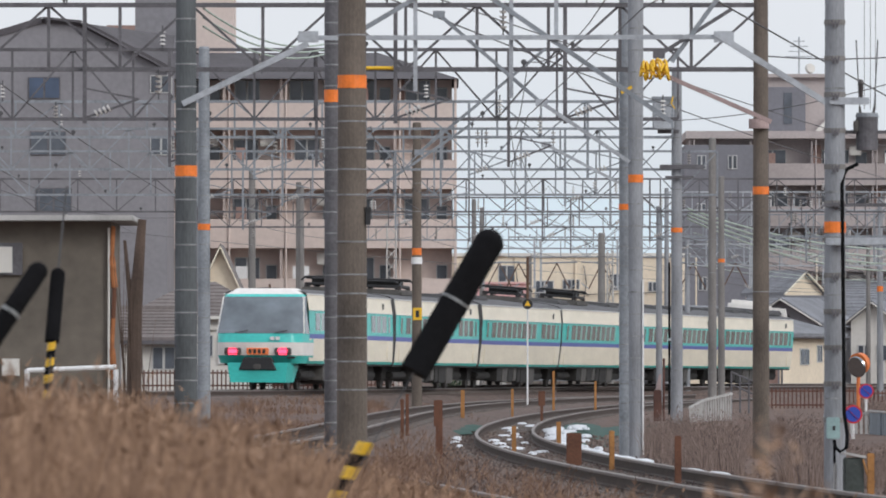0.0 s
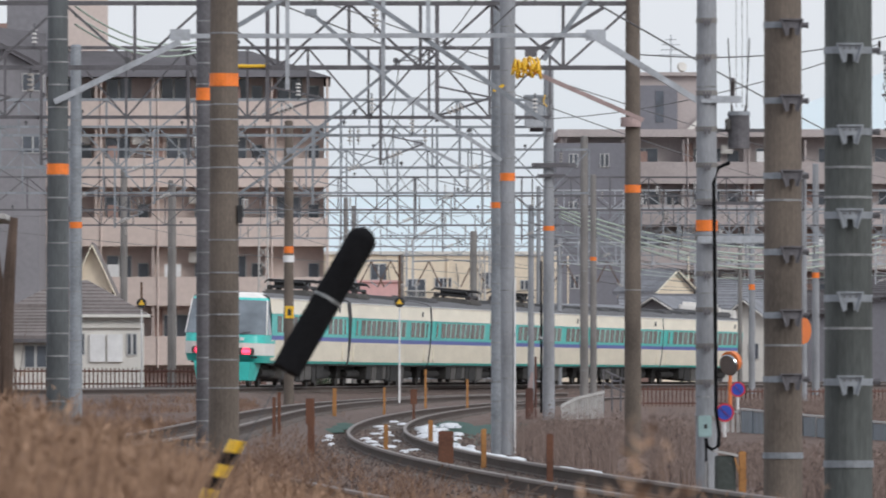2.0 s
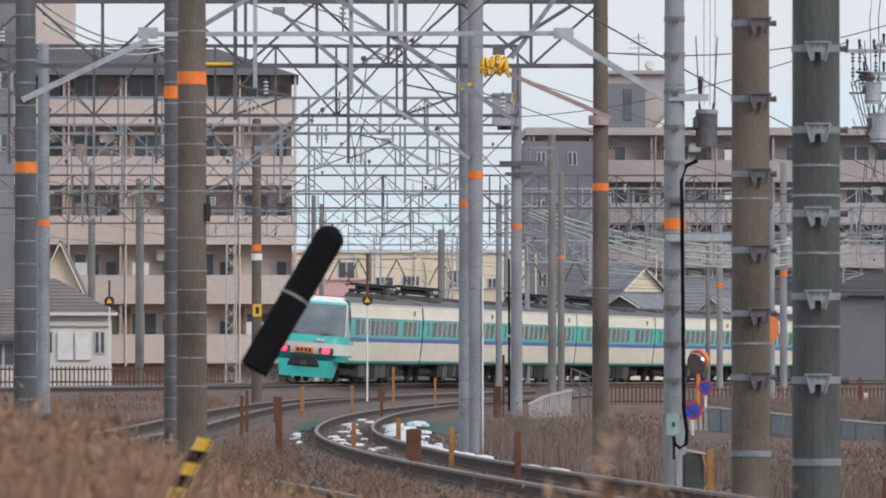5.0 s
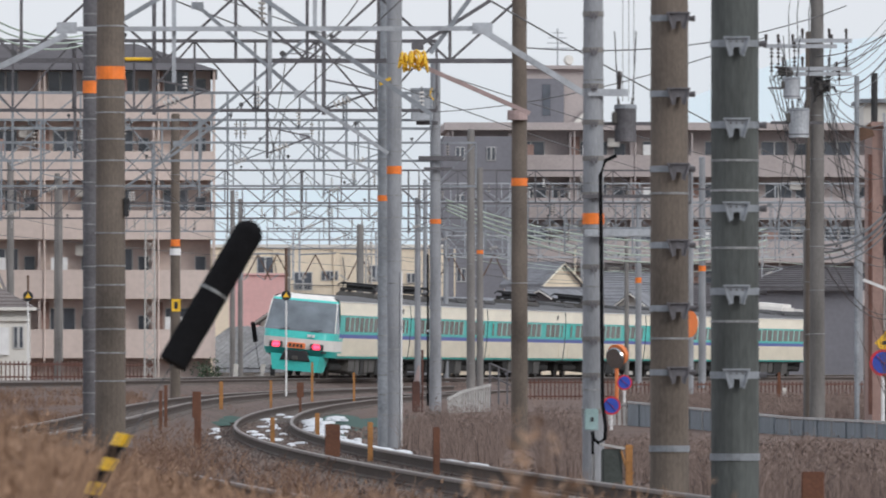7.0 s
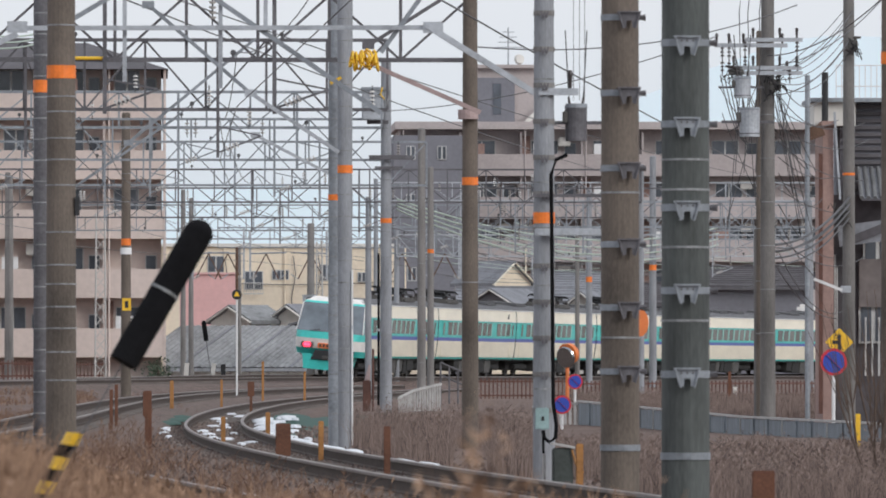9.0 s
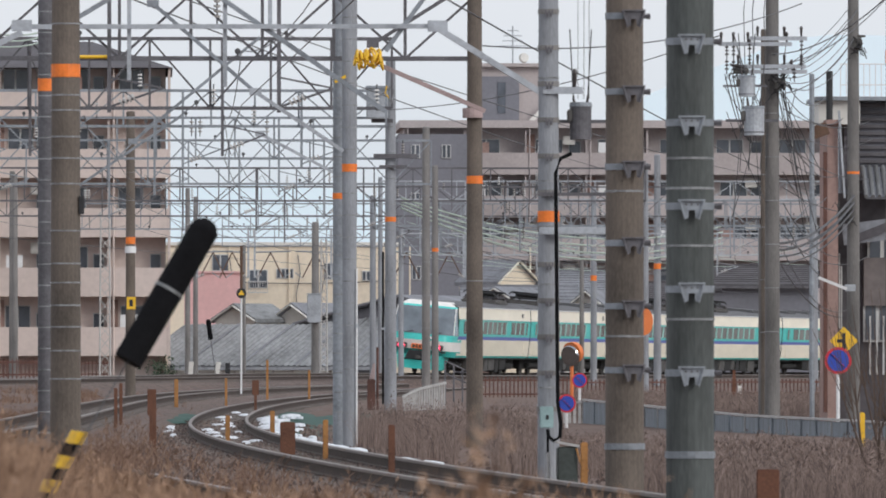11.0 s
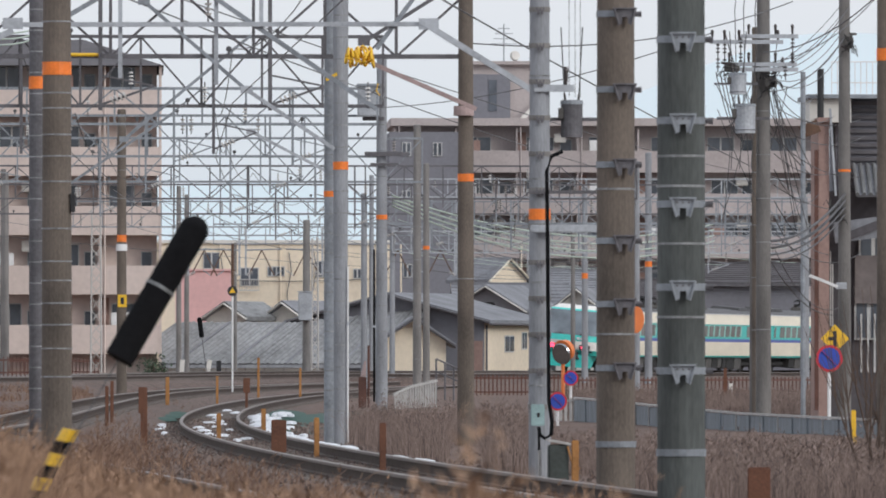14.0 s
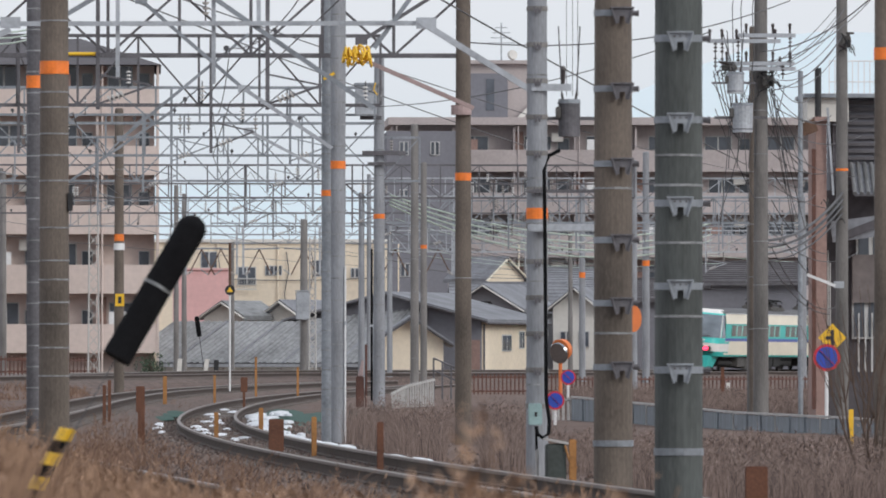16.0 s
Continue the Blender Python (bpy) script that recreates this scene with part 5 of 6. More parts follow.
# ---- guy-wire covers ----
def guy_cover(x, y, base, top_, r, label, ring=True, lower=None):
    g = thing("guy_wire_cover", (x, y, 0), label, "guy wire cover", "guy wire covers")
    a, b = Vector(base), Vector(top_)
    d = (b - a).normalized()
    bm = rod(bmesh.new(), a, b - d * r, r, r, 24)
    part("sleeve", bm, BLACK, g, "black rubber sleeve")
    bm = bmesh.new()
    bmesh.ops.create_uvsphere(bm, u_segments=20, v_segments=10, radius=r * 1.01)
    bm.transform(Matrix.Translation(b - d * r))
    part("cap", bm, BLACK, g, smooth=True)
    if ring:
        m_ = a.lerp(b, 0.5)
        part("ring", R(m_ - d * 0.006, m_ + d * 0.006, r * 1.05, seg=24), WRAP, g)
    if lower:
        c, e = Vector(lower[0]), Vector(lower[1])
        guard_ = thing("striped_guard", (x, y, 0), "yellow and black striped guy guard", "guy guard", "guy wire covers")
        n = lower[2]
        for k in range(n):
            bm = R(c.lerp(e, k / n), c.lerp(e, (k + 0.985) / n), lower[3], seg=16)
            ax = (e - c).normalized()
            for v in bm.verts:
                v.co += ax * (v.co - c).dot(ax.cross(Vector((0, 1, 0)))) * -0.35
            part("stripe", bm, YELLOW if k % 2 == 0 else BLACK, guard_)
        part("wire", R(e, e + (e - c).normalized() * 0.6, 0.003, seg=6), WIRE, guard_)
    part("wire", R(a - d * ((a.z - 0.0) / d.z), a, 0.003 if y < 100 else 0.015, seg=6), WIRE, g)
    return g


D_G = 40
guy_cover(0, D_G, (-0.128, 0, 1.24), (0.235, 0.1, 1.867), 0.066, "black rubber cover on a leaning guy wire", True, ((-0.34, 0, 0.93), (-0.515, 0, 0.607), 6, 0.036))
guy_cover(0, 32, (-1.648, 0, 1.27), (-1.42, 0.1, 1.618), 0.036, "black rubber cover on a leaning guy wire")
guy_up_ = tagged(part("overhead_wire", R((-1.876, 44.1, 1.753), (-1.837, 44.1, 2.149), 0.005, seg=6), WIRE), "thin guy wire above a black cover", "overhead wire", "overhead wires")
guy_cover(0, 44, (-1.903, 0, 1.393), (-1.876, 0.1, 1.753), 0.036, "upright black guy wire cover", False, ((-1.903, 0, 1.39), (-1.936, 0, 1.076), 8, 0.021))
guy_cover(0, 380, (2.273, 0, 2.494), (2.154, 0, 3.349), 0.1, "distant black guy wire cover", False)


# ---- signs ----
def disc(bm_r, x, y, z, r, t=0.02):
    return R((x, y, z), (x, y - t, z), r, seg=28)


def no_parking(x, y, z, r, z0, label):
    s = thing("no_parking_sign", (x, y, z0), label, "road sign", "no-parking signs")
    part("post", R((0, 0.04, -0.3), (0, 0.04, z - z0 + r * 0.6), 0.035), WHITE, s)
    part("rim", disc(None, 0, 0, z - z0, r), SIGN_RED, s)
    part("face", disc(None, 0, -0.021, z - z0, r * 0.80, 0.004), SIGN_BLUE, s)
    a = r * 0.56
    part("slash", bar((-a, -0.03, z - z0 + a), (a, -0.03, z - z0 - a), r * 0.2, 0.006), SIGN_RED, s)
    return s


no_parking(9.071, 200, 0.469, 0.206, 0.0, "round blue no-parking sign with red rim")
no_parking(10.997, 235, 0.943, 0.198, 0.1, "round blue no-parking sign on a white post")
sg2 = no_parking(12.983, 172, 1.388, 0.258, 0.0, "large round no-parking sign before the guard fence")
ws = thing("junction_sign", (13.113, 172.3, 1.764), "yellow diamond junction warning sign", "road sign")
pl = part("plate", B(-0.193, 0.193, -0.01, 0.01, -0.193, 0.193, 0.004), YELLOW, ws)
pl.matrix_basis = pose(0, 0, 0, 0, 45, 0)
part("symbol", B(-0.032, 0.032, -0.022, -0.012, -0.15, 0.15), BLACK_PAINT, ws)
part("symbol", B(-0.129, -0.022, -0.022, -0.012, -0.032, 0.032), BLACK_PAINT, ws)
part("post", R((-0.107, 0.07, -2.6), (-0.107, 0.07, 0.1), 0.034), WHITE, ws)
part("bracket", B(-0.14, 0.032, 0.01, 0.06, -0.03, 0.03), STEEL, ws)
mr = thing("traffic_mirror", (11.036, 240, 0.1), "round traffic mirror with orange hood on an orange post", "traffic mirror")
part("post", R((0, 0.22, -0.3), (0, 0.22, 1.478), 0.05), MIRROR_ORANGE, mr)
o_ = part("hood", R((0.03, 0.12, 0.04), (0.03, -0.06, 0.04), 0.27, 0.3, 28), MIRROR_ORANGE, mr)
o_.matrix_basis = pose(0, 0, 1.627 - 0.1, 14, 0, -40)
o_ = part("mirror_face", R((0, -0.03, 0), (0, -0.085, 0), 0.3, 0.27, 28), MIRROR, mr)
o_.matrix_basis = pose(-0.03, 0, 1.612 - 0.12, 14, 0, -40)
m2 = thing("traffic_mirror", (11.015, 205, 0.1), "orange back of a round traffic mirror behind a pole", "traffic mirror")
o_ = part("hood", R((0, 0.1, 0), (0, -0.08, 0), 0.333, 0.307, 28), MIRROR_ORANGE, m2)
o_.matrix_basis = pose(0, 0, 2.308 - 0.1, 0, 0, 50)
part("post", R((-0.179, 0.1, -0.3), (-0.179, 0.1, 2.308 - 0.1), 0.045), MIRROR_ORANGE, m2)


def round_marker(x, y, zs, zt, r, z0):
    s = thing("line_marker", (x, y, z0), "round black and yellow line marker on a white post", "line marker", "line markers")
    part("post", R((0, 0, -0.2), (0, 0, zs - z0), 0.026), WHITE, s)
    part("upper_post", R((0, 0.02, zs - z0), (0, 0.02, zt - z0), 0.04), STEEL_RUST, s)
    part("plate", disc(None, 0, -0.03, zs - z0, r), BLACK_PAINT, s)
    bm = bmesh.new()
    t_ = [bm.verts.new((r * 0.72 * math.sin(k * math.tau / 3), -0.056, zs - z0 + r * 0.72 * math.cos(k * math.tau / 3))) for k in range(3)]
    bm.faces.new(t_)
    part("symbol", bm, YELLOW, s)


round_marker(2.451, 262, 3.435, 4.811, 0.147, 0.717)
round_marker(-6.134, 320, 3.9, 4.64, 0.18, 0.84)


# ---- small line-side things ----
def small_box(name, x, y, z0, w, d, h, material, label, category, lid=None):
    s = thing(name, (x, y, z0), label, category, "line-side boxes")
    part("body", B(-w / 2, w / 2, -d / 2, d / 2, 0, h, min(w, h) * 0.06), material, s)
    part("lid", B(-w * 0.54, w * 0.54, -d * 0.54, d * 0.54, h, h + 0.04), lid or material, s)
    return s


small_box("loudspeaker", -0.862, 103.95, 2.995, 0.058, 0.12, 0.169, BLACK_PAINT, "small black loudspeaker on a concrete pole", "loudspeaker")
small_box("pole_drum", 6.95, 399.6, 3.312, 0.6, 0.5, 1.25, STEEL, "grey equipment drum on a distant pole", "equipment drum")
for u_, v_, m_, lean_ in ((1.45, 1.05, WALL_PALE, 4), (2.55, 1.05, WALL_PALE, 10), (3.06, 1.0, BLACK_PAINT, 0)):
    small_box("track_marker", u_, 390, v_ - 0.2, 0.2, 0.14, 0.68, m_, "short painted track marker beside the rails", "marker").rotation_euler[1] = radians(lean_)
small_box("track_marker", 21.299, 330, 0.103, 0.12, 0.1, 0.5, WALL_PALE, "short painted track marker beside the rails", "marker")
sig = thing("rusty_switch_stand", (5.453, 228, 0.495), "weathered red switch stand with a lever", "switch stand")
part("cabinet", B(-0.143, 0.057, -0.15, 0.15, -0.3, 0.485, 0.02), FENCE_BROWN, sig)
part("cone", R((-0.029, 0, 0.485), (0.029, 0, 0.883), 0.071, 0.029, 10), STEEL_PINK, sig)
part("lever", R((0.114, 0, -0.3), (0.114, 0, 1.282), 0.03, seg=8), FENCE_BROWN, sig)
cond = thing("conduit", (3.272, 147.9, -0.1), "thin white conduit down a concrete mast", "conduit")
part("pipe", R((0, 0, 0), (0, 0, 2.864 + 0.1), 0.014, seg=8), WHITE, cond)
part("strap", R((0, 0, 2.0), (0, 0, 2.06), 0.02, seg=8), STEEL, cond)
cond2 = thing("conduit", (6.123, 244.6, 0.3), "black conduit beside a concrete mast", "conduit")
part("pipe", R((0, 0, 0), (0, 0, 4.417 - 0.3), 0.03, seg=8), BLACK, cond2)
part("strap", R((0, 0, 2.0), (0, 0, 2.06), 0.04, seg=8), STEEL, cond2)
ca_ = thing("cross_arm", (6.327, 244.75, 7.004), "dark steel cross-arm on a concrete mast", "cross-arm", "cross-arms")
part("arm", B(-0.459, 0.735, -0.05, 0.05, -0.06, 0.06), STEEL_DARK, ca_)
part("lower_arm", B(-0.306, 0.459, -0.05, 0.05, -0.306, -0.245), STEEL_DARK, ca_)


# ---- grass ----
def grass(name, label, material, n, where, tip, seed, width=(0.004, 0.011), plume=0.3, lean_most=0.28, droop=0.0, tuft=0.10):
    """Dry stems, each a bent ribbon, some with a feathery head. where: rng -> x, y; tip: x, y, rng -> height of the tip."""
    rng = random.Random(seed)
    vs, fs = [], []
    for _ in range(n):
        x, y = where(rng)
        z1 = tip(x, y, rng)
        z0 = max(land(x, y) - 0.05, z1 - 1.6)
        if z1 < z0 + 0.1:
            continue
        h = z1 - z0
        lean, a = rng.uniform(0.02, lean_most) * h, rng.uniform(0, math.tau)
        lx, ly = math.cos(a) * lean, math.sin(a) * lean
        w = rng.uniform(*width)
        k = len(vs)
        for f in (0, 0.45, 0.8, 1.0):
            c = (x + lx * f * f * (1 + droop * f), y + ly * f * f, z0 + h * (f - droop * 0.12 * f ** 4))
            ww = w * (1 - 0.75 * f)
            vs += [(c[0] - ww, c[1], c[2]), (c[0] + ww, c[1], c[2])]
        fs += [(k + 2 * j, k + 2 * j + 1, k + 2 * j + 3, k + 2 * j + 2) for j in range(3)]
        if rng.random() < plume:
            for q in range(5):
                k = len(vs)
                f = rng.uniform(0.72, 1.0)
                cx, cy, cz = x + lx * f * f, y + ly * f * f, z0 + h * f
                dx, dz = rng.uniform(-tuft, tuft), rng.uniform(-0.2, 1.2) * min(tuft, 0.1)
                vs += [(cx - 0.006, cy, cz), (cx + 0.006, cy, cz), (cx + dx, cy + rng.uniform(-0.05, 0.05), cz + dz)]
                fs.append((k, k + 1, k + 2))
    me = bpy.data.meshes.new(name)
    me.from_pydata(vs, [], fs)
    me.materials.append(material)
    ob = new(name, me)
    return tagged(ob, label, "grass", kind="stuff")


def knots(v, table):
    for (a, fa_), (b, fb_) in zip(table, table[1:]):
        if v <= b:
            return fa_ + (fb_ - fa_) * max(0, min(1, (v - a) / (b - a)))
    return table[-1][1]


# height of the dry grass below eye level, in thousandths of the distance, across the bearing
NEAR_TOPS = [(-60, -0.5), (-48, 0.8), (-36, 2.0), (-30, 4.4), (-24, 5.8), (-18, 7.2), (-13, 8.8), (-8, 10.2), (-2, 12.5), (5, 15.5), (80, 15.5)]


def near_where(rng):
    y = 19 + 60 * rng.random() ** 0.85
    return y * rng.uniform(-0.058, 0.05), y


def near_tip(x, y, rng):
    b = 1000 * x / y
    drop = knots(b, NEAR_TOPS) + rng.gauss(1.0, 1.6) + 3.0 * noise.noise((x * 1.4, y * 0.3, 5)) + 0.03 * (y - 30) + (9.0 if y < 42 and -17 < b < -3 else 0.0)
    return min(1.2 - drop * y / 1000, 1.35)


grass("dry_grass", "tall tan dry reed grass in the foreground", GRASS_TAN, 36000, near_where, near_tip, 11, (0.0025, 0.006), 0.3, 0.2, 0.3, 0.04)


def tuft(bearing, y, spread, low, high, n, seed, lean=0.025):
    """A loose clump of tall plumes close by; bearing and tip heights in thousandths of the distance, from eye level."""
    x = bearing * y / 1000
    grass("dry_grass", "loose clump of tall tan reed plumes", GRASS_TAN, n, lambda r: (x + r.gauss(0, spread), y + r.uniform(-0.4, 0.4)), lambda px, py, r: 1.2 + r.uniform(low, high) * y / 1000 - 0.8 * abs(px - x), seed, (0.00008 * y, 0.0002 * y), 1.0, lean, 0.5, 0.0018 * y)


tuft(36.6, 14, 0.02, -12.0, -1.8, 34, 41)
tuft(30.6, 13, 0.016, -14.4, -11.6, 36, 42)
tuft(11.0, 17, 0.05, -15.2, -12.6, 36, 44)
tuft(53.0, 12, 0.02, -15.0, -13.4, 24, 45)
tuft(-35.0, 30, 0.16, -6.0, 3.0, 46, 46, 0.14)
tuft(-42.5, 28, 0.10, -4.0, 2.6, 30, 47, 0.14)
tuft(-47.5, 30, 0.14, -4.0, 1.6, 40, 48, 0.14)


def bank_where(rng):
    y = rng.uniform(84, 185)
    return y * rng.uniform(0.0215, 0.088), y


def bank_tip(x, y, rng):
    b = 1000 * x / y
    top = knots(b, [(20, 3.0), (24, 3.6), (41, 3.8), (45, 7.2), (50, 7.7), (62, 7.9), (90, 7.8)])
    drop = top + rng.random() ** 1.4 * (6 if b < 45 else 3.5) + 2.2 * noise.noise((x * 1.5, y * 0.1, 9))
    if x < loop_x(y) + 1.9 or (y < 107 and 40.5 < b < 50) or (y < 150 and 33.2 < b < 37.2):
        return -1
    return min(1.2 - drop * y / 1000, 1.1)


grass("dry_grass", "grey-brown dry grass thicket beside the curve", GRASS_GREY, 95000, bank_where, bank_tip, 12, (0.002, 0.0045), 0.15, 0.34, 1.6, 0.05)


def slope_where(rng):
    y = 58 + 180 * rng.random() ** 1.3
    return y * rng.uniform(-0.055, 0.022 if y < 100 else 0.012), y


def slope_tip(x, y, rng):
    if 1000 * x / y > -4 and rng.random() > 0.3 * (1 + 2 * noise.noise((x * 0.8, y * 0.1, 7))):
        return -1
    if min(abs(x - mid_x(y)), abs(x - loop_x(y))) < 1.2:
        return -1
    return land(x, y) + rng.uniform(0.12, 0.5) * (0.6 + noise.noise((x * 0.7, y * 0.1, 2)))


grass("dry_grass", "short russet dry grass on the track bank", GRASS_RED, 60000, slope_where, slope_tip, 13, (0.004, 0.009), 0.3, 0.6, 0.8, 0.07)

def verge_where(rng):
    y = rng.uniform(218, 332)
    return y * rng.uniform(0.0455, 0.074), y


def verge_tip(x, y, rng):
    return land(x, y) + rng.uniform(0.1, 0.42) * (0.7 + noise.noise((x * 0.5, y * 0.1, 4)))


grass("dry_grass", "low grey-brown dry grass behind the guard fence", GRASS_GREY, 12000, verge_where, verge_tip, 14, (0.006, 0.014), 0.5, 0.7, 0.8, 0.12)


def main_bank_where(rng):
    y = rng.uniform(215, 330)
    return main_x(y) + rng.uniform(1.9, 6.5) * rng.choice((1, 1, -1)), y


def main_bank_tip(x, y, rng):
    if abs(x - mid_x(y)) < 1.3 or abs(x - loop_x(y)) < 1.5 or noise.noise((x * 0.5, y * 0.06, 8)) < -0.05:
        return -1
    return land(x, y) + rng.uniform(0.05, 0.3)


grass("dry_grass", "thin russet dry grass on the main line bank", GRASS_RED, 9000, main_bank_where, main_bank_tip, 15, (0.006, 0.014), 0.4, 0.8, 0.8, 0.1)

# ---- loose ballast stones ----
rs_ = random.Random(31)
vs_, fs_ = [], []
for k in range(15000):
    y = 84 + 120 * rs_.random()
    x = loop_x(y) + rs_.gauss(-0.6, 1.6)
    inside = abs(x - loop_x(y)) < 2.4
    z = (loop_z(y) - 0.17 if abs(x - loop_x(y)) < 1.3 else land(x, y) + 0.03)
    s = rs_.uniform(0.02, 0.06)
    i0 = len(vs_)
    for dx, dy, dz in ((-1, -0.7, -0.5), (0.9, -0.9, -0.4), (0.2, 1, -0.5), (0.1, -0.1, 0.8)):
        vs_.append((x + s * dx * rs_.uniform(0.6, 1.3), y + s * dy, z + s * dz * rs_.uniform(0.6, 1.2)))
    fs_ += [(i0, i0 + 1, i0 + 3), (i0 + 1, i0 + 2, i0 + 3), (i0 + 2, i0, i0 + 3)]
me_ = bpy.data.meshes.new("ballast_stones")
me_.from_pydata(vs_, [], fs_)
me_.materials.append(STONE)
tagged(new("ballast_stones", me_), "loose brown and grey ballast stones round the curve", "stones", kind="stuff")

# ---- snow and weed sheets by the curve ----
def patch(name, label, cat, material, x, y, lx, ly, z, seed, thick=0.05):
    rng = random.Random(seed)
    bm = bmesh.new()
    n = 18
    edge = [(1 + 0.35 * noise.noise((math.cos(k * math.tau / n) * 1.3 + seed, math.sin(k * math.tau / n) * 1.3, seed * 0.7))) for k in range(n)]
    rings = []
    for f, h in ((1.0, -0.03), (0.9, thick * 0.6), (0.5, thick), (0.15, thick * 1.1)):
        rings.append([bm.verts.new((math.cos(k * math.tau / n) * lx * edge[k] * f, math.sin(k * math.tau / n) * ly * edge[k] * f, h + (0.012 * rng.random() if f < 1 else 0))) for k in range(n)])
    for a, b in zip(rings, rings[1:]):
        for k in range(n):
            bm.faces.new((a[k], a[(k + 1) % n], b[(k + 1) % n], b[k]))
    bm.faces.new(rings[-1])
    ob = part(name, bm, material, smooth=True)
    ob.matrix_basis = pose(x, y, z)
    return tagged(ob, label, cat, "patches beside the curve")


rg = random.Random(4)
for k in range(26):
    y = 92 + k * 4.6 + rg.uniform(-1, 1)
    patch("snow_patch", "old white snow along the rail", "snow", SNOW, loop_x(y) + 1.02 + rg.uniform(-0.1, 0.22), y, rg.uniform(0.10, 0.26), rg.uniform(0.9, 2.3), loop_z(y) - 0.15, k + 1, 0.05)
for k in range(9):
    y = 160 + k * 9
    patch("snow_patch", "old white snow between the rails", "snow", SNOW, loop_x(y) + rg.uniform(-0.25, 0.25), y, rg.uniform(0.1, 0.2), rg.uniform(1.4, 3), loop_z(y) - 0.18, k + 40, 0.05)
for k in range(34):
    y = rg.uniform(140, 225)
    patch("snow_patch", "small dirty scrap of old snow", "snow", SNOW, loop_x(y) + rg.choice((1.2, 1.5, 0.9, -1.2, 0.1)) + rg.uniform(-0.25, 0.3), y, rg.uniform(0.05, 0.16), rg.uniform(0.4, 1.6), loop_z(y) - 0.15, k + 100, 0.018)
def inner_sheet():
    """A weed sheet laid down the inner bank of the curve."""
    rws = []
    for i in range(40):
        y = 168 + i * 1.8
        c, z = loop_x(y), loop_z(y)
        edge = 0.12 * noise.noise((y * 0.35, 2, 0))
        far = 2.3 + 0.9 * ease(172, 200, y) + 0.3 * noise.noise((y * 0.25, 7, 0))
        rws.append([(c + 0.98 + edge, y, z - 0.165), (c + 1.4, y, z - 0.195), (c + 1.75 + edge, y, z - 0.27), (c + far, y, max(land(c + far, y) + 0.02, z - 0.62))])
    return part("weed_sheet", strip(rws), NET)


tagged(inner_sheet(), "dark green weed sheet down the inner bank", "ground sheet", "patches beside the curve")
for k in range(10):
    y = rg.uniform(165, 200)
    patch("snow_patch", "old white snow on the inner bank", "snow", SNOW, loop_x(y) + rg.uniform(1.05, 1.7), y, rg.uniform(0.06, 0.15), rg.uniform(0.4, 1.3), loop_z(y) - 0.21, k + 150, 0.03)
for k in range(3):
    y = 196 + k * 9
    patch("weed_sheet", "dark green weed sheet between the tracks", "ground sheet", NET, loop_x(y) - 1.35, y, 0.55, 6, loop_z(y) - 0.1, k + 70, 0.03)
    patch("snow_patch", "old white snow on the weed sheet", "snow", SNOW, loop_x(y) - 1.6, y, 0.3, 2.5, loop_z(y) - 0.07, k + 80, 0.06)

# ---- wires ----
def wire(pts, r, material=WIRE, label="thin dark overhead wire"):
    ob = part("overhead_wire", path_tube(pts, r), material)
    return tagged(ob, label, "overhead wire", "overhead wires")


STATIONS = [60, 107, 150, 188, 215, 245, 285, 330, 375, 425, 480, 540]
for fx, off in ((main_x, 0.0), (mid_x, 0.0), (loop_x, 0.1)):
    for hz, rr in ((5.0, 0.009), (5.9, 0.009)):
        pts = []
        for a, b in zip(STATIONS, STATIONS[1:]):
            if a < (150 if fx is not loop_x else 60):
                continue
            seg_ = sag((fx(a) + off, a, hz + 0.6), (fx(b) + off, b, hz + 0.6), 0.0 if hz < 5.5 else 0.45, 8)
            pts += seg_[:-1] if b != STATIONS[-1] else seg_
        wire(pts, rr)
for k, (xa, za, xb, zb) in enumerate(((-4, 7.2, 30, 10.5), (-6, 8.0, 34, 11.2), (2.0, 6.6, 40, 9.0), (-9, 7.6, -12, 10.0), (-12, 7.9, -16, 9.0))):
    wire(sag((xa, 110, za), (xb, 480, zb), 0.6, 20), 0.014)
# high wires over the right-hand street
for k, (u0_, v0_, u1_, v1_) in enumerate(((5.369, 6.595, 13.284, 8.762), (5.86, 8.251, 11.656, 8.123), (12.679, 7.483, 16.691, 9.791), (12.679, 7.367, 15.922, 9.406), (12.679, 6.902, 15.858, 8.766), (12.679, 7.716, 12.588, 7.861), (12.679, 6.437, 19.869, 6.408), (12.819, 3.763, 15.858, 5.05), (12.703, 3.647, 15.551, 2.41))):
    wire(sag((u0_, 150 if k == 0 else 245 if k == 1 else 186, v0_), (u1_, 186 if k < 2 else 205 if k not in (5, 6) else (150 if k == 5 else 260), v1_), 0.35, 14), 0.012)
for u_ in (12.085, 12.263, 12.501, 12.62):
    wire([(12.679, 186, 9.7), (u_ + 0.1, 185.95, 9.5), (u_, 185.9, 8.6), (u_ + 0.03, 185.9, 7.3), (u_ - 0.08, 185.9, 5.3)], 0.01, label="hanging lead beside the utility pole")
for u_ in (4.9, 4.97, 5.03):
    wire([(4.56, 105, 6.7), (u_ - 0.03, 105.05, 6.4), (u_, 105.1, 5.6), (u_, 105.1, 4.36)], 0.0035, label="thin lead down to the mast transformer")
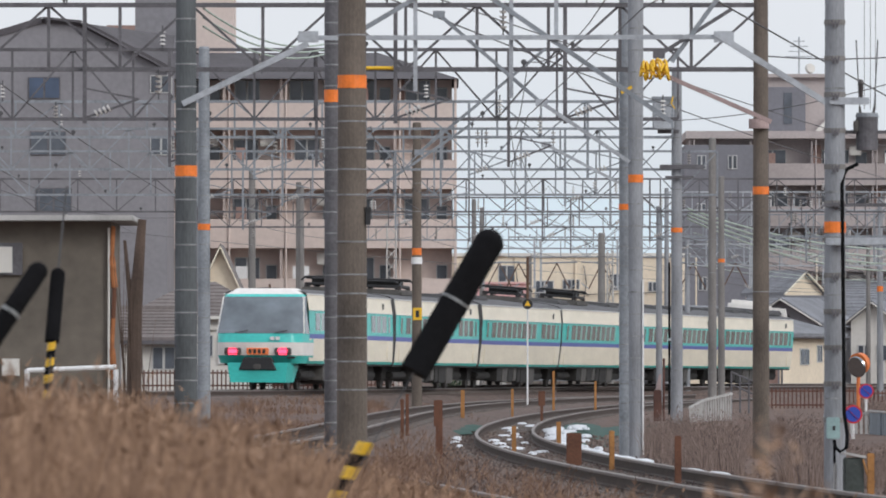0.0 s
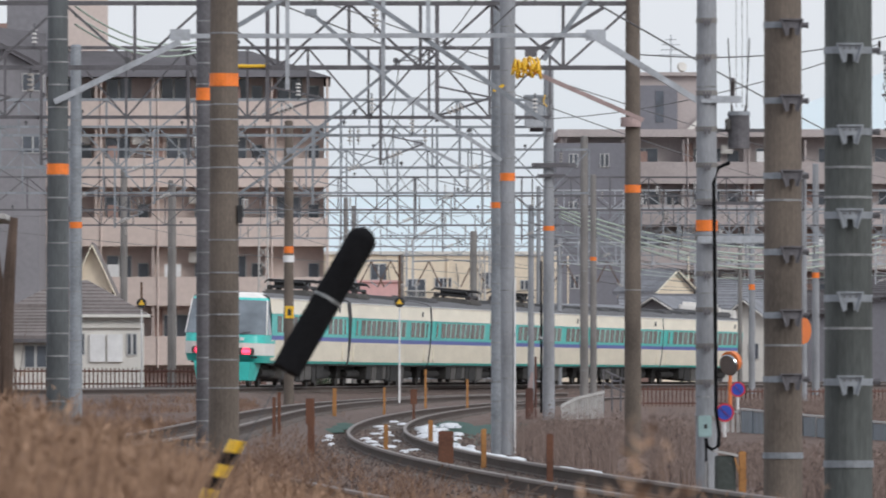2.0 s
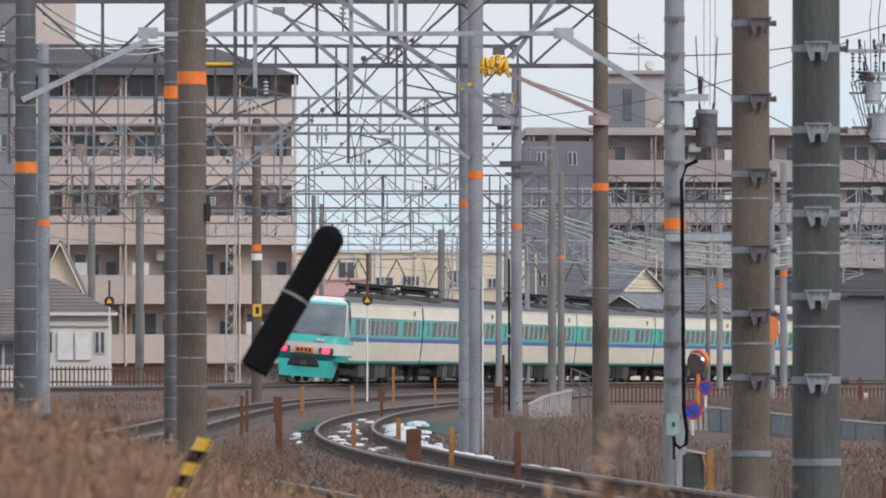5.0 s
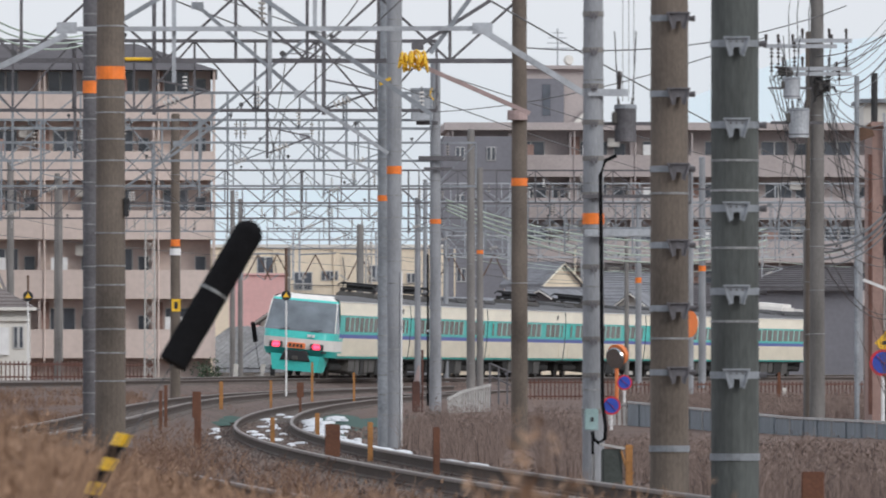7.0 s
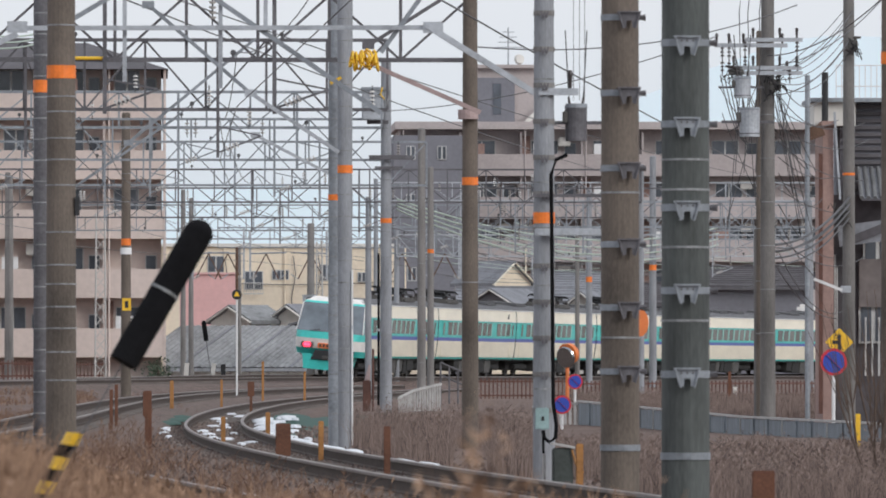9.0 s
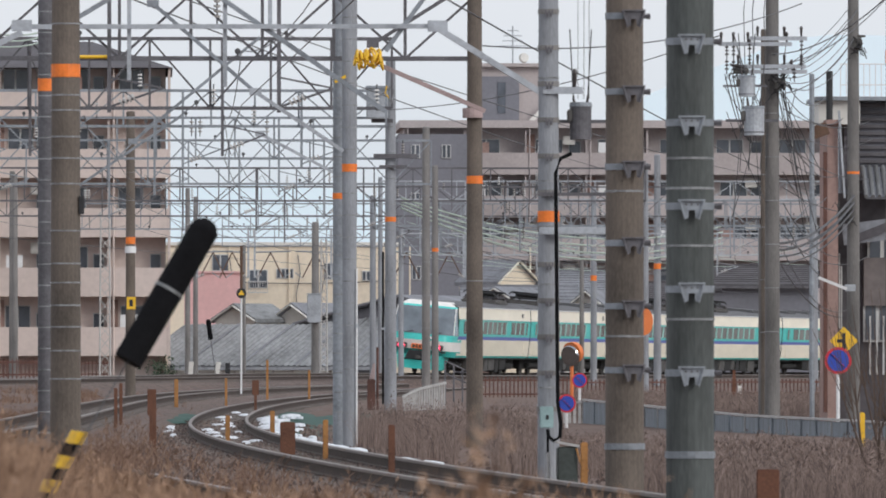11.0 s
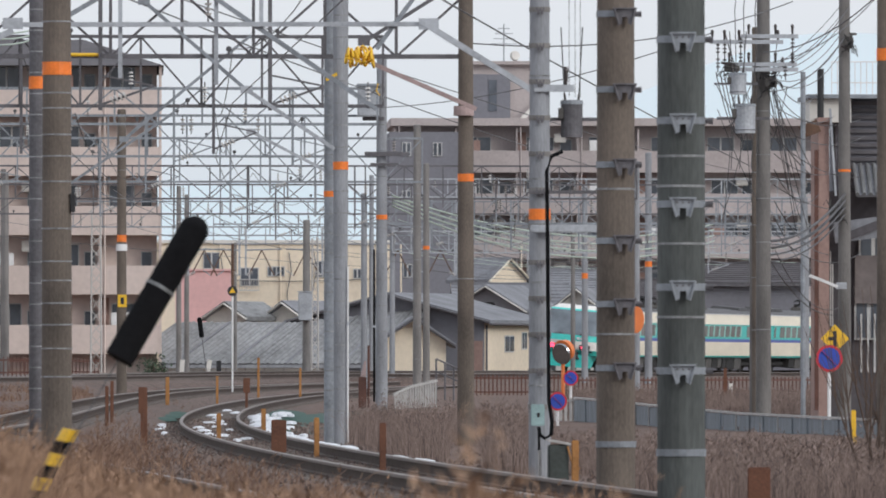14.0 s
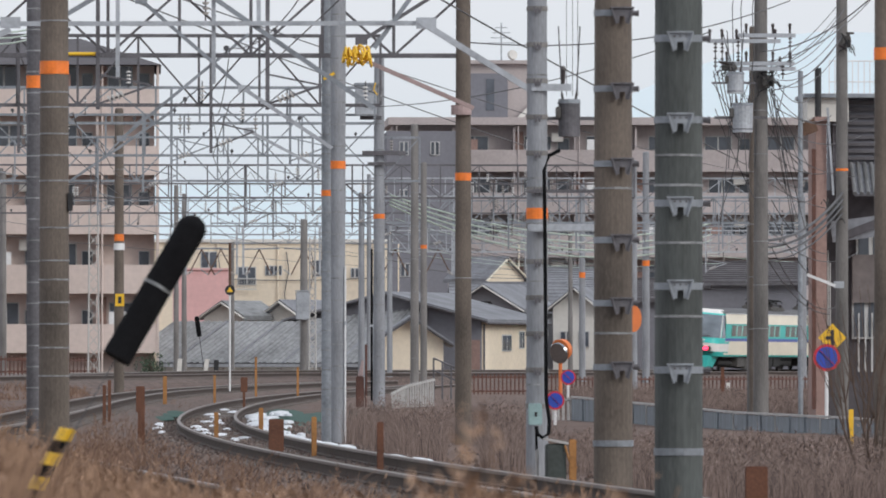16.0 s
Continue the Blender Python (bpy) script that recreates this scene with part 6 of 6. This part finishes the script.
# verdigris feeder cables
for k in range(4):
    wire(sag((8.924, 330, (7.501 - 0.1238 * k)), (26.321, 420, (7.907 - 0.2625 * k)), 1.0 + 0.1 * k, 18), 0.034, WIRE_GREEN, "pale green feeder cable")
for k in range(3):
    wire(sag((-3.975, 150, (7.388 - 0.15 * k)), (-2.162, 188, (8.309 - 0.094 * k)), 0.35, 14), 0.018, WIRE_GREEN, "pale green feeder cable")

# loose leads and drops round the utility poles
rw_ = random.Random(21)
for k in range(16):
    xa, za = 12.679 + rw_.uniform(-1.0, 0.6), 7.948 + rw_.uniform(-1.6, 0.3)
    xb, zb = 12.679 + rw_.uniform(-0.9, 0.8), za - rw_.uniform(0.8, 2.6)
    wire(sag((xa, 185.8, za), (xb, 186.0, zb), rw_.uniform(0.05, 0.35), 10), 0.009, label="loose black lead on the utility pole")
for k in range(12):
    wire(sag((12.703 + 0.2, 186, (7.251 - 0.3255 * k)), (15.819 + rw_.uniform(0, 1.2), 214, (7.359 - 0.4013 * k) + rw_.uniform(-0.6, 0.6)), rw_.uniform(0.1, 0.5), 10), 0.010, label="black service cable to the rosy building")
for k in range(4):
    wire(sag((15.845, 205, (5.178 - 0.1537 * k)), (12.703, 186, (3.821 - 0.1395 * k)), 0.3, 12), 0.03 - 0.004 * k, label="thick black cable bundle between poles")
# pale running wires over the yard beyond
for k in range(14):
    za, zb = 6.6 + 0.45 * (k % 5) + rw_.uniform(-0.2, 0.2), 7.2 + 0.5 * (k % 4)
    wire(sag(((10.046 + 0.525 * k), 420, za), ((27.395 + 1.12 * k), 560, zb), rw_.uniform(0.4, 1.0), 14), 0.016, WIRE_GREEN if k % 2 else WIRE, "pale running wire over the yard")

# ---- fittings on poles ----
rope = thing("rope_coil", (3.443, 147, 6.276), "coil of bright yellow rope tied to a mast", "rope")
rr_ = random.Random(9)
for k in range(11):
    bm = bmesh.new()
    pts = []
    tilt, off = rr_.uniform(-0.4, 0.4), (k - 5) * 0.042
    for j in range(17):
        a = j / 16 * math.tau
        pts.append((off + 0.05 * math.sin(a) * tilt, 0.14 * math.cos(a), 0.12 * math.sin(a) * rr_.uniform(0.9, 1.1) + 0.04 * tilt))
    bm.free()
    lp_ = part("loop", path_tube(pts, 0.022, 6), YELLOW, rope)
    lp_.matrix_basis = pose(0, 0, rr_.uniform(-0.05, 0.04) - 0.0012 * (k - 5) ** 2, 0, rr_.uniform(-14, 14), rr_.uniform(-25, 25))
kn = thing("rope_knot", (3.011, 147.82, 5.955), "short yellow rope end knotted on a mast", "rope")
for k in range(3):
    part("tail", path_tube([(0.75 + 0.05 * k, -0.1, -0.1), (0.72 + 0.07 * k, -0.1, -0.22), (0.78 + 0.02 * k, -0.1, -0.3 - 0.05 * k)], 0.012, 6), YELLOW if k == 0 else WRAP, kn)
part("knot", bar((-0.1, 0, -0.04), (0.08, 0, 0.06), 0.05), YELLOW, kn)
ys_ = thing("insulated_sleeve", (-1.1, 149.95, 6.398), "short yellow insulating sleeve on the gantry", "sleeve")
part("tube", R((-0.3, 0, 0), (0.3, 0, 0), 0.03), YELLOW, ys_)
bx = thing("line_box", (5.961, 244.5, 8.006), "grey steel line-side box high on a mast", "electrical box")
part("body", B(-0.291, 0.291, -0.25, 0.25, 0, 0.796, 0.03), STEEL, bx)
part("lid", B(-0.322, 0.322, -0.3, 0.3, 0.796, 0.888, 0.02), STEEL_BLUE, bx)
part("bracket", B(-0.153, 0.429, 0.1, 0.2, -0.1, 0.0), STEEL_DARK, bx)
cbx = thing("control_box", (4.503, 104.6, 0.534), "small grey-green control box with black cable", "electrical box")
part("body", B(-0.072, 0.085, -0.1, 0.0, 0, 0.249, 0.01), TEAL, cbx)
part("cable", path_tube([(0.02, -0.06, -0.02), (0.03, -0.1, -0.1), (0.09, -0.12, -0.15), (0.16, -0.12, -0.1), (0.17, -0.1, 0.05), (0.135, -0.08, 0.3), (0.118, -0.06, 2.4), (0.112, -0.06, 2.95), (0.17, -0.02, 3.12), (0.30, -0.02, 3.18)], 0.022, 8), BLACK, cbx)
part("conduit", R((0.02, -0.05, -0.03), (0.03, -0.05, -0.7), 0.014, seg=8), BLACK, cbx)
part("lower_conduit", R((0.03, -0.05, -0.28), (0.03, -0.05, -0.7), 0.02, seg=8), FENCE_GREY, cbx)
part("catch", B(0.0, 0.03, -0.112, -0.1, 0.1, 0.15), BLACK_PAINT, cbx)
relay_ = thing("relay_box", (4.73, 104.2, -0.15), "dark green trackside box with a pale sloping lid", "trackside box", "line-side boxes")
part("body", B(-0.115, 0.115, -0.2, 0.2, -0.1, 0.47, 0.015), TEAL_DARK, relay_)
lid_ = part("lid", B(-0.14, 0.14, -0.23, 0.23, 0, 0.03, 0.008), FENCE_GREY, relay_)
lid_.matrix_basis = pose(0, 0, 0.485, 0, 11, 0)
part("cable", path_tube([(0.1, -0.22, 0.45), (0.14, -0.24, 0.3), (0.2, -0.24, 0.18), (0.24, -0.24, 0.2)], 0.012, 6), POST_ORANGE, relay_)
crm = thing("cross_arm", (4.552, 104.8, 2.818), "galvanised cross-arm with bolted plates", "cross-arm")
part("arm", B(-0.118, 0.722, -0.06, 0.02, -0.045, 0.045, 0.01), STEEL, crm)
part("upper_arm", B(-0.131, 0.755, 0.0, 0.06, 0.407, 0.446), STEEL_DARK, crm)


def transformer(x, y, z, w, h, material, label, reach=1.4):
    t = thing("pole_transformer", (x, y, z), label, "transformer", "pole transformers")
    part("tank", R((0, 0, 0), (0, 0, h), w / 2, w / 2 * 1.02, 18), material, t)
    part("lid", R((0, 0, h), (0, 0, h + 0.05), w / 2 * 1.1, w / 2, 18), STEEL_BLUE, t)
    for s in (-1, 1):
        b_ = part("bushing", R((s * w * 0.28, 0, h), (s * w * 0.34, 0, h + 0.5 * w), 0.075 * w, 0.05 * w), INSUL_DARK, t)
        part("lead", R((s * w * 0.34, 0, h + 0.5 * w), (s * w * 0.5, 0, h + 0.9), 0.012 * w / 0.4, seg=5), WIRE, b_)
    part("bracket", B(-w * reach, w * 1.2, -0.04, 0.04, h * 0.5, h * 0.6), STEEL_DARK, t)
    part("switch_box", B(-w * 0.62, -w * 0.4, -0.1, 0.1, h * 0.55, h * 0.9, 0.01), UNDER_GREY, t)
    part("rim", R((0, 0, h * 0.1), (0, 0, h * 0.14), w / 2 * 1.04, seg=18), STEEL_DARK, t)


transformer(12.091, 185, 6.814, 0.347, 0.393, STEEL, "small grey pole switch under the cross-arms")
transformer(12.241, 185, 6.016, 0.416, 0.555, STEEL, "grey pole transformer with bushings")
transformer(4.931, 105.1, 3.886, 0.252, 0.384, STEEL_DARK, "grey-blue pole transformer on the mast", 1.6)


def cross_arm(x, y, z, xl, xr, pins, label):
    c = thing("cross_arm", (x, y, z), label, "cross-arm", "cross-arms")
    part("arm", B(xl, xr, -0.05, 0.03, -0.04, 0.04), STEEL, c)
    for p in pins:
        i_ = part("pin_insulator", R((p, 0, 0.04), (p, 0, 0.2), 0.02, 0.03, 8), INSUL_DARK, c)
        part("cap", R((p, 0, 0.2), (p, 0, 0.25), 0.04, 0.02, 8), INSUL_DARK, i_)


cross_arm(12.652, 185.6, 7.912, -1.098, 0.405, (-1.05, -0.8, -0.5, 0.3), "steel cross-arm with pin insulators")
cross_arm(12.652, 185.6, 8.028, -0.463, 0.717, (-0.3, 0.25, 0.6), "steel cross-arm with pin insulators")
cross_arm(12.652, 185.6, 7.45, -0.809, 0.694, (-0.7, -0.3, 0.25, 0.6), "steel cross-arm with pin insulators")
cross_arm(12.652, 185.6, 7.345, -0.809, 0.717, (0.4,), "lower steel cross-arm on the utility pole")
cross_arm(4.552, 104.9, 4.452, -0.066, 0.394, (0.3,), "short cross-arm with insulators")
def insulator_string(x, y, z0, z1, label):
    t = thing("insulator_string", (x, y, z1), label, "insulator", "insulator strings")
    n = max(3, int((z1 - z0) / 0.07))
    part("rod", R((0, 0, z0 - z1), (0, 0, 0.02), 0.012, seg=6), WIRE, t)
    for k in range(n):
        zz = -(z1 - z0) * (k + 0.5) / n
        if k % 4 != 3:
            part("disc", R((0, 0, zz - 0.018), (0, 0, zz + 0.018), 0.045, 0.03, 10), INSUL_DARK, t)


for dx_, za_, ln_ in ((-0.93, 7.889, 0.6), (-0.79, 7.889, 0.54), (-0.46, 8.005, 0.6), (0.61, 8.005, 0.62), (0.46, 7.426, 0.3)):
    insulator_string(12.645 + dx_, 185.56, za_ - ln_, za_, "dark insulator string hanging from a cross-arm")


def splice(x, y, z, w, h, n, seed, label):
    """A knot of clamps, sleeves and short cable loops on a pole."""
    t = thing("cable_junction", (x, y, z), label, "cable junction", "cable junctions")
    rj = random.Random(seed)
    part("core", B(-w * 0.3, w * 0.3, -0.08, 0.12, -h * 0.25, h * 0.25, 0.02), UNDER_GREY, t)
    for k in range(n):
        a, b = rj.uniform(-w, w) * 0.5, rj.uniform(-h, h) * 0.5
        c, d = a * 0.3 + rj.uniform(-w, w) * 0.3, b * 0.3 + rj.uniform(-h, h) * 0.3
        yy = -0.1 + rj.uniform(-0.06, 0.06)
        if k % 3:
            part("cable_loop", path_tube([(0, -0.06, 0), (c, yy - 0.05, d), (a, yy, b), (a * 1.3, yy, b - 0.12)], 0.012, 6), BLACK_PAINT, t)
        else:
            part("sleeve", R((c, yy, d), (a, yy, b), 0.03, 0.025, 8), INSUL_DARK if k % 2 else UNDER_GREY, t)


splice(12.81, 185.7, 7.103, 0.393, 0.463, 14, 3, "tangled cable clamps on the utility pole")
splice(15.89, 204.8, 8.612, 0.384, 0.461, 12, 5, "rusty cable clamp cluster on a pole")
splice(15.61, 204.8, 4.768, 0.512, 0.564, 15, 8, "black cable splice cluster on a pole")
splice(11.996, 185.4, 7.357, 0.509, 0.254, 12, 11, "dark switch clamps along a cross-arm")
rd_ = random.Random(21)
for k in range(7):
    wire(sag((12.803 + rd_.uniform(-0.04, 0.07), 185.6, 7.045 - rd_.uniform(0, 0.3)), (13.475 + 0.083 * k, 190, 4.768 + rd_.uniform(-0.7, 0.7)), rd_.uniform(-0.05, 0.12), 10), 0.008, label="black service cable running down from the pole")
for k in range(6):
    wire(sag((12.884, 185.6, (7.426 - 0.0694 * k)), (15.64, 204, (9.381 - 0.2178 * k)), 0.12 + 0.05 * k, 10), 0.009, label="black service cable between two poles")
for k in range(4):
    wire(sag(((11.665 + 0.0811 * k), 185.4, 7.288), ((12.069 + 0.0579 * k), 185.2, (5.993 - 0.0694 * k)), 0.18, 10), 0.011, label="thin jumper wire down to a transformer")


lamp_ = thing("street_lamp", (14.282, 190, 3.011), "slim white street lamp arm", "street lamp")
part("arm", bar((-0.356, 0, 0.143), (0.238, 0, -0.095), 0.12, 0.06), WHITE, lamp_)
part("clamp", B(0.214, 0.427, 0, 0.1, -0.143, 0), STEEL, lamp_)
yp_ = thing("mast_plate", (-0.747, 264.86, 3.172), "small yellow plate on a mast", "plate sign")
part("plate", B(-0.132, 0.132, -0.03, 0, -0.181, 0.181), YELLOW, yp_)
part("bar", B(-0.05, 0.05, -0.036, -0.031, -0.099, 0.099), BLACK_PAINT, yp_)
wb_ = thing("white_band", (-0.767, 265, 4.736), "white painted band on a mast", "band")
part("band", R((0, 0, -0.1), (0, 0, 0.1), 0.165, seg=18), WHITE, wb_)


def lattice_mast(x, y, z0, z1, w):
    l_ = thing("lattice_mast", (x, y, z0), "slim white lattice steel mast", "lattice mast", "lattice masts")
    h = z1 - z0
    for s in (-1, 1):
        for t in (-1, 1):
            part("leg", bar((s * w / 2, t * w / 2, -0.2), (s * w / 2 * 0.8, t * w / 2 * 0.8, h), 0.05), INSUL, l_)
    n = int(h / (w * 1.1))
    for k in range(n):
        a, b = h * k / n, h * (k + 1) / n
        s = 1 if k % 2 else -1
        part("brace", bar((s * w / 2, -w / 2, a), (-s * w / 2, -w / 2, b), 0.035), INSUL, l_)
        part("brace", bar((-s * w / 2, w / 2, a), (s * w / 2, w / 2, b), 0.035), INSUL, l_)


lattice_mast(-2.197, 385, 1.02, 7.95, 0.457)
lattice_mast(7.485, 405, 1.086, 7.035, 0.304)


# ---- shrubs, bare trees ----
def bare_bush(x, y, z, h, spread, n, label, seed, material=BARK):
    rng = random.Random(seed)
    b = thing("bare_bush", (x, y, z), label, "bush", "bare bushes")
    for k in range(n):
        bm = bmesh.new()
        a = rng.uniform(0, math.tau)
        p = Vector((rng.uniform(-0.1, 0.1), rng.uniform(-0.1, 0.1), -0.1))
        d = Vector((math.cos(a) * spread * rng.random(), math.sin(a) * spread * rng.random(), h * rng.uniform(0.6, 1)))
        q = p + d * 0.5
        rod(bm, p, q, 0.014, 0.009, 5, False)
        for _ in range(4):
            e = q + d * 0.5 * rng.uniform(0.5, 1) + Vector((rng.uniform(-1, 1), rng.uniform(-1, 1), rng.uniform(-0.2, 0.6))) * spread * 0.35
            rod(bm, q, e, 0.008, 0.003, 4, False)
        part("stem", bm, material, b)
    return b


trunk_ = thing("bare_tree_trunk", (-3.788, 109, 0), "rust-brown bare trunk beside the hut", "tree trunk")
part("trunk", R((0.04, 0, -0.2), (0.08, 0, 2.2), 0.1, 0.085, 10), BARK, trunk_)
part("limb", R((0.08, 0, 2.1), (0.16, 0, 3.15), 0.085, 0.05, 8), BARK, trunk_)
part("limb", R((0.06, 0, 1.7), (-0.05, 0, 2.9), 0.04, 0.02, 8), BARK, trunk_)
bare_bush(-3.726, 108, 0, 3.1, 0.25, 8, "thin rust-brown climber stem by the hut", 3)
bare_bush(7.271, 90, 0, 2.3, 0.8, 9, "bare dark bush beside the fence", 5)
bare_bush(7.892, 100, 0, 1.8, 0.7, 7, "bare dark bush beside the fence", 6)
ev = thing("shrub", (0.288, 430, 0.9), "small dark evergreen shrub by the shed", "shrub")
rng_ = random.Random(2)
bm = bmesh.new()
for k in range(220):
    c = Vector((rng_.gauss(0, 0.35), rng_.gauss(0, 0.3), abs(rng_.gauss(0.3, 0.3))))
    d = Vector((rng_.uniform(-1, 1), rng_.uniform(-1, 1), rng_.uniform(-1, 1))).normalized() * 0.09
    e = d.orthogonal().normalized() * 0.05
    bm.faces.new([bm.verts.new(c + v) for v in (-d, e, d, -e)])
part("crown", bm, LEAF, ev)
part("stem", R((0, 0, -0.3), (0, 0, 0.5), 0.04), BARK, ev)

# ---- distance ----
# flat hill sheet whose haze is only its glowing colour
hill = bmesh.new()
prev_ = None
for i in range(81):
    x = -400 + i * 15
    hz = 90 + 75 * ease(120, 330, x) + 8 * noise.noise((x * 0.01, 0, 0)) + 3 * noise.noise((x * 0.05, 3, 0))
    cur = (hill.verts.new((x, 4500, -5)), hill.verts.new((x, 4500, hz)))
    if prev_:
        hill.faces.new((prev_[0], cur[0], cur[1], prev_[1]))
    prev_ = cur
tagged(part("backdrop", hill, FAR_HILL), "pale blue hills with haze put into their colour", "hills", kind="structure")


# ---- movement ----
REAR = [(0, 293.1), (2.5, 318.4), (3.5, 327.6), (7, 360.1), (8, 370.3), (9, 381.2), (11.5, 411.3), (12.5, 425.0), (13.5, 438.5), (14.5, 452.6), (16, 475.5)]


def along(y, s):
    """The ordinate s metres further along the main line from y."""
    while abs(s) > 1e-6:
        d = max(-2.0, min(2.0, s))
        slope = main_x(y + 0.5) - main_x(y - 0.5)
        y += d / math.sqrt(1 + slope * slope)
        s -= d
    return y


def motions():
    for k, car in enumerate(CARS):
        rows_ = []
        for t, y in REAR:
            a = along(y, 0.1 + k * PITCH + HALF - 7)
            b = along(a, 14)
            xa, xb = main_x(a), main_x(b)
            turn = -math.degrees(math.atan2(xb - xa, b - a))
            rows_.append((t, pose((xa + xb) / 2, (a + b) / 2, (main_z(a) + main_z(b)) / 2, 0, main_cant((a + b) / 2), turn)))
        walk(car, rows_)


motions()
